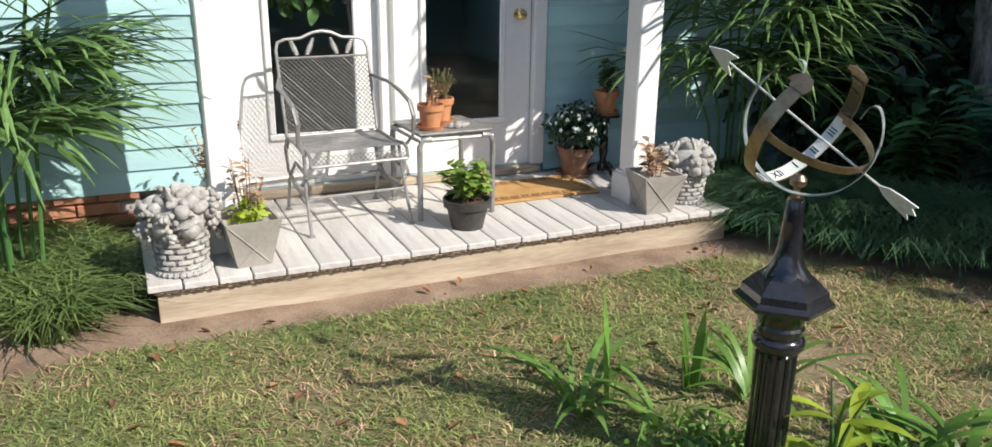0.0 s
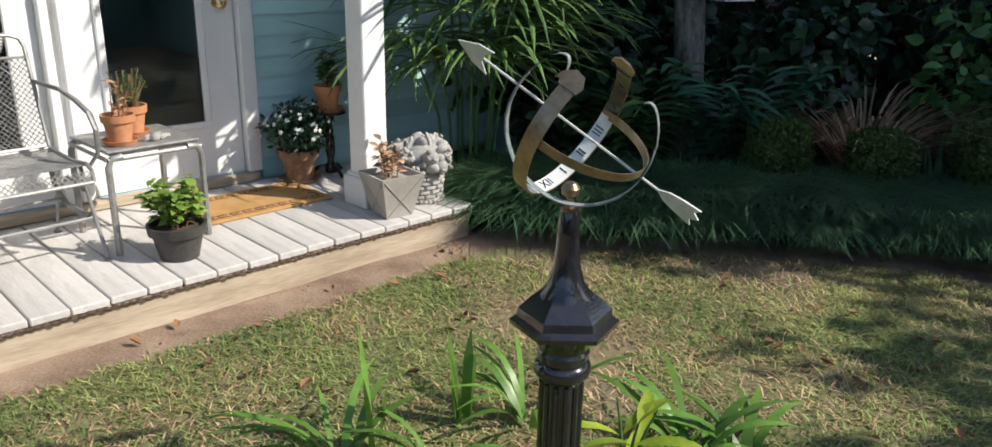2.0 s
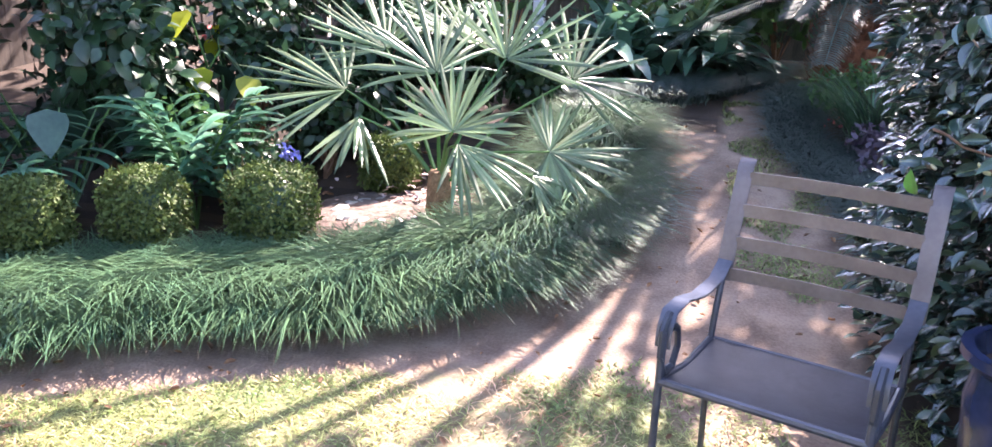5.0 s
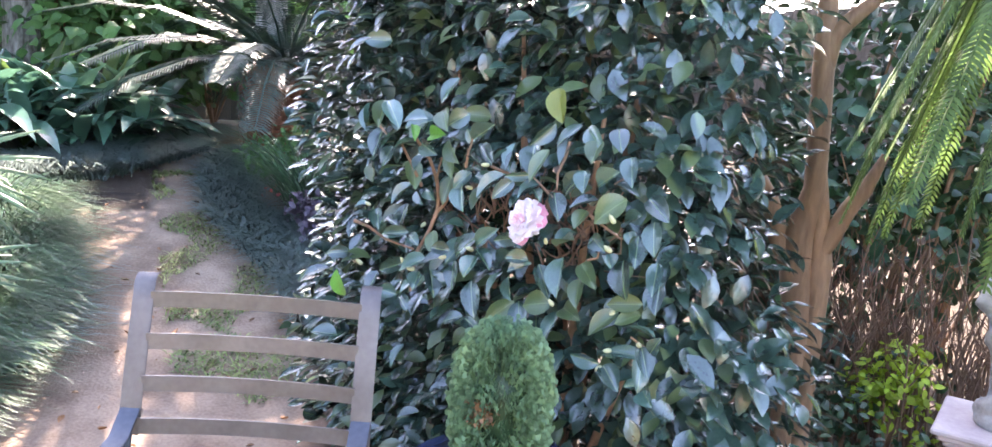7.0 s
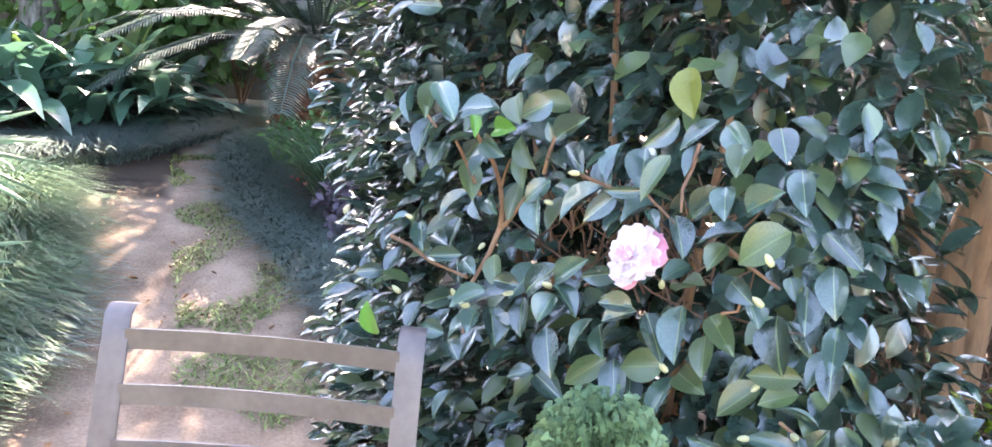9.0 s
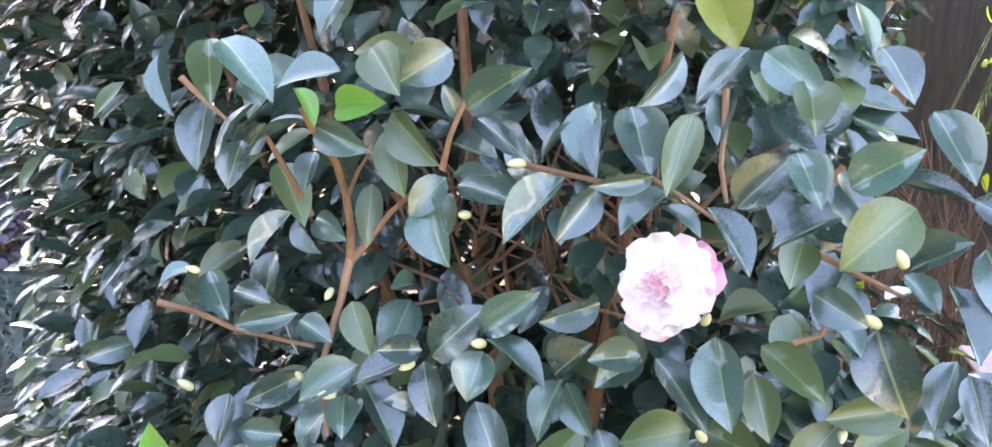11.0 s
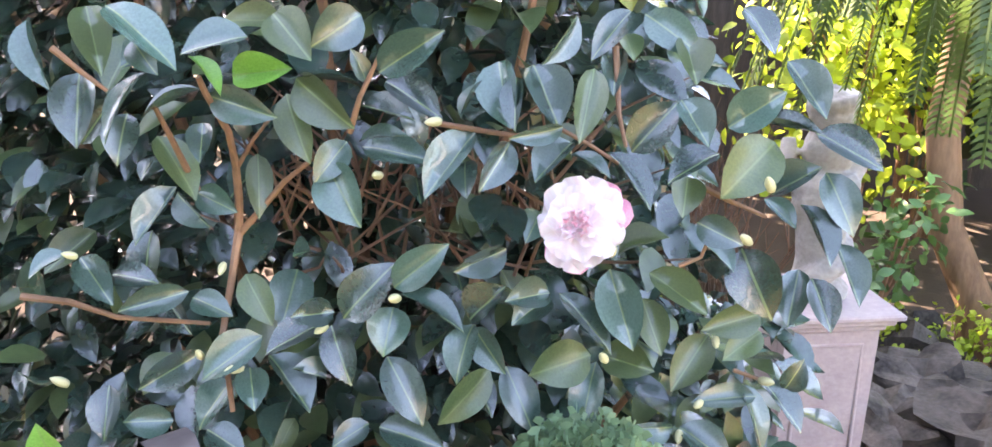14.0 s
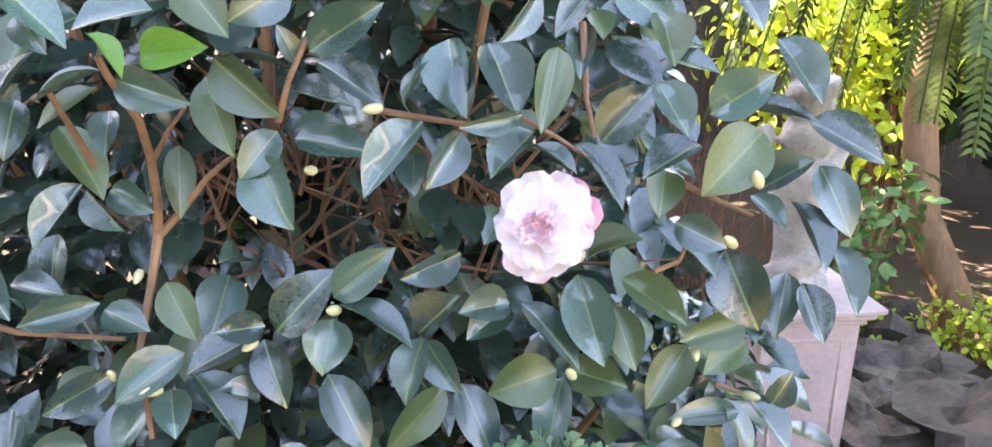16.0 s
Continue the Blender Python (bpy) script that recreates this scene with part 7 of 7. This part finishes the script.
BROWN_TWIG = mat("brown_twig", (0.11, 0.058, 0.036), (0.22, 0.125, 0.08), 0.85, 12, 80, 0.2, island=True)
rs = random.Random(5)
g = Geo()
for i in range(110):
    a = Vector((rs.uniform(3.38, 3.82), 0, rs.uniform(1.08, 1.24)))
    a.y = -0.78 + 0.36 * (a.x - 3.1) - rs.uniform(0.0, 0.12)
    b = a + Vector((rs.gauss(0, 0.09), rs.gauss(0, 0.05), rs.uniform(0.03, 0.16)))
    m2 = a.lerp(b, 0.5) + Vector((rs.gauss(0, 0.012), rs.gauss(0, 0.012), rs.gauss(0, 0.012)))
    g.tube([a - CB, m2 - CB, b - CB], [0.0032, 0.0025, 0.0012], 4)
tagged(part("inner_brush", g, BROWN_TWIG, cam_bush, "dry brown inner twigs"), kind="stuff")

# bloom
def petal_mesh(cup, ruffle, seed, wide=1.0):
    rs = random.Random(seed)
    g = Geo()
    n, m = 7, 9
    ph = rs.uniform(0, 6)
    for i in range(n):
        t = i / (n - 1)
        for j in range(m):
            s = -1 + 2 * j / (m - 1)
            w = 0.52 * wide * math.sin(math.pi * (0.1 + 0.62 * t)) ** 0.8
            x = t * (1 - 0.10 * s * s) - 0.06 * math.exp(-(s * 6) ** 2) * t
            g.v.append((x, s * w, cup * (t - 0.5) ** 2 * 1.4 + 0.22 * cup * s * s + ruffle * t * math.sin(s * 6 + ph) * 0.12))
    for i in range(n - 1):
        for j in range(m - 1):
            a = i * m + j
            g.f.append((a, a + m, a + m + 1, a + 1))
    return g.mesh("petal", 80)


bloom = part("bloom", Geo().ball((0, 0, 0), 0.008, 8), ROSE, cam_bush, "semi-double pale pink camellia bloom")
bloom.matrix_local = Matrix.Translation(FLOWER_AT - CB) @ FLOWER_FACE.to_track_quat("Z", "Y").to_matrix().to_4x4() @ pose(0, 0, 0, -6, -6, 0)
PET = [petal_mesh(0.25, 1.0, i) for i in range(3)] + [petal_mesh(0.6, 1.6, i + 9, 0.8) for i in range(3)]
for count, r, tilt, z, kinds, material in ((8, 0.047, 4, -0.010, (0, 1, 2), PINK), (7, 0.041, 16, -0.004, (0, 1, 2), PINK), (6, 0.033, 34, 0.0, (0, 1, 5), PINK), (6, 0.024, 50, 0.002, (3, 4, 5), STRIPED), (5, 0.019, 40, 0.008, (3, 4, 5), PINK), (4, 0.014, 62, 0.010, (3, 4, 5), STRIPED)):
    for i in range(count):
        a = 360 * i / count + random.uniform(-22, 22) + tilt * 3
        me = PET[kinds[i % 3]].copy()
        me.materials.append(material)
        p = part("petal", me, material, bloom, "ruffled pink petal")
        p.matrix_local = pose(0, 0, z, 0, 0, a) @ pose(0.003, 0, 0, random.uniform(-10, 10), -tilt + random.uniform(-14, 14), 0) @ Matrix.Scale(r * random.uniform(0.84, 1.1), 4)
for a, r in ((38, 0.056), (58, 0.052), (-115, 0.052)):
    me = PET[0].copy()
    me.materials.append(ROSE)
    p = part("petal", me, ROSE, bloom, "deep pink outer petal")
    p.matrix_local = pose(0, 0, -0.016, 0, 0, a) @ pose(0, 0, 0, 0, 4, 0) @ Matrix.Scale(r, 4)

# ---- crape myrtle ----
cm = thing("crape_myrtle", "crape myrtle with smooth tan forked trunks", "tree", pose(3.58, -1.62, 0))
part("trunk", Geo().tube([(0.02, 0.0, -0.05), (0.04, -0.01, 0.5), (0.036, -0.02, 0.79), (0.055, 0.0, 1.0), (0.06, 0.002, 1.12), (0.043, -0.017, 1.28), (0.05, -0.01, 1.47), (0.058, -0.002, 1.64), (0.07, 0.0, 1.82), (0.12, 0.02, 3.2)], [0.046, 0.04, 0.042, 0.052, 0.05, 0.034, 0.033, 0.033, 0.03, 0.022], 16), SMOOTH_BARK, cm)
part("trunk", Geo().tube([(-0.03, -0.05, -0.05), (0.0, -0.05, 0.5), (0.01, -0.055, 0.85), (0.02, -0.05, 1.04), (0.03, -0.04, 1.2), (0.04, -0.035, 1.35)], [0.034, 0.03, 0.034, 0.044, 0.03, 0.012], 14), SMOOTH_BARK, cm)
part("limb", Geo().tube([(0.06, 0.01, 1.0), (0.107, 0.047, 1.12), (0.135, 0.075, 1.23), (0.173, 0.114, 1.32), (0.26, 0.22, 1.62), (0.3, 0.3, 2.5)], [0.036, 0.034, 0.028, 0.022, 0.016, 0.01], 12), SMOOTH_BARK, cm)
part("limb", Geo().tube([(0.03, -0.03, 1.04), (-0.003, -0.063, 1.125), (-0.03, -0.091, 1.222), (-0.06, -0.12, 1.29), (-0.09, -0.15, 1.4)], [0.034, 0.03, 0.027, 0.023, 0.012], 12), SMOOTH_BARK, cm)
part("limb", Geo().tube([(0.055, -0.006, 1.62), (0.046, -0.014, 1.74), (0.02, -0.04, 1.79), (-0.03, -0.09, 1.86), (-0.2, -0.26, 2.5)], [0.026, 0.026, 0.024, 0.021, 0.012], 12), SMOOTH_BARK, cm)
crown(cm, [(0.2, -0.1, 3.3, 0.8), (-0.4, -0.6, 3.0, 0.7), (0.6, 0.2, 3.2, 0.6)], 1700, 0.10, MID)

# ---- pedestal and statue ----
pd = thing("pedestal", "square cast pedestal with a recessed panel and moulded top", "pedestal", pose(3.18, -2.08, 0, 0, 0, 31.5) @ Matrix.Diagonal((1.1, 1.1, 0.878, 1)))
b, t, h = 0.112, 0.122, 0.64
g = Geo()
for a, z in ((b, 0.06), (t, h)):
    g.v += [(-a, -a, z), (a, -a, z), (a, a, z), (-a, a, z)]
g.f += [(0, 1, 5, 4), (1, 2, 6, 5), (2, 3, 7, 6), (3, 0, 4, 7), (3, 2, 1, 0), (4, 5, 6, 7)]
part("shaft", g, PEDESTAL, pd)
for rz in (0, 90, 180, 270):
    q = Geo()
    for c, s in (((0, -0.1195, 0.59), (0.17, 0.012, 0.012)), ((0, -0.112, 0.10), (0.155, 0.012, 0.012)), ((-0.082, -0.116, 0.345), (0.010, 0.012, 0.49)), ((0.082, -0.116, 0.345), (0.010, 0.012, 0.49))):
        q.box(c, s, bev=0.003)
    x = part("panel_moulding", q, PEDESTAL, pd)
    x.matrix_local = pose(0, 0, 0, 0, 0, rz)
part("cornice", Geo().box((0, 0, 0.652), (0.268, 0.268, 0.024), bev=0.006).box((0, 0, 0.676), (0.30, 0.30, 0.026), bev=0.006).box((0, 0, 0.696), (0.33, 0.33, 0.02), bev=0.005), PEDESTAL, pd)
part("plinth", Geo().box((0, 0, 0.03), (0.30, 0.30, 0.07), bev=0.008), PEDESTAL, pd)
g = Geo().lathe([(0.08, 0), (0.082, 0.03), (0.06, 0.05), (0.055, 0.10), (0.06, 0.16), (0.07, 0.22), (0.08, 0.27), (0.085, 0.30), (0.06, 0.33)], 24)
for k in range(26):
    a = 0.35 * k
    g.ball((0.066 * math.cos(a), 0.066 * math.sin(a), 0.03 + 0.011 * k), 0.022, 8, (1, 1, 1.3), 0.5)
g.tube([(-0.05, 0, 0.30), (-0.09, -0.02, 0.36), (-0.06, -0.05, 0.42)], [0.03, 0.024, 0.02], 10).tube([(0.05, 0, 0.30), (0.1, 0.02, 0.33), (0.09, -0.04, 0.40)], [0.03, 0.024, 0.02], 10)
g.ball((0, 0, 0.38), 0.065, 14, (1, 0.9, 1.0), 0.15).ball((0, 0, 0.47), 0.058, 14, (1, 1, 1.1), 0.12)
for k in range(14):
    a = 0.45 * k
    g.ball((0.05 * math.cos(a), 0.05 * math.sin(a), 0.49 + 0.003 * k), 0.02, 7, (1, 1, 1), 0.3)
fig = solid("statue", g, STONE, "weathered pale stone garden figure on the pedestal", "statue", pose(3.18, -2.08, 0.62, 0, 0, 20) @ Matrix.Scale(1.1, 4), smooth=70)

melt = fig.modifiers.new("melt", "REMESH")
melt.mode, melt.voxel_size, melt.use_smooth_shade = "VOXEL", 0.007, True

# ---- hanging fern, in front of the sunlit shrubs ----
fern = thing("hanging_fern", "boston fern with long drooping bright green fronds", "fern", pose(2.85, -1.66, 1.80))
part("basket", Geo().lathe([(0.08, -0.05), (0.14, 0.0), (0.17, 0.12), (0.15, 0.12), (0.001, 0.1)], 22), TERRA_OLD, fern)
part("hanger", Geo().tube([(0.15, 0, 0.1), (0, 0, 0.6), (-0.15, 0, 0.1)], 0.004, 5).tube([(0, 0.0, 0.6), (0.45, 0.2, 1.1)], 0.004, 5), IRON, fern)
rs = random.Random(31)
for i in range(84):
    a, o = rs.uniform(0, 6.283), rs.uniform(0.12, 0.54)
    L = rs.uniform(0.4, 0.80)
    pts = [Vector((math.cos(a) * o * (t ** 0.6), math.sin(a) * o * (t ** 0.6), 0.12 + 0.25 * math.sin(math.pi * min(1, t * 1.5)) * 0.5 - L * t ** 1.7)) for t in (0, 0.15, 0.3, 0.45, 0.6, 0.8, 1.0)]
    g = Geo().tube(pts, [0.003] * 7, 4)
    frond(g, pts, 0.055, 84, 0.0055, rs, 1.0, 0.15)
    part("frond", g, FERN, fern, smooth=None)

for x, y, w, h in ((2.3, -3.9, 1.5, 2.3), (3.3, -4.3, 1.6, 2.4), (1.4, -4.0, 1.4, 2.0), (2.9, -5.0, 1.8, 2.6)):
    shrub(x, y, w, h, 1500, 0.075, LIME, "sunlit yellow-green leafy shrub behind the pedestal", group="sunlit shrubs", clumps=11)
for x, y, w, h in ((4.6, -3.3, 1.5, 2.8), (5.1, -3.1, 1.4, 2.6), (5.0, -4.2, 1.6, 2.4), (4.7, -2.4, 0.9, 1.3)):
    shrub(x, y, w, h, 1500, 0.09, DEEP, "dark evergreen shrub behind the crape myrtle", group="dark shrubs by the crape myrtle", clumps=10)
for x, y, w, h in ((3.65, -2.2, 0.7, 0.4), (4.0, -2.3, 0.7, 0.45), (3.5, -2.7, 0.7, 0.35), (4.3, -2.75, 0.8, 0.5)):
    shrub(x, y, w, h, 420, 0.045, DEEP, "low dark ground fern in the shade", group="low ground ferns", name="ground_fern", clumps=8)
shrub(3.95, -2.55, 0.42, 0.62, 420, 0.04, LIME, "small bright yellow-green shrub in the shade", name="ground_plant")
thicket = thing("thicket", "bare brown twiggy thicket under the shrubs", "shrub", pose(4.2, -2.75, float(terrain(4.2, -2.75))))
g = Geo()
rs = random.Random(77)
for i in range(240):
    x, y = rs.uniform(-0.75, 0.75), rs.uniform(-0.4, 0.4)
    bx, by = 0.75 * x - 0.6 * y, 0.6 * x + 0.75 * y
    h, lx, ly = rs.uniform(0.45, 1.05), rs.gauss(0, 0.16), rs.gauss(0, 0.16)
    top = Vector((bx + lx, by + ly, h))
    mid = Vector((bx + lx * 0.35, by + ly * 0.35, h * 0.55))
    g.tube([(bx, by, -0.03), mid, top], [0.006, 0.005, 0.002], 4)
    for k in range(3):
        g.tube([mid.lerp(top, 0.3 * k), mid.lerp(top, 0.3 * k) + Vector((rs.gauss(0, 0.1), rs.gauss(0, 0.1), rs.uniform(0.08, 0.28)))], [0.003, 0.001], 3)
tagged(part("twig", g, BROWN_TWIG, thicket), kind="stuff")
for x, y, w, h in ((2.92, -3.15, 0.6, 0.3), (2.55, -3.2, 0.7, 0.34), (2.2, -3.1, 0.6, 0.3)):
    shrub(x, y, w, h, 420, 0.035, LIME, "low yellow-green ground plant by the rocks", name="ground_plant", group="ground plants by the rocks")
for x, y, w, h in ((3.05, -3.1, 0.5, 0.9), (2.05, -3.7, 0.6, 1.0)):
    shrub(x, y, w, h, 260, 0.06, MID, "loose green sapling behind the rocks", name="sapling", group="saplings by the rocks", clumps=9)
lt = thing("leaning_tree", "slim tan leaning tree trunk lit along one side", "tree", pose(2.63, -3.35, 0))
part("trunk", Geo().tube([(0.02, 0, -0.05), (0.05, -0.02, 0.2), (0.2, -0.06, 0.5), (0.26, -0.08, 0.9), (0.22, -0.1, 1.6), (0.3, -0.1, 3.0)], [0.085, 0.075, 0.07, 0.065, 0.055, 0.04], 12), SMOOTH_BARK, lt)
crown(lt, [(0.3, -0.1, 3.2, 0.6)], 500, 0.12, MID)
rock = [Geo().ball((0, 0, 0), 0.2, 18, (1.35, 0.95, 0.6), 0.9).mesh("boulder", 26), Geo().ball((0.3, 0, 0), 0.2, 18, (1.1, 1.25, 0.55), 1.0).mesh("boulder", 26)]
for i, (x, y, z, s) in enumerate(((2.84, -2.75, 0.08, 0.95), (2.52, -2.72, 0.1, 1.1), (2.94, -2.42, 0.06, 0.8), (2.64, -2.35, 0.05, 0.8), (2.05, -2.6, 0.1, 1.0), (2.72, -3.05, 0.14, 0.9))):
    me = rock[i % 2].copy()
    ob = part("boulder", me, ROCK, None)
    ob.matrix_world = pose(x, y, z, 7 * i, 5 * i, 65 * i) @ Matrix.Scale(s, 4)
    tagged(ob, "rough grey mossy boulder beside the pedestal", "rock", "boulders by the pedestal")

n = 900
q = np.column_stack((RNG.uniform(2.3, 3.35, n), RNG.uniform(-2.4, -1.75, n)))
chips = strew("gravel_chips", [(-0.5, -0.4, 0), (0.5, -0.35, 0), (0.45, 0.4, 0), (-0.4, 0.45, 0), (0.05, 0.0, 0.45)], [(0, 1, 4), (1, 2, 4), (2, 3, 4), (3, 0, 4)], frames_from(np.column_stack((unit(n)[:, :2], np.zeros(n))), np.tile([0, 0, 1.0], (n, 1)) + 0.4 * unit(n), RNG.uniform(0.012, 0.034, n)), np.column_stack((q, np.full(n, 0.004))), mat("gravel_chip", (0.10, 0.085, 0.075), (0.26, 0.23, 0.21), 0.9, 20, 90, 0.3, rand=0.5, island=True))
tagged(new("gravel", chips), "loose grey stone chips round the pedestal", "gravel", kind="stuff")

# ---- thin grass along the path ----
for name, x0, x1, y0, y1, n in (("path_grass", 5.2, 8.2, -0.4, 0.16, 9000), ("path_grass", 3.3, 4.4, -0.5, 0.75, 4200)):
    q = np.column_stack((RNG.uniform(x0, x1, n), RNG.uniform(y0, y1, n)))
    keep = np.array([noise.noise(Vector((a * 2.6, b * 2.6, 4))) > 0.02 for a, b in q])
    q = q[keep]
    k = len(q)
    tagged(new(name, blades(name, np.column_stack((q, terrain(q[:, 0], q[:, 1]) - 0.003)), RNG.uniform(0, 6.283, k), RNG.uniform(0.02, 0.055, k), 0.003, GRASS, 0.8, 0.8, 2)), "thin patchy grass on the dirt path", "grass", kind="stuff")

# ---- fallen leaves ----
n = 900
q = np.column_stack((RNG.uniform(-1.5, 7.5, n), RNG.uniform(-1.6, 3.9, n)))
uvq = (q - np.array([-1.425, 2.544])) @ np.array([[0.833, -0.553], [0.553, 0.833]])
q = q[~((uvq[:, 0] > -0.1) & (uvq[:, 0] < 3.0) & (uvq[:, 1] > -0.1))]
k = len(q)
lit = strew("leaf_litter", *leaf_shape(0.5, 0.5, -0.3, 4), frames_from(np.column_stack((unit(k)[:, :2], np.zeros(k))), np.tile([0, 0, 1.0], (k, 1)) + 0.35 * unit(k), RNG.uniform(0.012, 0.06, k)), np.column_stack((q, terrain(q[:, 0], q[:, 1]) + 0.014)), DEAD)
tagged(new("leaf_litter", lit), "scattered fallen brown leaves on lawn and path", "leaves", kind="stuff")
